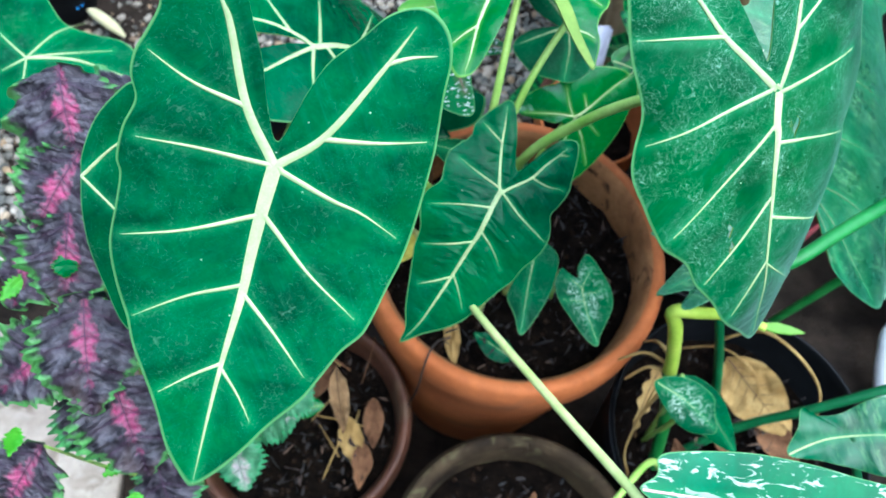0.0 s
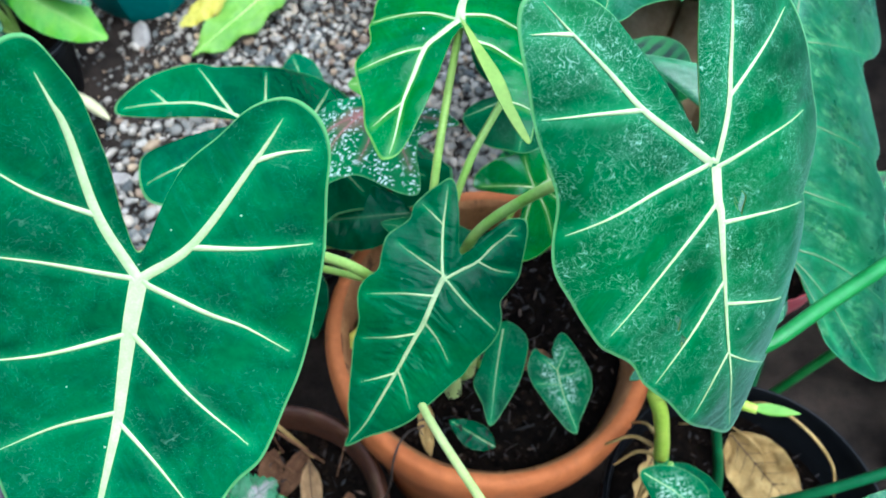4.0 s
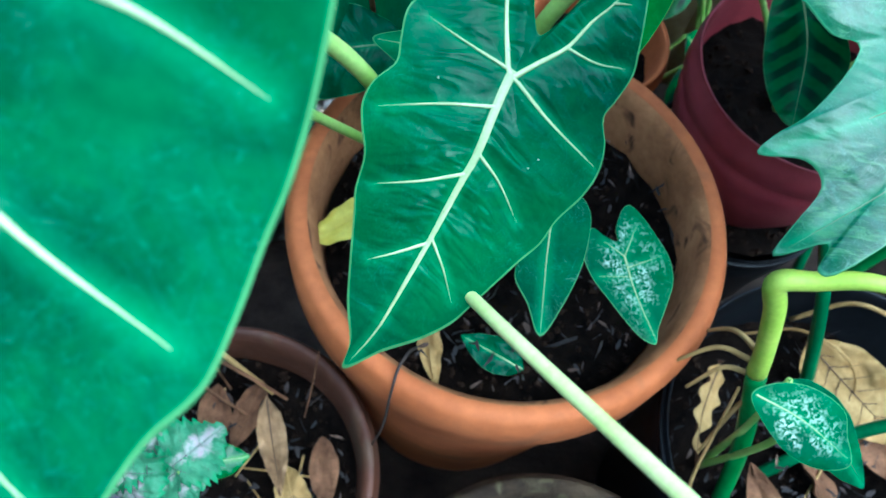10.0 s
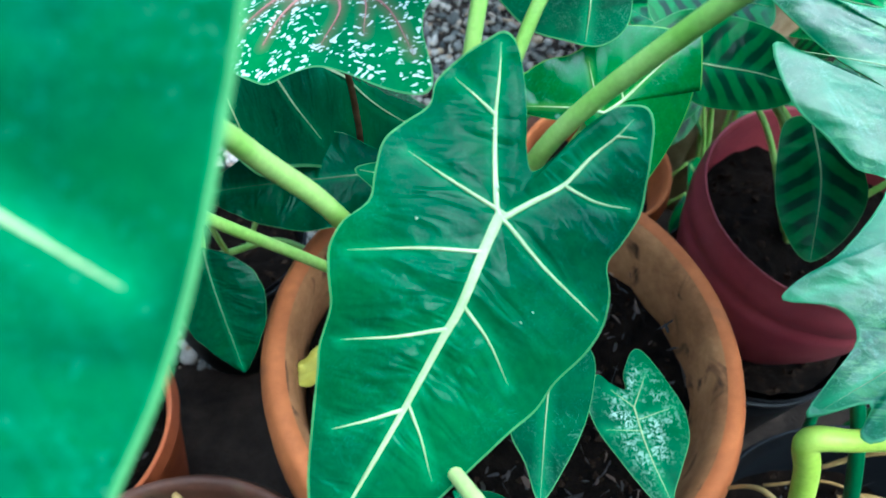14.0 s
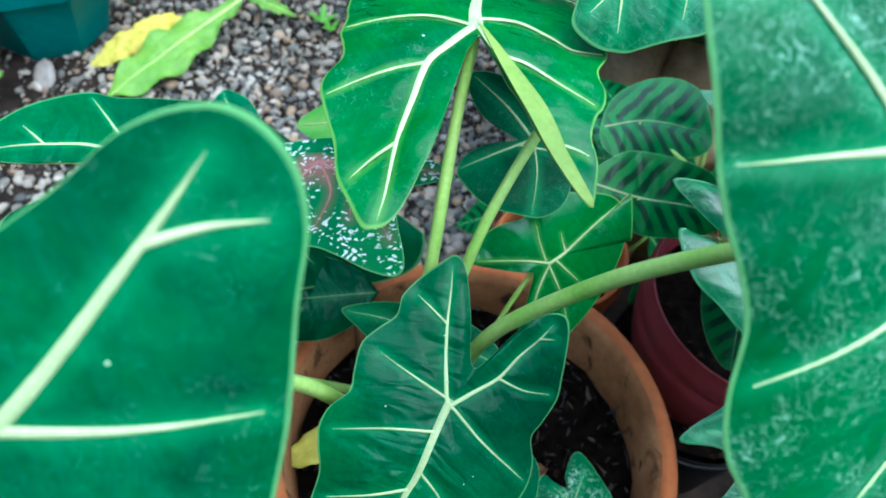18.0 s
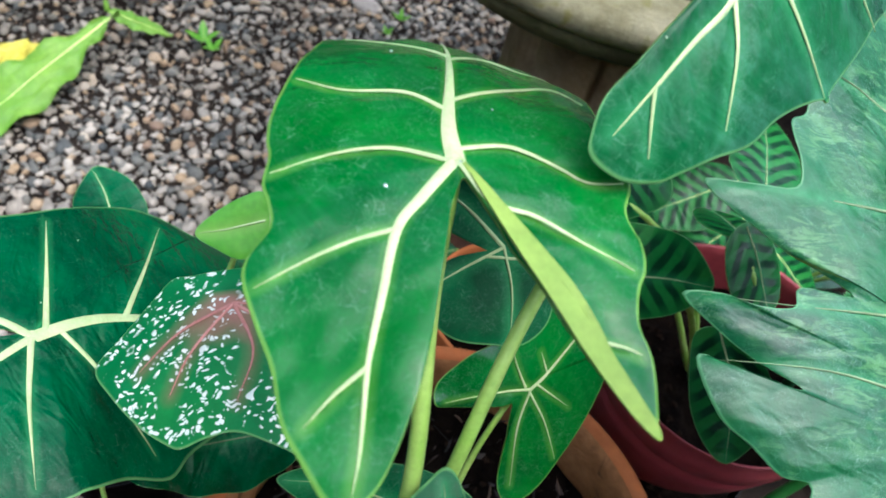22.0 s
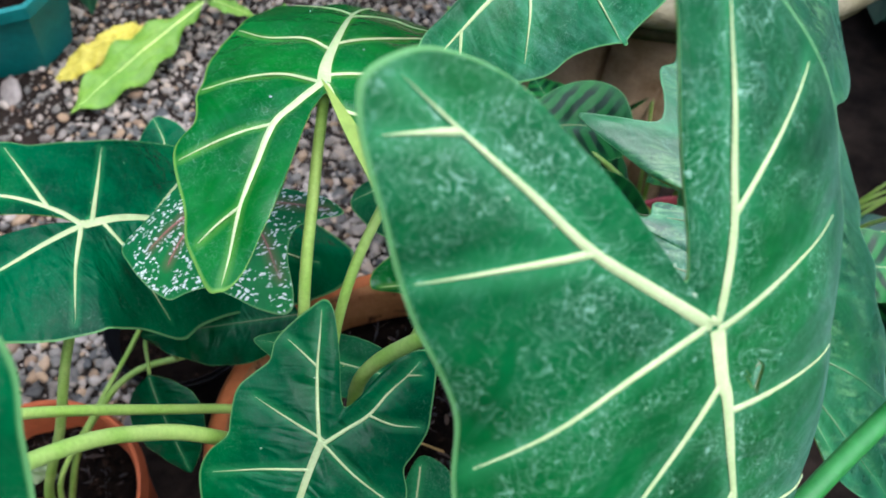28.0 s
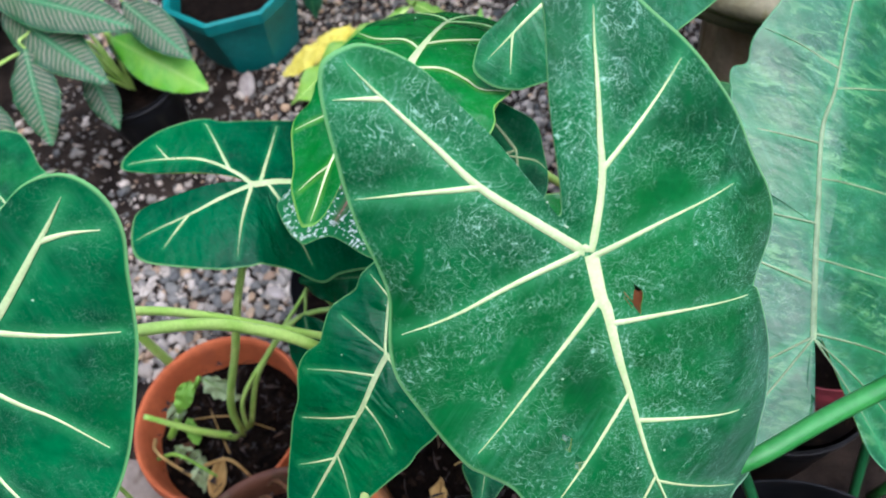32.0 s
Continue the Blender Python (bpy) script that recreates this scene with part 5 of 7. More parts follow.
def ground_height(x, y):
    bed = 0.5 - 0.5 * math.tanh((y - 0.14 + 0.25 * max(0, -x - 0.42)) / 0.05)
    return GROUND_Z + 0.04 * bed + 0.010 * noise.noise(Vector((x * 6, y * 6, 0))) + 0.004 * noise.noise(Vector((x * 25, y * 25, 2)))


def make_ground():
    bm, grid = bmesh.new(), []
    xs = [-40, -12, -5, -2.4] + [-1.5 + 0.03 * i for i in range(101)] + [2.0, 5, 12, 40]
    ys = [-40, -12, -5, -2.2] + [-1.0 + 0.03 * i for i in range(105)] + [3, 5, 12, 40]
    for y in ys:
        grid.append([bm.verts.new((x, y, ground_height(x, y))) for x in xs])
    for a, b in zip(grid, grid[1:]):
        for k in range(len(xs) - 1):
            bm.faces.new((a[k], a[k + 1], b[k + 1], b[k]))
    return tagged(part("ground", bm, M_GROUND), "damp dark earth ground under the pots and gravel", "ground", kind="structure")


def make_gravel():
    """Loose grey and buff pebbles, one mesh."""
    ico = bmesh.new()
    bmesh.ops.create_icosphere(ico, subdivisions=2, radius=1)
    base_v = np.array([v.co[:] for v in ico.verts])
    base_f = np.array([[v.index for v in f.verts] for f in ico.faces])
    ico.free()
    rng = np.random.default_rng(7)
    verts, faces, count = [], [], 0
    ico = bmesh.new()
    bmesh.ops.create_icosphere(ico, subdivisions=1, radius=1)
    grit_v = np.array([v.co[:] for v in ico.verts])
    grit_f = np.array([[v.index for v in f.verts] for f in ico.faces])
    ico.free()
    for step, bv, bf, r0, r1 in ((0.0138, base_v, base_f, 0.0050, 0.0098), (0.0100, grit_v, grit_f, 0.0018, 0.0046)):
        for y in np.arange(0.10, 1.45, step):
            for x in np.arange(-1.15, 0.62, step):
                px, py = x + rng.uniform(-0.6, 0.6) * step, y + rng.uniform(-0.6, 0.6) * step
                bare = noise.noise(Vector((px * 3.2, py * 3.2, 5)))
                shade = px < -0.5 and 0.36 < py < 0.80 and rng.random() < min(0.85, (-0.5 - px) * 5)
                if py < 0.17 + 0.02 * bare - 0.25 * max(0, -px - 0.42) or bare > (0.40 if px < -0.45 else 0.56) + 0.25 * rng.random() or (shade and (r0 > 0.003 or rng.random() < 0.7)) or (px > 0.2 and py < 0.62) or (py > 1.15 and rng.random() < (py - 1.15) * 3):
                    continue
                r = rng.uniform(r0, r1) * (1.35 if rng.random() < 0.12 else 1) * (1 - 0.28 * min(1, max(0, (py - 0.5) / 0.3)))
                q = bv * (1 + 0.20 * np.sin(bv @ rng.normal(0, 2.2, 3) + rng.uniform(0, 6)) + rng.normal(0, 0.07, len(bv)))[:, None]
                q = q * (rng.uniform(0.8, 1.45), rng.uniform(0.65, 1.1), rng.uniform(0.5, 0.8)) * r
                a = rng.uniform(0, 6.28)
                tilt = rng.normal(0, 0.35)
                q = np.stack([q[:, 0] * math.cos(a) - q[:, 1] * math.sin(a), q[:, 0] * math.sin(a) + q[:, 1] * math.cos(a), q[:, 2] + q[:, 0] * tilt * 0.5], 1)
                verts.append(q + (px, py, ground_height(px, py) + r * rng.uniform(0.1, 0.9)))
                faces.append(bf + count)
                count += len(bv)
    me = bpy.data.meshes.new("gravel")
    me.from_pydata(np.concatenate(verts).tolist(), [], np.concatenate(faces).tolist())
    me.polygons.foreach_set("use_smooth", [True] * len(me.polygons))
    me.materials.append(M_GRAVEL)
    return tagged(new("gravel", me), "loose grey and buff pebbles scattered over dark earth", "gravel", kind="stuff")


make_ground()
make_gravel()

# ---- pots ----
main_pot = pot("terracotta_pot", (0.002, 0, GROUND_Z), 0.162, 0.44, M_TERRA, "large orange terracotta pot with a thick rounded rim", rim_h=0.06, rim_t=0.022, soil_drop=0.055, seed=1, inner=M_TERRA_IN)
brown_pot = pot("clay_pot", (-0.205, -0.172, GROUND_Z), 0.12, 0.32, M_TERRA_OLD, "weathered brown clay pot with dry leaf litter", rim_h=0.03, rim_t=0.014, soil_drop=0.04, seed=2)
mossy_pot = pot("clay_pot", (0.03, -0.30, GROUND_Z), 0.13, 0.35, M_MOSSY, "old dark clay pot with a mossy rim", rim_h=0.04, rim_t=0.018, soil_drop=0.05, seed=3)
black_pot = pot("nursery_pot", (0.258, -0.155, GROUND_Z), 0.138, 0.37, M_BLACK, "black plastic nursery pot with dead leaves inside", rim_h=0.02, rim_t=0.005, soil_drop=0.075, seed=4)
pot("upturned_pot", (0.274, 0.152, GROUND_Z), 0.105, 0.255, M_BLACK, "black plastic pot serving as a stand", rim_h=0.02, rim_t=0.004, soil_drop=0.002, seed=15)
pot("plastic_pot", (0.274, 0.152, 0.235), 0.106, 0.165, M_PINK, "faded red plastic pot with a striped-leaf plant", rim_h=0.048, rim_t=0.006, soil_drop=0.045, foot=0.66, seed=5, belly=0.006)
back_pot = pot("terracotta_pot", (-0.358, 0.003, GROUND_Z), 0.107, 0.255, M_TERRA_RED, "small orange terracotta pot with bare stems in dark soil", rim_h=0.03, rim_t=0.010, soil_drop=0.05, seed=6)
pot("terracotta_pot", (0.107, 0.237, GROUND_Z), 0.074, 0.35, M_TERRA, "narrow terracotta pot behind the large one", rim_h=0.03, rim_t=0.010, soil_drop=0.04, seed=7)
pot("nursery_pot", (-0.255, 0.225, GROUND_Z), 0.088, 0.22, M_BLACK, "small black plastic nursery pot on the gravel", rim_h=0.02, rim_t=0.004, soil_drop=0.04, seed=8)

# ---- the big plant in the terracotta pot ----
HOLES_B = ((-17, 25, 3, 4), (16, 78, 1.5, 5), (13, 90, 2, 5))
crown = (-0.03, -0.04, 0.362)
alocasia = empty("alocasia_plant", crown, label="velvet elephant-ear plant with white-veined arrow-shaped leaves in a terracotta pot", category="plant")
leaf_a = blade(alocasia, LEAF_A, M_VELVET, "large dark velvety arrow-shaped leaf with white veins", seed=1, rings=34, per=6)
blade(alocasia, LEAF_A2, M_VELVET, "velvety leaf half hidden behind the largest one", seed=11, under=M_LIME)
leaf_b = blade(alocasia, LEAF_B, M_DUSTY, "large arrow-shaped leaf with dusty scratches and a small tear", seed=2, rings=34, per=6, holes=HOLES_B)
leaf_d = blade(alocasia, LEAF_D, M_YOUNG, "bright green glossy drooping leaf with folded lobes", seed=4, quilt=0.0018, rings=34, per=5, crumple=0.0012)
blade(alocasia, LEAF_DR, M_UNDER, "yellow-green folded-up margin of the glossy leaf", seed=14, quilt=0, rings=8, name="folded_margin")
leaf_f = blade(alocasia, LEAF_F, M_SMEARED, "dark arrow-shaped leaf with dusty patches", seed=5, rings=30)
blade(alocasia, LEAF_E, M_YOUNG, "small glossy green arrow-shaped leaf with pale veins", seed=6, wave=0.002, gain=1.25)
STALKS = (
    ("A", [crown, (-0.05, -0.05, 0.52), (-0.095, -0.074, 0.648), (-0.117, -0.088, 0.698), (-0.134, -0.1135, 0.750), (-0.168, -0.176, 0.834)], 0.008, 0.0055),
    ("A2", [(-0.040, 0.028, 0.366), (-0.062, 0.022, 0.425), (-0.100, -0.002, 0.495), (-0.140, -0.030, 0.571), (-0.196, -0.075, 0.680), (-0.225, -0.128, 0.748), (-0.238, -0.174, 0.780)], 0.007, 0.005),
    ("B", [(-0.02, -0.04, 0.362), (-0.034, -0.045, 0.55), (-0.030, -0.047, 0.655), (0.000, -0.062, 0.738), (0.032, -0.082, 0.800), (0.062, -0.106, 0.849)], 0.008, 0.0055),
    ("D", [(-0.04, -0.03, 0.362), (-0.060, -0.046, 0.58), (-0.056, -0.027, 0.690), (-0.050, 0.020, 0.735), (-0.045, 0.045, 0.764)], 0.007, 0.005),
    ("F", [(-0.03, -0.03, 0.362), (-0.045, -0.035, 0.60), (-0.038, -0.018, 0.685), (-0.010, 0.026, 0.733), (0.053, 0.104, 0.812)], 0.007, 0.005),
    ("E", [(-0.02, -0.03, 0.362), (-0.018, -0.005, 0.50), (0.0, 0.025, 0.555), (0.021, 0.048, 0.592)], 0.004, 0.003),
)
for which, pts, r0, r1 in STALKS:
    thin = {"D": 0.5, "F": 0.45, "A2": 0.5}.get(which, 0.53)
    stalk(alocasia, pts, r0 * thin, r1 * thin, M_STALK, label="long smooth green stalk")
for dx, dy, hh in ((0.012, 0.01, 0.10), (-0.01, 0.012, 0.13), (0.0, -0.012, 0.09)):
    stalk(alocasia, [(crown[0] + dx, crown[1] + dy, crown[2] - 0.005), (crown[0] + dx * 1.3, crown[1] + dy * 1.2, crown[2] + hh * 0.5), (crown[0] + dx * 1.6, crown[1] + dy * 1.4, crown[2] + hh)], 0.009, 0.003, M_STALK_PALE, "leaf_sheath")

leaf_c = blade(alocasia, LEAF_C, M_DARK, "glossy dark arrow-shaped leaf with a wavy margin", seed=3, rings=32, per=6, quilt=0.0028)
stalk(alocasia, [(-0.025, -0.03, 0.362), (-0.03, -0.035, 0.50), (-0.036, -0.05, 0.60), (-0.0448, -0.0800, 0.6665)], 0.0045, 0.003, M_STALK)

third = empty("alocasia_plant", (-0.345, 0.0, 0.182), label="elephant-ear plant with white-veined leaf growing from a small terracotta pot", category="plant")
leaf_g = blade(third, LEAF_G, M_DARK, "broad dark leaf with white veins over the gravel", seed=7, rings=30, gain=1.5)
stalk(third, [(-0.345, 0.0, 0.182), (-0.315, -0.004, 0.30), (-0.262, 0.004, 0.435), (-0.232, 0.028, 0.525), (-0.202, 0.077, 0.599)], 0.0045, 0.0032, M_STALK)
simple_leaf(third, (-0.079, 0.065, 0.510), (-0.119, -0.017, -0.004), (0.05, -0.45, 0.9), 0.120, 0.062, M_DARK, (-5, 0, -1.5), seed=45, rings=12, per=3, vein=0.9, vein_mat=M_BACKVEIN, wave=0.004, label="grey-green leaf hidden under the broad dark one")
blade(third, LEAF_g1, M_DARK, seed=8, rings=12)
stalk(third, [(-0.340, 0.004, 0.182), (-0.322, 0.02, 0.262), (-0.282, 0.076, 0.312), (-0.240, 0.15, 0.36), (-0.211, 0.240, 0.466)], 0.0028, 0.002, M_STALK)
stalk(third, [(-0.352, -0.004, 0.182), (-0.375, -0.02, 0.24), (-0.41, -0.03, 0.30)], 0.005, 0.003, M_STALK)
blade(third, LEAF_g2, M_LIME, seed=9, rings=10)
stalk(third, [(-0.19, 0.106, 0.36), (-0.145, 0.125, 0.50), (-0.113, 0.144, 0.596)], 0.0022, 0.0016, M_STALK)

stalk(third, [(-0.43, -0.02, 0.195), (-0.405, 0.008, 0.235), (-0.377, 0.032, 0.275)], 0.005, 0.003, M_WILTED, "withered_stalk", "withered yellow-green stub")
for k, (x, y, z, dx, dy, L) in enumerate(((-0.385, 0.025, 0.278, -0.3, -0.9, 0.045), (-0.37, 0.03, 0.28, 0.8, -0.3, 0.05), (-0.40, 0.01, 0.245, -0.6, -0.5, 0.04), (-0.395, -0.005, 0.235, 0.4, -0.8, 0.035), (-0.41, -0.035, 0.215, 0.8, -0.3, 0.045), (-0.375, -0.045, 0.21, 0.2, -0.9, 0.04))):
    simple_leaf(third, (x, y, z), (dx, dy, -0.5), (0.2, -0.6, 0.6), L, L * 0.5, M_WITHER if k % 3 else M_WILTED, (8, 4, -6), seed=170 + k, rings=10, wave=0.006, vein=0.6, vein_mat=M_WILTED, under=M_WITHER, name="withered_leaf", crumple=0.008)
for k, (p, m_, q) in enumerate((((-0.43, -0.05, 0.205), (-0.39, -0.05, 0.235), (-0.35, -0.06, 0.205)), ((-0.37, -0.05, 0.205), (-0.33, -0.045, 0.228), (-0.30, -0.06, 0.20)), ((-0.44, -0.03, 0.21), (-0.42, -0.05, 0.228), (-0.38, -0.065, 0.205)))):
    stalk(third, [p, m_, q], 0.0028, 0.0016, M_DRYPALE if k else M_WILTED, "dry_stem", sides=7)

specks(leaf_a, LEAF_A, 6, 1, M_SPECK, 0.0003, 0.0005, seed_leaf=1)
specks(leaf_b, LEAF_B, 10, 2, M_SPECK, 0.0003, 0.0005, seed_leaf=2)
specks(leaf_c, LEAF_C, 5, 3, M_SPECK, 0.0003, 0.0006, quilt=0.0028, seed_leaf=3)
specks(leaf_d, LEAF_D, 4, 4, M_DROP, 0.0004, 0.0008, "water_drop", 0.003, 4)
specks(leaf_f, LEAF_F, 6, 5, M_SPECK, 0.0003, 0.0005, seed_leaf=5)
specks(leaf_g, LEAF_G, 7, 7, M_SPECK, 0.0003, 0.0005, seed_leaf=7)

fourth = empty("alocasia_plant", (0.107, 0.237, 0.288), label="small dark elephant-ear leaf in a narrow terracotta pot", category="plant")
blade(fourth, LEAF_J, M_VELVET, seed=10, rings=18, gain=1.4, label="small dark leaf with pale veins")
stalk(fourth, [(0.107, 0.237, 0.288), (0.075, 0.19, 0.45), (0.03, 0.12, 0.58), (0.006, 0.092, 0.650)], 0.004, 0.003, M_STALK)

fifth = empty("alocasia_plant", (-0.50, 0.10, 0.0), label="elephant-ear plant with a bright white-veined leaf over purple leaves", category="plant")
blade(fifth, LEAF_N, M_VELVET, seed=12, rings=20, label="bright green leaf with thin white veins")
stalk(fifth, [(-0.50, 0.10, 0.0), (-0.515, 0.10, 0.25), (-0.50, 0.09, 0.44), (-0.474, 0.076, 0.545)], 0.007, 0.004, M_STALK)

# ---- caladiums and seedlings ----
caladium = empty("caladium_plant", (-0.088, 0.050, 0.362), label="caladium with a white-freckled pink-veined leaf on a leaning stalk", category="plant")
blade(caladium, LEAF_I, M_SPOT, seed=21, rings=22, label="green leaf with white freckles and pink veins", vein_mat=M_SALMON)
stalk(caladium, [(-0.088, 0.060, 0.362), (-0.098, 0.095, 0.45), (-0.106, 0.080, 0.56), (-0.1205, 0.0725, 0.639)], 0.0026, 0.0016, M_DRYLEAF, label="thin dark brown leaf stalk")
stalk(caladium, [(-0.335, 0.010, 0.19), (-0.305, 0.040, 0.28), (-0.268, 0.070, 0.335), (-0.2467, 0.0835, 0.3525), (-0.2294, 0.0925, 0.355), (-0.205, 0.0975, 0.359), (-0.165, 0.100, 0.376), (-0.125, 0.085, 0.375)], 0.0034, 0.0026, M_STALK, label="leaning green stalk")
simple_leaf(caladium, (-0.200, 0.045, 0.446), (0.026, -0.070, -0.046), (-0.25, -0.45, 0.85), 0.086, 0.062, M_DARK, (-3, 0, -2), seed=29, rings=14, per=3, vein=0.8, vein_mat=M_BACKVEIN, label="dark drooping leaf under the stalk")
stalk(caladium, [(-0.205, 0.0975, 0.359), (-0.212, 0.085, 0.43), (-0.200, 0.045, 0.446)], 0.0022, 0.0015, M_STALK)
seedling = empty("caladium_seedling", (0.05, -0.03, 0.362), label="small marbled caladium seedling in dark soil", category="plant")
blade(seedling, LEAF_H, M_NET, seed=22, rings=20, label="heart-shaped leaf marbled with white")
stalk(seedling, [(0.05, -0.03, 0.362), (0.045, -0.045, 0.43), (0.056, -0.069, 0.490)], 0.002, 0.0014, M_STALK)
sprout = empty("alocasia_seedling", (0.0, -0.03, 0.362), label="young pointed green leaf under the larger leaf", category="plant")
blade(sprout, LEAF_L2, M_VELVET, seed=23, rings=14, label="narrow pointed leaf")
stalk(sprout, [(0.0, -0.03, 0.362), (0.004, -0.035, 0.45), (0.005, -0.052, 0.527)], 0.003, 0.002, M_STALK_PALE)
blade(sprout, LEAF_L1, M_VELVET, seed=24, rings=14, label="dark leaf hidden under the others")
stalk(sprout, [(-0.005, -0.025, 0.362), (-0.02, -0.01, 0.47), (-0.045, 0.001, 0.566)], 0.003, 0.002, M_STALK)

marbled = empty("caladium_plant", (0.175, -0.155, 0.275), label="caladium with a pale marbled leaf and a folded green one", category="plant")
blade(marbled, LEAF_K, M_NET, seed=25, rings=16, label="pale green leaf mottled with white")
stalk(marbled, [(0.175, -0.155, 0.275), (0.165, -0.165, 0.40), (0.147, -0.169, 0.483)], 0.003, 0.002, M_STALK)
simple_leaf(marbled, (0.148, -0.143, 0.484), (0.070, -0.054, -0.040), (0.35, -0.45, 0.8), 0.105, 0.036, M_VELVET, (-6, 0, -2), seed=26, rings=12, label="long folded grey-green leaf", vein_mat=M_BACKVEIN, per=3)
stalk(marbled, [(0.18, -0.15, 0.275), (0.162, -0.15, 0.39), (0.148, -0.143, 0.4835)], 0.003, 0.002, M_STALK)

splashed = empty("caladium_plant", (-0.108, 0.030, 0.372), label="caladium with a white-splashed leaf on a long pale stalk", category="plant")
blade(splashed, LEAF_SP, M_SPLASH, seed=27, rings=20, label="large leaf splashed with white and pink", vein_mat=M_PALEPINK, gain=0.8)
stalk(splashed, [(-0.108, 0.030, 0.372), (-0.083, -0.055, 0.50), (-0.055, -0.152, 0.621), (-0.016, -0.230, 0.697), (0.019, -0.297, 0.764), (0.045, -0.345, 0.808), (0.078, -0.365, 0.815), (0.098, -0.340, 0.790), (0.088, -0.312, 0.7665)], 0.0029, 0.0024, M_STALK_PALE, label="long pale green speckled stalk")
streaked = empty("caladium_plant", (0.30, -0.20, 0.275), label="caladium with dark green leaves streaked with white", category="plant")
blade(streaked, LEAF_V, M_STREAK, seed=28, rings=18, wave=0.003, label="green leaf streaked with white")
stalk(streaked, [(0.30, -0.20, 0.275), (0.30, -0.24, 0.42), (0.26, -0.25, 0.54), (0.228, -0.215, 0.603)], 0.005, 0.003, M_STALK_DARK)

# ---- cane with yellow-green stem in the black pot ----
cane = empty("cane_plant", (0.186, -0.185, 0.275), label="plant with a thick yellow-green bent stem and pale roots", category="plant")
keep_world(part("stem", tube_bm([(0.154, -0.124, 0.435), (0.149, -0.117, 0.46), (0.138, -0.106, 0.50), (0.128, -0.100, 0.526), (0.145, -0.102, 0.534), (0.168, -0.106, 0.545), (0.196, -0.117, 0.553)],
                                (0.0068, 0.0064, 0.0066, 0.0066, 0.0056, 0.005, 0.0036), 12), M_LIMESTEM, None, "thick yellow-green bent stem"), cane)
keep_world(part("lower_stem", tube_bm([(0.186, -0.185, 0.272), (0.172, -0.155, 0.36), (0.1545, -0.1245, 0.434)], (0.0064, 0.0068), 12), M_MIDGREEN, None, "green lower joint of the stem"), cane)
for k, (p, q) in enumerate((((0.150, -0.118, 0.44), (0.108, -0.112, 0.418)), ((0.155, -0.122, 0.425), (0.120, -0.125, 0.40)), ((0.152, -0.118, 0.45), (0.135, -0.085, 0.40)), ((0.165, -0.13, 0.42), (0.14, -0.16, 0.36)))):
    mid = (Vector(p) + Vector(q)) / 2 + Vector((0, 0.006, 0.010))
    stalk(cane, [p, mid, q], 0.0022, 0.0012, M_DRYPALE, "root", sides=6)
simple_leaf(cane, (0.190, -0.115, 0.553), (0.95, -0.1, 0.05), (0, -0.4, 0.9), 0.038, 0.009, M_WILTED, seed=3, vein=0, name="leaf_tip")
stalk(cane, [(0.215, -0.165, 0.272), (0.268, -0.142, 0.33), (0.345, -0.127, 0.42), (0.60, -0.05, 0.60)], 0.0052, 0.0048, M_STALK_DARK, label="dark green leaning stalk")
stalk(cane, [(0.252, -0.125, 0.272), (0.236, -0.108, 0.345), (0.200, -0.078, 0.45), (0.17, -0.05, 0.52)], 0.0055, 0.004, M_STALK_DARK)
stalk(cane, [(0.225, -0.21, 0.272), (0.17, -0.205, 0.36), (0.135, -0.21, 0.42), (0.085, -0.26, 0.47)], 0.0045, 0.003, M_STALK, sides=8)
for pts, r in ((((0.262, -0.035, 0.300), (0.288, -0.040, 0.352), (0.318, -0.066, 0.365), (0.350, -0.095, 0.345), (0.366, -0.118, 0.305)), 0.0022), (((0.215, -0.05, 0.30), (0.250, -0.058, 0.335), (0.285, -0.085, 0.335), (0.30, -0.115, 0.30)), 0.0013), (((0.15, -0.20, 0.30), (0.135, -0.18, 0.35), (0.148, -0.13, 0.42)), 0.0016)):
    stalk(cane, list(pts), r, r * 0.7, M_DRYPALE, "root", sides=6)

# ---- lobed philodendron ----
philodendron = empty("philodendron_plant", (0.40, 0.06, 0.0), label="philodendron with a big deeply lobed mottled leaf", category="plant")
blade(philodendron, LEAF_P, M_MOTTLE, "large deeply lobed leaf mottled with pale green", seed=31, rings=26, per=4, wave=0.0035, quilt=0.002, vein_mat=M_BACKVEIN)
stalk(philodendron, [(0.40, 0.06, 0.0), (0.37, 0.13, 0.25), (0.31, 0.12, 0.48), (0.23, 0.03, 0.60), (0.20, -0.013, 0.632)], 0.006, 0.0035, M_STALK_DARK)
stalk(philodendron, [(0.42, 0.08, 0.0), (0.52, 0.12, 0.45), (0.44, 0.07, 0.66), (0.30, -0.02, 0.69), (0.195, -0.093, 0.70), (0.15, -0.126, 0.70), (0.125, -0.135, 0.685)], 0.0062, 0.0042, M_MIDGREEN, label="stout green leaning stalk")

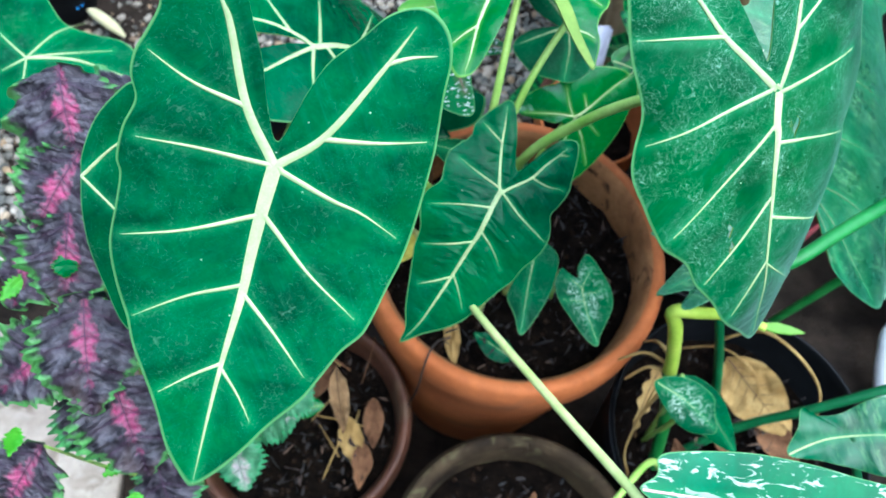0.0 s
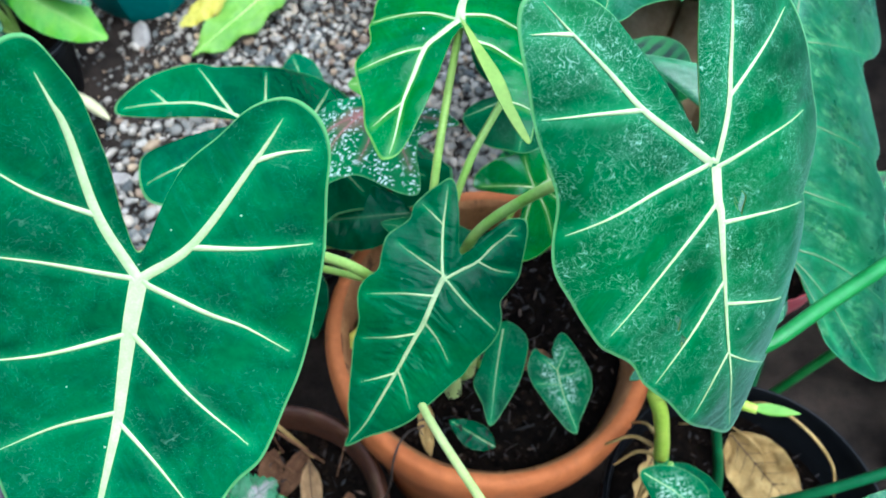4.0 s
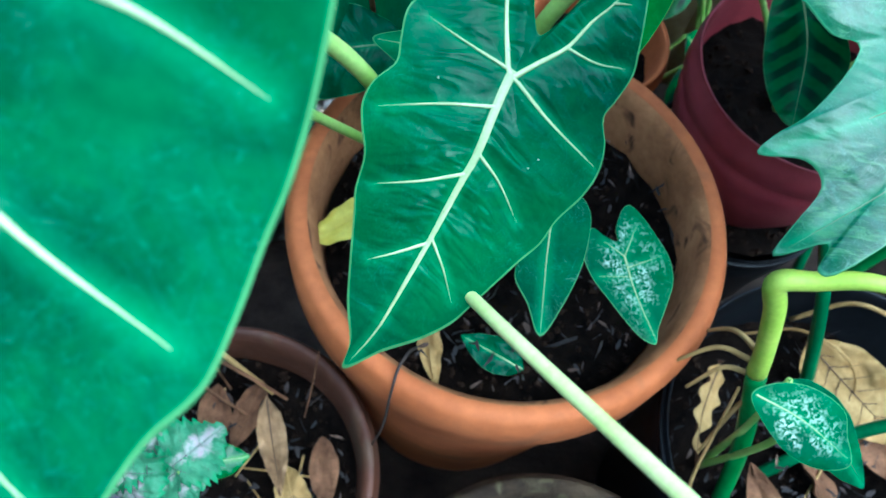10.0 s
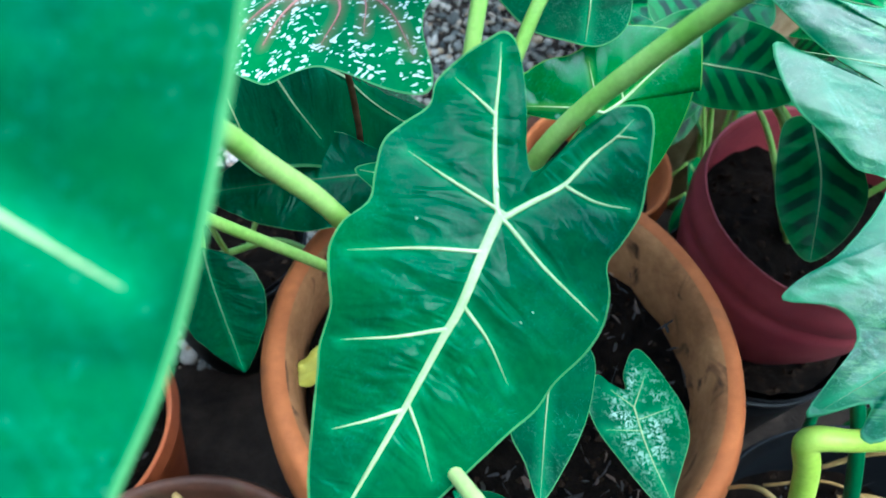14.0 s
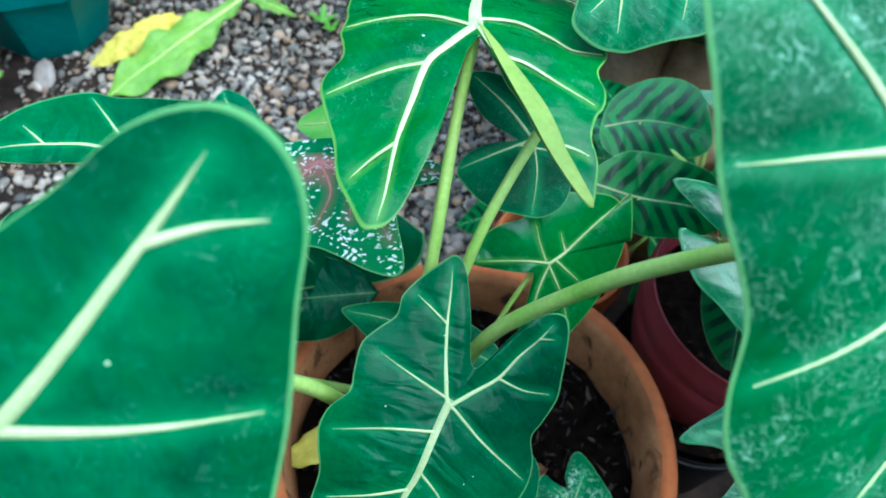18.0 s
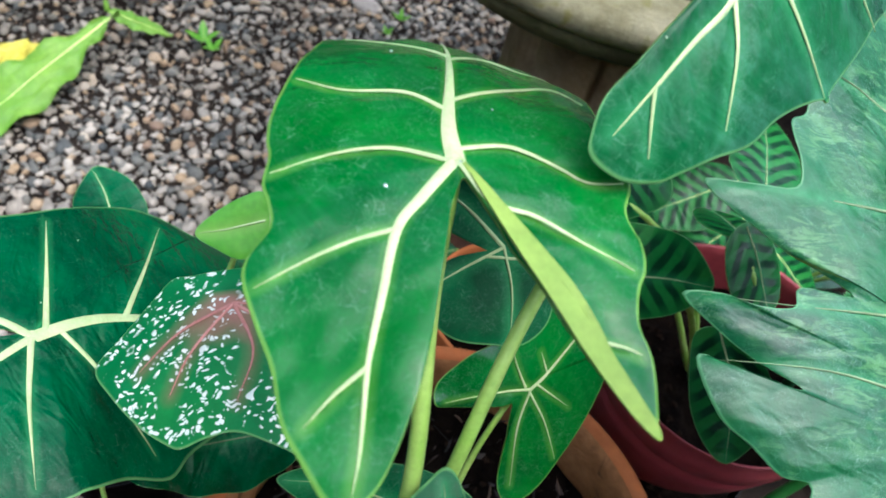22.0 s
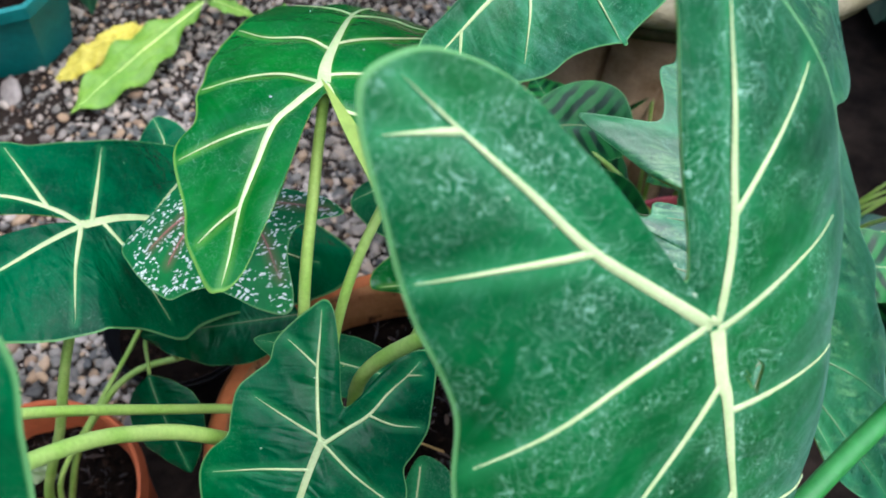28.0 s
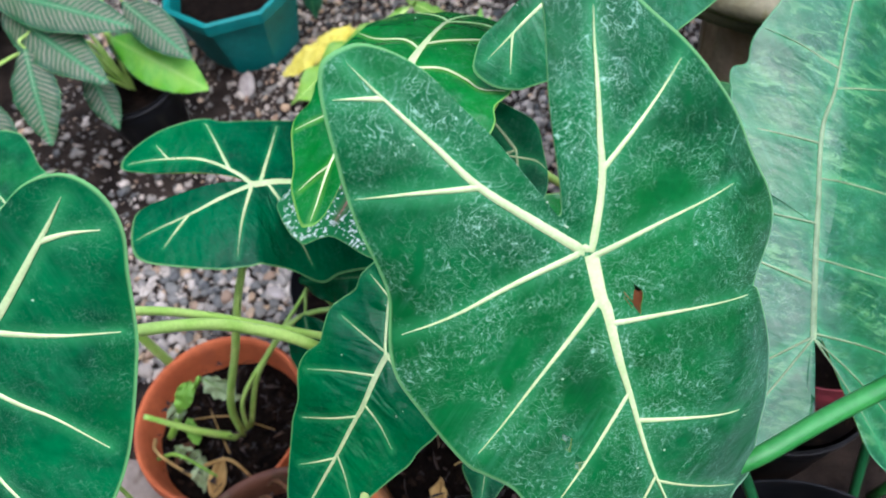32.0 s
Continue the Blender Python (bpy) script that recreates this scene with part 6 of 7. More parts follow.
# ---- banded-leaf plant in the red pot ----
banded = empty("calathea_plant", (0.262, 0.146, 0.345), label="calathea with dark and light banded leaves in a red plastic pot", category="plant")
for k, shape in enumerate((LEAF_Q1, LEAF_Q2, LEAF_Q3, LEAF_Q4)):
    shape["shift"] = 0
    blade(banded, shape, M_BANDS, seed=41 + k, rings=16, label="dark green leaf banded with lighter green")
    a = Vector(shape["at"])
    stalk(banded, [(0.262 + 0.01 * k, 0.146, 0.34), (Vector((0.262, 0.146, 0.35)) + a) / 2 + Vector((0, 0, 0.05)), a - Vector((0, 0, 0.001))], 0.003, 0.002, M_STALK)
for k, (at, along, L) in enumerate((((0.20, 0.22, 0.46), (-0.7, 0.5, 0.1), 0.12), ((0.30, 0.24, 0.47), (0.3, 0.8, 0.1), 0.13), ((0.33, 0.13, 0.48), (0.8, -0.1, 0.1), 0.12), ((0.17, 0.27, 0.44), (-0.3, 0.9, 0.0), 0.13), ((0.25, 0.19, 0.50), (0.1, 0.5, -0.3), 0.10))):
    simple_leaf(banded, at, along, (-0.1, -0.45, 0.85), L, L * 0.52, M_BANDS, (-1.5, 0, -1.2), seed=50 + k, vein=1.1)
    stalk(banded, [(0.262, 0.146, 0.34), (Vector((0.262, 0.146, 0.36)) + Vector(at)) / 2 + Vector((0, 0, 0.03)), at], 0.003, 0.002, M_STALK)

# ---- purple coleus ----
coleus = empty("coleus_plant", (-0.33, -0.21, 0.0), label="coleus with dark purple frilled leaves and pink hearts", category="plant")
rc = random.Random(4)
# heart of the leaf (x, y, z), length, heading in degrees, look: 0 dark, 1 pink heart, 2 pale
COLEUS = ((-0.318, -0.112, 0.735, 0.095, 290, 1), (-0.318, -0.150, 0.728, 0.068, 255, 1), (-0.305, -0.190, 0.715, 0.072, 265, 1), (-0.343, -0.185, 0.690, 0.070, 250, 1),
          (-0.289, -0.235, 0.688, 0.085, 275, 1), (-0.340, -0.238, 0.655, 0.075, 230, 1), (-0.264, -0.270, 0.652, 0.085, 285, 1), (-0.350, -0.300, 0.590, 0.070, 240, 1),
          (-0.305, -0.066, 0.722, 0.080, 60, 0), (-0.330, -0.155, 0.690, 0.075, 180, 0), (-0.345, -0.120, 0.700, 0.085, 200, 0), (-0.300, -0.215, 0.665, 0.070, 210, 0),
          (-0.255, -0.252, 0.620, 0.070, 330, 0), (-0.290, -0.262, 0.628, 0.075, 300, 0), (-0.318, -0.225, 0.640, 0.075, 240, 0), (-0.335, -0.085, 0.670, 0.085, 120, 0),
          (-0.272, -0.190, 0.640, 0.070, 20, 0), (-0.280, -0.130, 0.640, 0.080, 20, 0), (-0.248, -0.300, 0.600, 0.060, 300, 0),
          (-0.200, -0.172, 0.405, 0.056, 36, 2), (-0.210, -0.198, 0.410, 0.056, 28, 2), (-0.228, -0.206, 0.415, 0.060, 220, 2), (-0.245, -0.225, 0.430, 0.055, 270, 0), (-0.232, -0.252, 0.450, 0.055, 290, 2), (-0.250, -0.190, 0.400, 0.055, 140, 0), (-0.222, -0.172, 0.405, 0.055, 20, 2), (-0.232, -0.200, 0.425, 0.060, 300, 2), (-0.243, -0.186, 0.43, 0.05, 200, 2))
for k, (x, y, z, L, head, heart) in enumerate(COLEUS):
    a = radians(head + rc.uniform(-12, 12))
    along = Vector((math.cos(a), math.sin(a), rc.uniform(-0.45, -0.1))).normalized()
    up = Vector((rc.uniform(-0.25, 0.3), rc.uniform(-0.45, -0.05), 0.9))
    at = Vector((x, y, z)) - along * L * 0.45
    L *= 0.84
    simple_leaf(coleus, at, along, up, L, L * 0.98, (M_COLEUS, M_COLEUS_PINK, M_COLEUS_PALE)[heart], (-3.0, 0, -4.5), seed=60 + k, rings=22, wave=0.010 if heart != 2 else 0.003, vein=0.5 if heart != 2 else 0.3, vein_mat=M_COLEUSVEIN, tooth=0.0026, teeth=26 if heart != 2 else 20, sides=3,
                under=M_COLEUSVEIN, label="dark purple ruffled leaf with a green frilled margin" if heart != 2 else "grey-green ruffled leaf with a pale pink heart", per=3, crumple=0.007)
    stalk(coleus, [(-0.33 + 0.01 * (k % 5 - 2), -0.21 + 0.01 * (k % 3 - 1), 0.0), ((x - 0.33) / 2, (y - 0.21) / 2, z * 0.6), tuple(at - Vector((0, 0, 0.003)))], 0.003, 0.001, M_STALK, "stem", sides=7)
for k in range(20):
    cx, cy, cz = COLEUS[k % 13][:3]
    a = rc.uniform(0, 6.28)
    at = (cx + 0.030 * math.cos(a), cy + 0.034 * math.sin(a), cz - rc.uniform(0.004, 0.02))
    simple_leaf(coleus, at, (math.cos(a), math.sin(a), 0.15), (rc.uniform(-0.4, 0.4), -0.3, 0.95), rc.uniform(0.012, 0.02), rc.uniform(0.010, 0.015), M_YOUNG if k % 3 else M_LIME, (-4, 0, -4), seed=130 + k, rings=6, vein=0, tooth=0.0012, teeth=14, name="young_leaf", wave=0.003, crumple=0.002)

simple_leaf(coleus, (-0.213, -0.171, 0.335), (0.034, 0.006, -0.004), (0.1, -0.3, 0.95), 0.036, 0.024, M_YOUNG, (-6, 0, -5), seed=155, rings=8, vein=0.5, name="young_leaf", wave=0.002)
stalk(coleus, [(-0.26, -0.19, 0.26), (-0.235, -0.178, 0.31), (-0.213, -0.171, 0.334)], 0.0015, 0.0008, M_STALK, "stem", sides=6)

# ---- leaf litter ----
rl = random.Random(11)
LITTER = ((brown_pot, -0.215, -0.130, 0.285, 0.060, M_DRYLEAF), (brown_pot, -0.128, -0.170, 0.288, 0.060, M_DRYLEAF), (brown_pot, -0.150, -0.190, 0.286, 0.055, M_DRYPALE), (brown_pot, -0.19, -0.125, 0.286, 0.06, M_DRYLEAF),
          (brown_pot, -0.135, -0.215, 0.286, 0.05, M_DRYLEAF), (black_pot, 0.26, -0.165, 0.292, 0.07, M_DRYLEAF),
          (black_pot, 0.215, -0.19, 0.292, 0.07, M_DRYLEAF), (black_pot, 0.32, -0.15, 0.30, 0.07, M_DRYLEAF), (main_pot, -0.112, -0.006, 0.392, 0.065, M_YELLEAF), (main_pot, -0.055, -0.095, 0.378, 0.05, M_DRYPALE),
          (main_pot, 0.045, -0.02, 0.378, 0.045, M_DRYLEAF), (main_pot, -0.01, -0.098, 0.380, 0.05, M_DARK), (back_pot, -0.40, -0.03, 0.20, 0.05, M_DRYLEAF), (back_pot, -0.35, -0.06, 0.20, 0.05, M_DRYPALE), (mossy_pot, 0.05, -0.25, 0.288, 0.05, M_DRYLEAF))
for k, (p, x, y, z, L, m) in enumerate(LITTER):
    a = rl.uniform(0, 6.28) if p is not brown_pot else rl.uniform(-1.9, -1.1)
    thing = empty("fallen_leaf", (x, y, z), label="green fallen leaf on dark soil" if m is M_DARK else "yellowed fallen leaf on dark soil" if m is M_YELLEAF else "crumpled dry brown leaf lying on potting soil", category="leaf", group="fallen leaves in the pots")
    simple_leaf(thing, (x - math.cos(a) * L / 2, y - math.sin(a) * L / 2, z), (math.cos(a), math.sin(a), 0.05), (rl.uniform(-0.5, 0.5), rl.uniform(-0.5, 0.3), 0.9), L, L * rl.uniform(0.35, 0.5), m, (rl.uniform(10, 24), rl.uniform(-10, 10), rl.uniform(-6, 6)), seed=200 + k, rings=12, wave=0.0015,
                vein=0.9, vein_mat=m if m is not M_DARK else M_VEIN, under=m, name="blade", crumple=0.006)
# the two large dead leaves in the black pot
for (p0, p1, wide, up, bend, ribs) in (((0.262, -0.062, 0.318), (0.322, -0.150, 0.322), 0.062, (-0.35, -0.5, 0.8), (5, 2, -2), 6), ((0.186, -0.080, 0.318), (0.140, -0.155, 0.306), 0.020, (0.5, -0.3, 0.8), (18, 0, 3.0), 0),
                                       ((-0.176, -0.112, 0.292), (-0.159, -0.190, 0.294), 0.022, (0.2, -0.3, 0.9), (48, 0, 4.0), 0)):
    d = Vector(p1) - Vector(p0)
    thing = empty("fallen_leaf", p0, label="large curled tan dead leaf with dark veins in the black pot" if p0[0] > 0 else "long curled tan dead leaf on the soil of the brown pot", category="leaf", group="fallen leaves in the pots")
    simple_leaf(thing, p0, d, up, d.length, wide, M_DRYPALE if p0[0] > 0 else M_DRYTAN, bend, seed=int(wide * 1000), rings=16, wave=0.004, vein=1.3, vein_mat=M_DRYVEIN, under=M_DRYLEAF, sides=ribs, name="blade", per=3, crumple=0.005)
for k in range(22):
    p, (cx, cy, cz, cr) = rl.choice((("b", (-0.205, -0.172, 0.268, 0.09)), ("k", (0.258, -0.155, 0.283, 0.11)), ("m", (0.0, 0.0, 0.370, 0.11)), ("s", (0.03, -0.30, 0.285, 0.09)), ("t", (-0.358, 0.003, 0.190, 0.08))))
    a, rr, b = rl.uniform(0, 6.28), cr * rl.uniform(0.1, 0.7), rl.uniform(0, 6.28)
    c = Vector((cx + rr * math.cos(a), cy + rr * math.sin(a), cz + 0.004))
    d = Vector((math.cos(b), math.sin(b), 0.05)) * rl.uniform(0.015, 0.035)
    tagged(part("twig", tube_bm([c - d, c + Vector((0, 0, 0.004)), c + d], (0.0012, 0.0007), 5, 4), M_DRYPALE), "thin dry twig on the potting soil", "twig", "twigs in the pots")

tagged(part("twig", tube_bm([(-0.224, -0.072, 0.302), (-0.198, -0.090, 0.300), (-0.171, -0.108, 0.290)], (0.0028, 0.0020), 6, 6), M_DRYPALE), "short pale dry stick leaning in the brown pot", "twig", "twigs in the pots")
tagged(part("wire", tube_bm([(-0.064, -0.100, 0.392), (-0.070, -0.110, 0.412), (-0.077, -0.124, 0.4225), (-0.0815, -0.139, 0.414), (-0.085, -0.1465, 0.36), (-0.092, -0.150, 0.31)], (0.0010, 0.0010), 6, 8), M_TWIG), "thin dark wire hanging over the terracotta rim", "wire")
for pts, r in ((((-0.250, -0.080, 0.29), (-0.232, -0.080, 0.312), (-0.196, -0.096, 0.308), (-0.160, -0.112, 0.288)), 0.0022), (((-0.262, -0.100, 0.288), (-0.239, -0.096, 0.31), (-0.217, -0.111, 0.305), (-0.19, -0.125, 0.288)), 0.002),
               (((-0.245, -0.07, 0.285), (-0.222, -0.086, 0.318), (-0.205, -0.104, 0.286)), 0.0014), (((-0.135, -0.085, 0.33), (-0.140, -0.105, 0.305), (-0.146, -0.125, 0.284)), 0.0009)):
    tagged(part("twig", tube_bm(pts, (r, r * 0.6), 6, 6), M_DRYLEAF), "dry brown root end on the weathered clay pot", "twig", "twigs in the pots")

def soil_debris(at, radius, count, seed, label):
    """Bark bits, leaf scraps and fibre strewn over potting soil, one mesh."""
    rng = np.random.default_rng(seed)
    verts, faces = [], []
    tmpl = np.array([(-1, -0.3, 0), (-0.2, -0.5, 0.12), (0.9, -0.2, 0.02), (1.1, 0.15, 0.1), (0.1, 0.5, 0.2), (-0.8, 0.35, 0.05), (0, 0, 0.28)])
    for k in range(count):
        a, rr, b = rng.uniform(0, 6.28), radius * rng.uniform(0.05, 1) ** 0.6, rng.uniform(0, 6.28)
        long_, wide = (rng.uniform(0.002, 0.005), rng.uniform(0.35, 0.9)) if k % 5 else (rng.uniform(0.006, 0.012), rng.uniform(0.08, 0.14))
        q = (tmpl * (1, wide, 0.5) + rng.normal(0, 0.09, tmpl.shape)) * long_
        m = np.array(Matrix.Rotation(b, 3, "Z") @ Matrix.Rotation(rng.normal(0, 0.35), 3, "X") @ Matrix.Rotation(rng.normal(0, 0.3), 3, "Y"))
        verts += (q @ m.T + (at[0] + rr * math.cos(a), at[1] + rr * math.sin(a), at[2] + rng.uniform(0.001, 0.005))).tolist()
        faces += [tuple(i + 7 * k for i in f) for f in ((0, 1, 6), (1, 2, 6), (2, 3, 6), (3, 4, 6), (4, 5, 6), (5, 0, 6))]
    me = bpy.data.meshes.new("soil_debris")
    me.from_pydata(verts, [], faces)
    me.materials.append(M_DEBRIS)
    return tagged(new("soil_debris", me), label, "soil debris", kind="stuff")


soil_debris((0.002, 0.0, 0.386), 0.128, 420, 31, "brown bark bits and leaf scraps on the soil of the terracotta pot")
soil_debris((-0.205, -0.172, 0.283), 0.095, 260, 32, "dry leaf scraps on the soil of the brown clay pot")
soil_debris((0.258, -0.155, 0.298), 0.115, 260, 33, "dry leaf scraps on the soil of the black nursery pot")
soil_debris((0.03, -0.30, 0.303), 0.10, 160, 34, "bark bits on the soil of the mossy pot")
soil_debris((-0.358, 0.003, 0.208), 0.085, 180, 35, "bark bits on the soil of the small terracotta pot")

# ---- things behind the gravel ----
def teal_pot():
    at = (-0.685, 0.885, GROUND_Z)
    ob = empty("plastic_pot", at, label="eight-sided teal plastic pot with dark soil", category="plant pot")
    prof = [(1.12 * r, 1.12 * z) for r, z in [(0.085, 0.0), (0.088, 0.006), (0.118, 0.125), (0.126, 0.128), (0.127, 0.148), (0.120, 0.150), (0.115, 0.146), (0.108, 0.09), (0.01, 0.09)]]
    part("pot_wall", lathe_bm(prof, 8), M_TEAL, ob, smooth=False)
    bm = bmesh.new()
    bmesh.ops.create_cone(bm, cap_ends=True, segments=8, radius1=0.119, radius2=0.121, depth=0.012, matrix=Matrix.Translation((0, 0, 0.118)))
    part("soil", bm, M_SOIL, ob, smooth=False)


teal_pot()

def placed(plant, p0, p1, width, up, mat, bend=(-1.5, 0, -0.6), seed=0, vein=1.2, vein_mat=None, wave=0.0, crumple=0.0, fat=0.42, label="", under=None, rings=10, sides=0, name="leaf", root=None, tooth=0.0, teeth=0):
    """A leaf from its stalk at p0 to its tip at p1; root: where its stalk leaves the soil."""
    p0, d = Vector(p0), Vector(p1) - Vector(p0)
    simple_leaf(plant, p0, d, up, d.length, width, mat, bend, seed=seed, vein=vein, vein_mat=vein_mat or M_STALK_PALE, wave=wave, crumple=crumple, fat=fat, label=label, under=under, rings=rings, sides=sides, name=name, per=3, tooth=tooth, teeth=teeth)
    if root:
        r = Vector(root)
        stalk(plant, [r, (r + p0) / 2 + Vector((0, 0, 0.06)) - d * 0.2, p0 - d * 0.08 + Vector((0, 0, 0.006)), p0], 0.0035, 0.002, M_STALK, sides=7)


fern = empty("fern_plant", (-0.34, 1.08, GROUND_Z), label="bird's-nest fern with a long wilted yellow-green frond on gravel", category="plant")
placed(fern, (-0.338, 0.938, 0.045), (-0.545, 0.694, 0.026), 0.086, (0.1, -0.15, 1), M_WILTED, (-2, 0, -0.3), 300, 2.6, M_STALK_PALE, 0.010, 0.005, 0.6, "long wilted yellow-green frond", M_WILTED, 16)
placed(fern, (-0.357, 0.951, 0.035), (-0.258, 0.930, 0.014), 0.030, (0, -0.2, 1), M_WILTED, (-2, 0, -1), 301, 1.2, M_STALK_PALE, 0.003, 0.003, 0.4, "", M_WILTED)
stalk(fern, [(-0.34, 1.08, -0.02), (-0.35, 1.06, 0.18), (-0.362, 1.01, 0.19), (-0.363, 0.987, 0.09), (-0.357, 0.951, 0.035)], 0.005, 0.004, M_WILTED)
yellow = empty("fallen_leaf", (-0.51, 0.84, 0.0), label="bright yellow crinkled leaf lying on gravel", category="leaf")
for k, (p0, p1, w) in enumerate((((-0.45, 0.895, 0.012), (-0.545, 0.835, 0.022), 0.05), ((-0.50, 0.86, 0.016), (-0.59, 0.775, 0.010), 0.045), ((-0.47, 0.90, 0.02), (-0.52, 0.80, 0.014), 0.04))):
    placed(yellow, p0, p1, w, (0.1, -0.25, 0.95), M_YELLEAF, (-4, 0, -2), 310 + k, 1.0, M_YELLEAF, 0.002, 0.010, 0.5, "", M_YELLEAF, name="blade")

# tiny weeds between the pebbles, scraps of a yellow leaf by the pedestal
for k, (x, y, L, m) in enumerate(((-0.212, 0.926, 0.040, M_LIME), (-0.196, 0.905, 0.030, M_LIME), (0.123, 0.997, 0.026, M_LIME), (0.095, 0.960, 0.020, M_LIME))):
    weed = empty("weed_seedling", (x, y, ground_height(x, y)), label="tiny bright green weed sprouting between pebbles", category="weed", group="weeds in the gravel")
    for j in range(4):
        a = 1.57 * j + 0.7 * k
        placed(weed, (x, y, 0.004), (x + 0.6 * L * math.cos(a), y + 0.6 * L * math.sin(a), 0.004 + L * 0.6), L * 0.34, (-math.cos(a), -math.sin(a), 0.9), m, (-4, 0, -4), 400 + 4 * k + j, 0.5, M_LIMEVEIN, rings=6)
for k, (x, y, a) in enumerate(((0.305, 0.915, 0.4), (0.335, 0.900, 2.0))):
    scrap_leaf = empty("fallen_leaf", (x, y, 0.0), label="torn yellow leaf lying on gravel beside the pedestal", category="leaf")
    placed(scrap_leaf, (x, y, 0.010), (x + 0.05 * math.cos(a), y + 0.05 * math.sin(a), 0.016), 0.026, (0.1, -0.3, 0.9), M_YELLEAF, (-4, 0, -2), 420 + k, 0.8, M_YELLEAF, 0.002, 0.004, under=M_YELLEAF, name="blade")

rb = random.Random(21)


def strap_plant(at, leaves, spread, L, mat, label, lean=(0, -0.3), kind="plant", width=0.24, height=0.30):
    ob = empty("foliage_plant", at, label=label, category=kind)
    for k in range(leaves):
        a = rb.uniform(0, 6.28)
        foot = Vector(at) + Vector((math.cos(a), math.sin(a), 0)) * spread * 0.25
        head = Vector(at) + Vector((math.cos(a) * spread, math.sin(a) * spread, rb.uniform(0.6, 1.0) * height))
        al = Vector((math.cos(a) + lean[0], math.sin(a) + lean[1], rb.uniform(-0.9, -0.2))).normalized()
        stalk(ob, [foot, (foot + head) / 2 + Vector((0, 0, 0.05)), head], 0.004, 0.002, M_STALK, sides=6)
        simple_leaf(ob, head, al, Vector((al.x * 0.5, al.y * 0.5 - 0.3, 0.9)), L * rb.uniform(0.8, 1.15), L * width * rb.uniform(0.85, 1.15), mat, (-1.5, 0, -1.2), seed=rb.randrange(9999), rings=7, vein=1.2, vein_mat=M_STALK_PALE)
    return ob


strap_plant((-0.50, 1.13, GROUND_Z), 8, 0.09, 0.18, M_BACK, "dark green leafy plant behind the teal pot", height=0.24, width=0.35)
strap_plant((0.56, 0.42, GROUND_Z), 12, 0.12, 0.16, M_BANDS, "dark banded leafy plant beside the stone bowl", lean=(-0.4, -0.3), height=0.36, width=0.5)
strap_plant((0.78, 0.30, GROUND_Z), 10, 0.12, 0.15, M_BACK, "dark green leafy plant in the shade", lean=(-0.3, -0.3), height=0.24, width=0.42)
strap_plant((0.34, 0.36, GROUND_Z), 12, 0.10, 0.14, M_BANDS, "dark banded leafy plant behind the red pot", lean=(-0.3, -0.3), height=0.36, width=0.5)
strap_plant((0.17, 0.33, GROUND_Z), 8, 0.08, 0.12, M_BANDS, "dark banded leafy plant in shade behind the pots", lean=(-0.2, -0.3), height=0.30, width=0.5)

# drooping long leaves behind the gravel
droop = empty("foliage_plant", (-0.15, 1.12, GROUND_Z), label="plant with long drooping blue-green leaves behind the gravel", category="plant")
for k, (p0, p1, w) in enumerate((((-0.312, 0.925, 0.30), (-0.259, 0.905, 0.055), 0.066), ((-0.190, 0.900, 0.29), (-0.069, 0.968, 0.075), 0.050), ((-0.185, 0.955, 0.21), (-0.148, 0.975, 0.055), 0.042), ((-0.060, 0.974, 0.21), (0.021, 1.015, 0.075), 0.046),
                                 ((-0.13, 0.97, 0.27), (-0.10, 0.99, 0.05), 0.044), ((-0.10, 0.99, 0.30), (-0.02, 1.04, 0.09), 0.046), ((-0.24, 1.00, 0.27), (-0.205, 0.985, 0.05), 0.05), ((-0.515, 0.925, 0.22), (-0.548, 0.865, 0.04), 0.060), ((-0.46, 1.00, 0.25), (-0.47, 0.96, 0.06), 0.055))):
    placed(droop, p0, p1, w, (0.1 * (k % 3 - 1), -0.75, 0.6), M_BACK, (-1.5, 0, -1.2), 330 + k, 1.4, M_BACKVEIN, 0.002, 0.0, 0.45, "long pointed drooping leaf", root=(-0.15 - 0.3 * (p0[0] < -0.4), 1.12, GROUND_Z))
pot("plastic_pot", (0.030, 1.232, GROUND_Z), 0.074, 0.14, M_PINK_PALE, "pale pink plastic pot standing on gravel", rim_h=0.045, rim_t=0.006, soil_drop=0.03, foot=0.78, seed=21)

# feathered calathea in a black pot
pot("nursery_pot", (-0.790, 0.615, GROUND_Z), 0.078, 0.15, M_BLACK, "small black plastic pot in the shade of leaves", rim_h=0.02, rim_t=0.004, soil_drop=0.03, seed=22)
feather = empty("calathea_plant", (-0.80, 0.625, 0.10), label="calathea with pale feathered leaves in a black plastic pot", category="plant")
for k, (p0, p1, w) in enumerate((((-0.932, 0.600, 0.345), (-0.695, 0.574, 0.33), 0.085), ((-0.925, 0.600, 0.31), (-0.736, 0.507, 0.27), 0.088), ((-0.870, 0.540, 0.28), (-0.820, 0.414, 0.20), 0.072), ((-0.775, 0.690, 0.25), (-0.649, 0.622, 0.20), 0.070),
                                 ((-0.83, 0.70, 0.20), (-0.75, 0.62, 0.16), 0.06), ((-0.96, 0.48, 0.23), (-0.90, 0.37, 0.15), 0.075), ((-0.83, 0.59, 0.19), (-0.77, 0.51, 0.13), 0.055), ((-0.99, 0.66, 0.33), (-0.88, 0.70, 0.33), 0.075))):
    placed(feather, p0, p1, w, (0.25, -0.4, 0.85), M_FEATHER, (-2.0, 0, -1.0), 350 + k, 1.5, M_BACKVEIN, 0.002, 0.0, 0.45, "leaf feathered with pale stripes along its midrib", root=(-0.80, 0.625, 0.10))
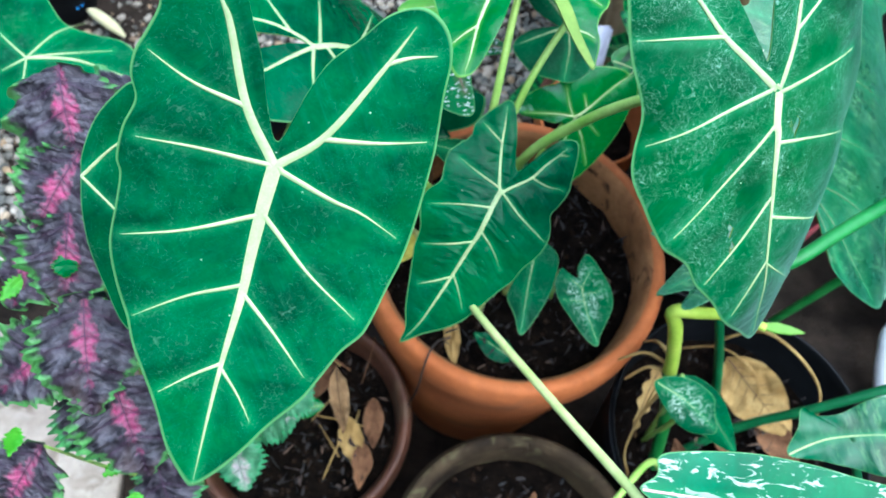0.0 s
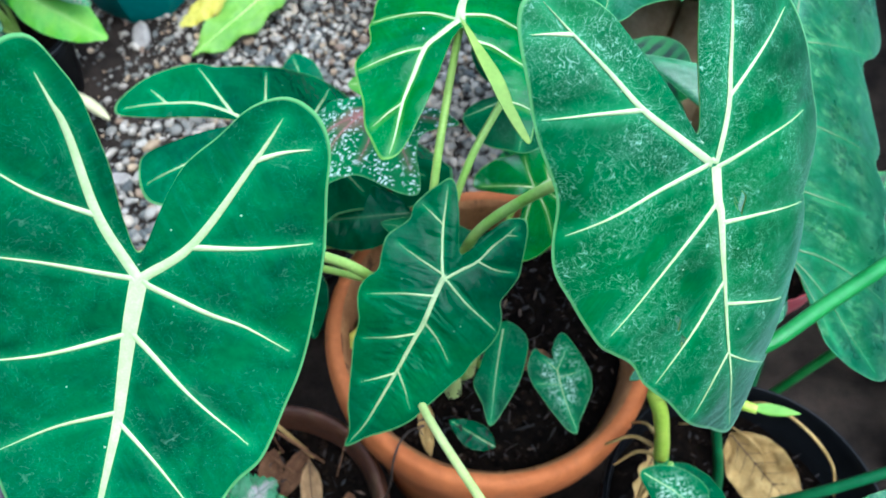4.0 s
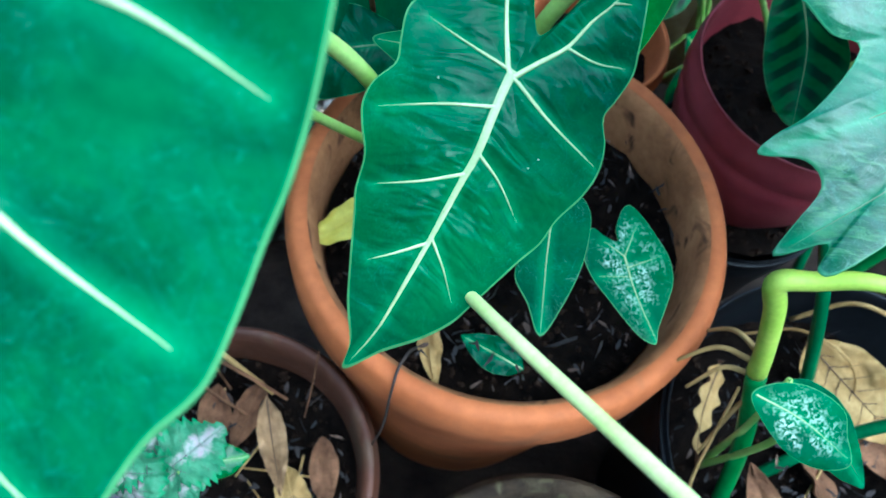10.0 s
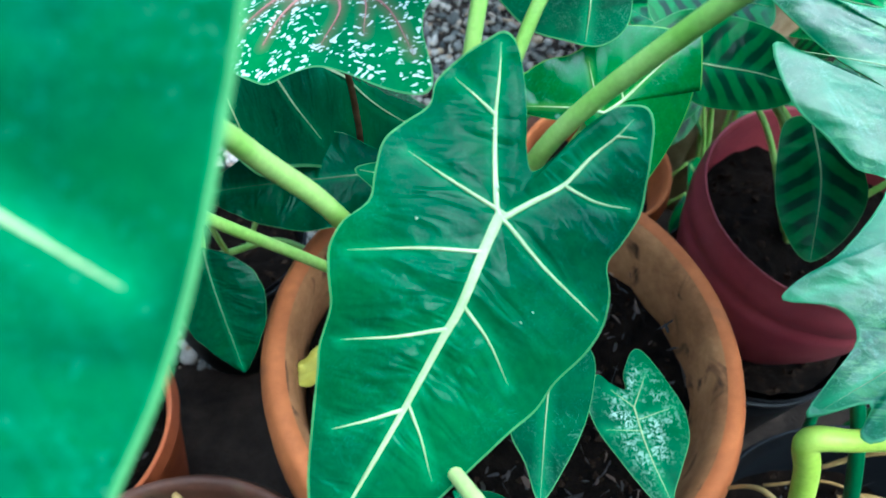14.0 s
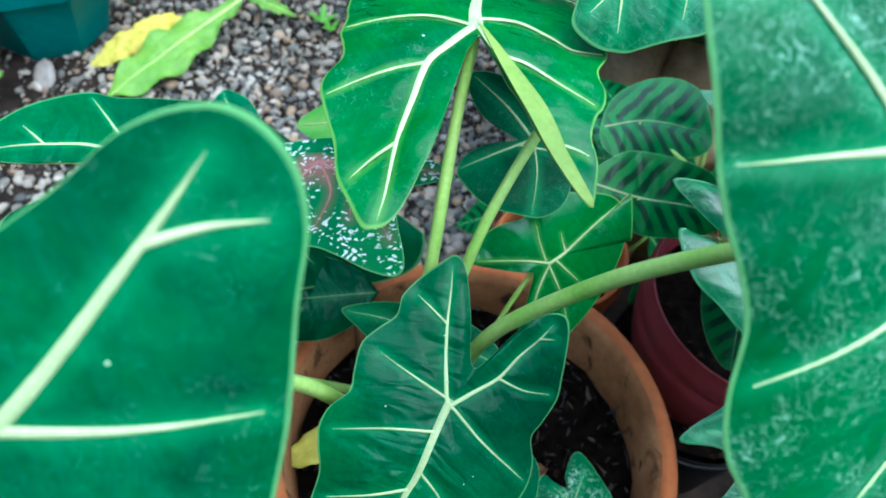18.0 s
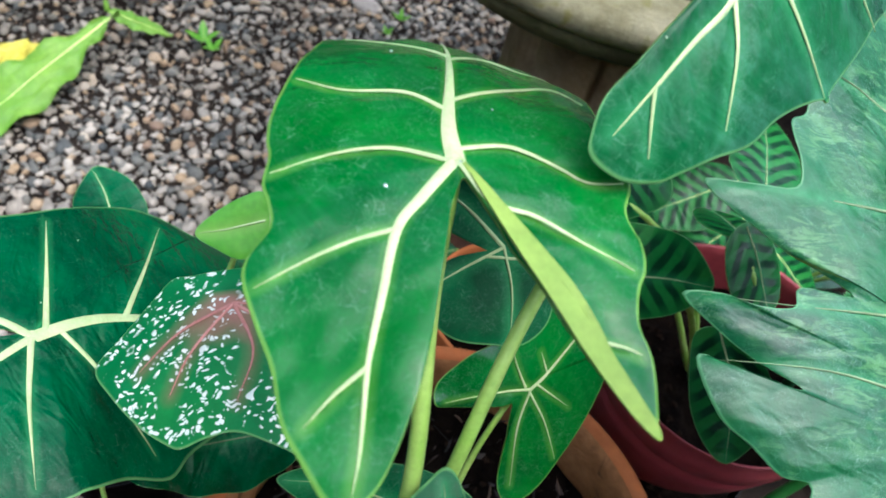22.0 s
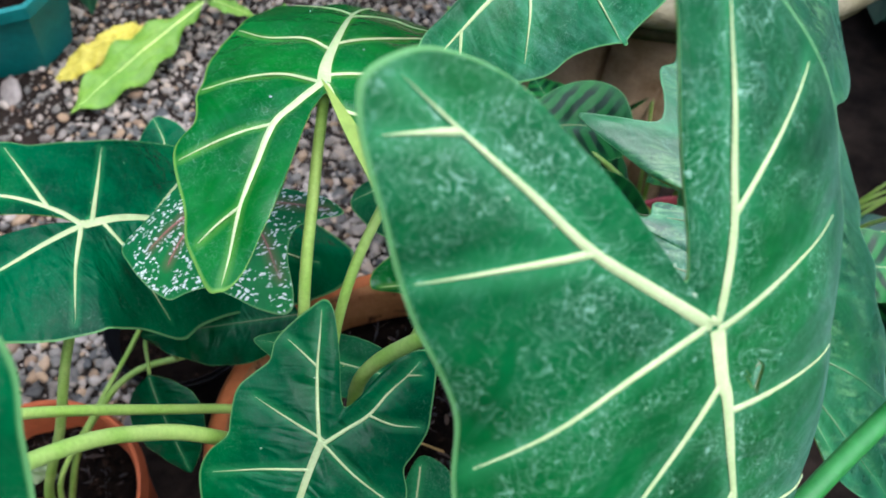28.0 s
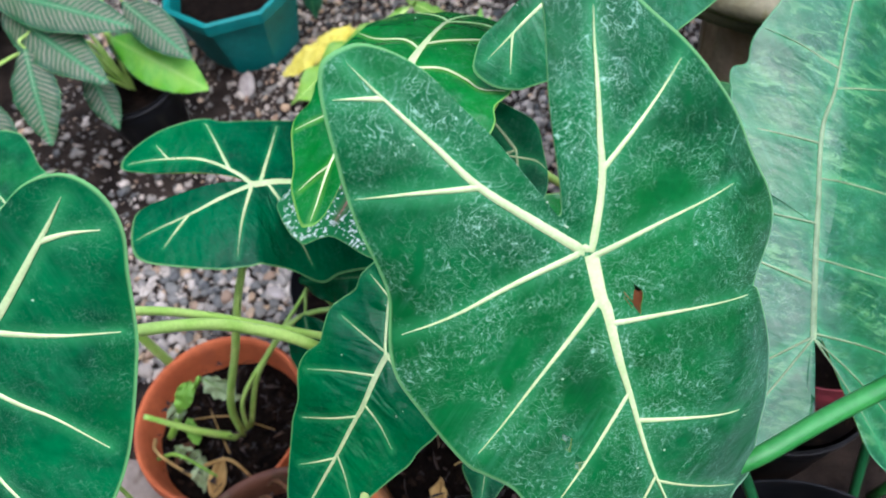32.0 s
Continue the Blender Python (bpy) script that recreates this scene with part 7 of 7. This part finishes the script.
placed(feather, (-0.805, 0.650, 0.205), (-0.640, 0.612, 0.135), 0.088, (0.2, -0.45, 0.85), M_LIME, (-2.0, 0, -1.0), 359, 1.2, M_LIMEVEIN, 0.002, 0.0, 0.5, "plain bright lime green leaf", root=(-0.80, 0.625, 0.10))

# stone bowl on its pedestal
bowl = empty("stone_bowl", (0.288, 0.655, GROUND_Z), label="wide mossy concrete bowl on a tall stone block pedestal", category="planter")
# underside: moss, plus its shade put into a darker colour than the rim
part("bowl", lathe_bm([(0.083, 0.458), (0.184, 0.466), (0.262, 0.492), (0.293, 0.520), (0.298, 0.536), (0.291, 0.540)], 72, 0.003, 3), M_STONE_SHADED, bowl, "olive mossy underside of the bowl, coloured darker for its shade")
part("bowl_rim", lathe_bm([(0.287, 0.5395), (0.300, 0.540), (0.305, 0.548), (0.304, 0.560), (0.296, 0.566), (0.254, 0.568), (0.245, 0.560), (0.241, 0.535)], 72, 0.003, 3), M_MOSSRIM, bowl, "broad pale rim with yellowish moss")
part("soil", lathe_bm([(0.243, 0.545), (0.138, 0.549), (0.004, 0.551)], 48, 0.004, 5), M_SOIL, bowl, "dark soil in the bowl")
for k in range(9):
    a = 2 * math.pi * k / 9 + 0.35
    bm = bmesh.new()
    bmesh.ops.create_cube(bm, size=1, matrix=Matrix.LocRotScale((0.004 + 0.092 * math.cos(a), -0.085 + 0.092 * math.sin(a), 0.229), Euler((0, 0, a)), (0.056, 0.070, 0.474)))
    bmesh.ops.bevel(bm, geom=bm.edges[:], offset=0.006, segments=2, affect="EDGES")
    part("block", bm, M_BLOCK, bowl)
strap_plant((0.165, 0.60, 0.525), 6, 0.035, 0.075, M_LIME, "lime green leafy plant growing in the stone bowl", lean=(0.2, 0.1), height=0.07, width=0.55)
strap_plant((0.34, 0.72, 0.525), 8, 0.09, 0.15, M_BACK, "grey-green leafy plant growing in the stone bowl", height=0.14, width=0.4)

# plant tag, white pipe, pale stones, paving
bm = bmesh.new()
bmesh.ops.create_cube(bm, size=1, matrix=Matrix.Diagonal((0.026, 0.0014, 0.13, 1)))
bmesh.ops.bevel(bm, geom=[e for e in bm.edges if abs(e.verts[0].co.y - e.verts[1].co.y) > 0.001], offset=0.004, segments=2, affect="EDGES")
tag = tagged(part("plant_tag", bm, M_TAG), "pale plastic strip standing among the pots", "plant tag")
tag.matrix_world = pose(0.112, 0.335, 0.30, -25, 8, 12)
keep = empty("plastic_pot", (0.112, 0.335, GROUND_Z), label="low dark brown pot behind the others", category="plant pot")
part("pot_wall", lathe_bm([(0.045, 0), (0.06, 0.25), (0.062, 0.255), (0.056, 0.255), (0.05, 0.23), (0.01, 0.23)], 40), M_TERRA_OLD, keep)
pipe = tagged(part("white_pipe", tube_bm([(0.62, -0.06, 0.0), (0.612, -0.02, 0.05), (0.600, 0.045, 0.10), (0.62, 0.085, 0.115), (0.75, 0.14, 0.11), (0.95, 0.2, 0.08)], (0.019, 0.019), 20, 10), M_WHITE), "bent white plastic pipe lying in the shade", "pipe")
rp = random.Random(5)
for k, (x, y, s) in enumerate(((-0.657, 0.749, 0.020), (0.07, 1.06, 0.020), (-0.46, 0.30, 0.014), (-0.30, 0.50, 0.013), (-0.62, 0.42, 0.015))):
    bm = bmesh.new()
    bmesh.ops.create_icosphere(bm, subdivisions=3, radius=s)
    for v in bm.verts:
        v.co = v.co * (1 + 0.25 * noise.noise(v.co * 40 + Vector((k, 0, 0))))
        v.co.z *= 0.4
    st = tagged(part("stone", bm, M_PALESTONE), "pale rounded stone lying on the gravel", "stone", "pale stones on the gravel")
    st.matrix_world = pose(x, y, ground_height(x, y) + s * 0.45, rp.uniform(-20, 20), rp.uniform(-20, 20), rp.uniform(0, 360)) @ Matrix.Diagonal((1.5, 0.9, 1, 1))
pod = tagged(part("dry_pod", tube_bm([(-0.730, 0.577, 0.014), (-0.715, 0.568, 0.020), (-0.690, 0.552, 0.022), (-0.668, 0.538, 0.020), (-0.652, 0.528, 0.013)], (0.003, 0.0085, 0.0105, 0.0085, 0.002), 12, 6), M_PALEPOD), "pale yellowish dry seed pod lying on gravel", "seed pod")
bm = bmesh.new()
bmesh.ops.create_grid(bm, x_segments=7, y_segments=5, size=0.5)
for v in bm.verts:
    v.co = Vector((v.co.x * 0.045 + 0.004 * math.sin(9 * v.co.y), v.co.y * 0.022 * (1 - 0.5 * v.co.x), 0.008 + 0.006 * noise.noise(v.co * 4) + 0.010 * v.co.y * v.co.y))
bmesh.ops.solidify(bm, geom=bm.faces[:], thickness=0.001)
scrap = tagged(part("plastic_scrap", bm, M_BLUE), "small crumpled scrap of blue plastic on gravel", "plastic scrap")
scrap.matrix_world = pose(-0.757, 0.589, 0.012, 12, -8, -30)
for k, (x, y) in enumerate(((-0.62, -0.18), (-0.62, -0.50), (-0.94, -0.18), (-0.94, -0.50))):
    bm = bmesh.new()
    bmesh.ops.create_cube(bm, size=1, matrix=Matrix.Diagonal((0.31, 0.31, 0.05, 1)))
    bmesh.ops.bevel(bm, geom=bm.edges[:], offset=0.006, segments=2, affect="EDGES")
    sl = tagged(part("paving_slab", bm, M_SLAB), "wet pale brown concrete paving slab", "paving slab", "paving slabs beside the pots")
    sl.matrix_world = pose(x, y, 0.032, 0, 0, 4 + k)

# unseen pale wall, added on the open side to bounce light onto the leaves
bm = bmesh.new()
bmesh.ops.create_cube(bm, size=1, matrix=Matrix.Translation((1.95, 0.2, 0.74)) @ Matrix.Diagonal((0.12, 5.2, 1.52, 1)))
bmesh.ops.bevel(bm, geom=bm.edges[:], offset=0.01, segments=2, affect="EDGES")
tagged(part("wall_east", bm, M_PLASTER, smooth=False), "unseen pale wall added to bounce light and reflect in the leaves", "wall", kind="structure")

# dark shrubs that close the garden; the tall hedge is added out of view
def shrub_mass(name, label, boxes, count, seed, big=1.0):
    rng = np.random.default_rng(seed)
    verts, faces = [], []
    tmpl = np.array([(0, 0, 0), (0.28, 0.35, 0.05), (0.22, 0.75, 0.0), (0, 1, -0.12), (-0.22, 0.75, 0.0), (-0.28, 0.35, 0.05), (0, 0.4, -0.03), (0, 0.75, -0.06)])
    quad = [(0, 1, 6), (1, 2, 7, 6), (2, 3, 7), (0, 6, 5), (5, 6, 7, 4), (4, 7, 3)]
    for k in range(count):
        x0, x1, y0, y1, z1 = boxes[k % len(boxes)]
        c = np.array((rng.uniform(x0, x1), rng.uniform(y0, y1), rng.uniform(0, 1) ** 0.7 * z1))
        m = np.array((Matrix.Rotation(rng.uniform(0, 6.28), 3, "Z") @ Matrix.Rotation(rng.uniform(-1.0, 0.5), 3, "X") @ Matrix.Rotation(rng.uniform(-0.5, 0.5), 3, "Y")))
        q = tmpl * rng.uniform(0.07, 0.17) * big @ m.T + c
        b = 8 * k
        verts += q.tolist()
        faces += [tuple(i + b for i in f) for f in quad]
    me = bpy.data.meshes.new(name)
    me.from_pydata(verts, [], faces)
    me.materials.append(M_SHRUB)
    return tagged(new(name, me), label, "shrubs", kind="stuff")


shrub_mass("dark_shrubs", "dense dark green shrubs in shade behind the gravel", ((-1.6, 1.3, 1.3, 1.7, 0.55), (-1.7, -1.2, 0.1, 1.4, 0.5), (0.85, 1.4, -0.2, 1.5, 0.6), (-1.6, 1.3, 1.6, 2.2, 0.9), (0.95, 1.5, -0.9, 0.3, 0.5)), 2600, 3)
# unseen hedge, added to cut low sky light and deepen shade under leaves
shrub_mass("tall_hedge", "unseen dark hedge added round the garden to block low sky light", ((-2.4, 2.4, -2.3, -1.7, 2.3), (-2.5, -1.9, -2.0, 2.4, 2.3), (-2.4, 2.4, 2.2, 2.7, 2.3)), 4200, 8, 2.6)
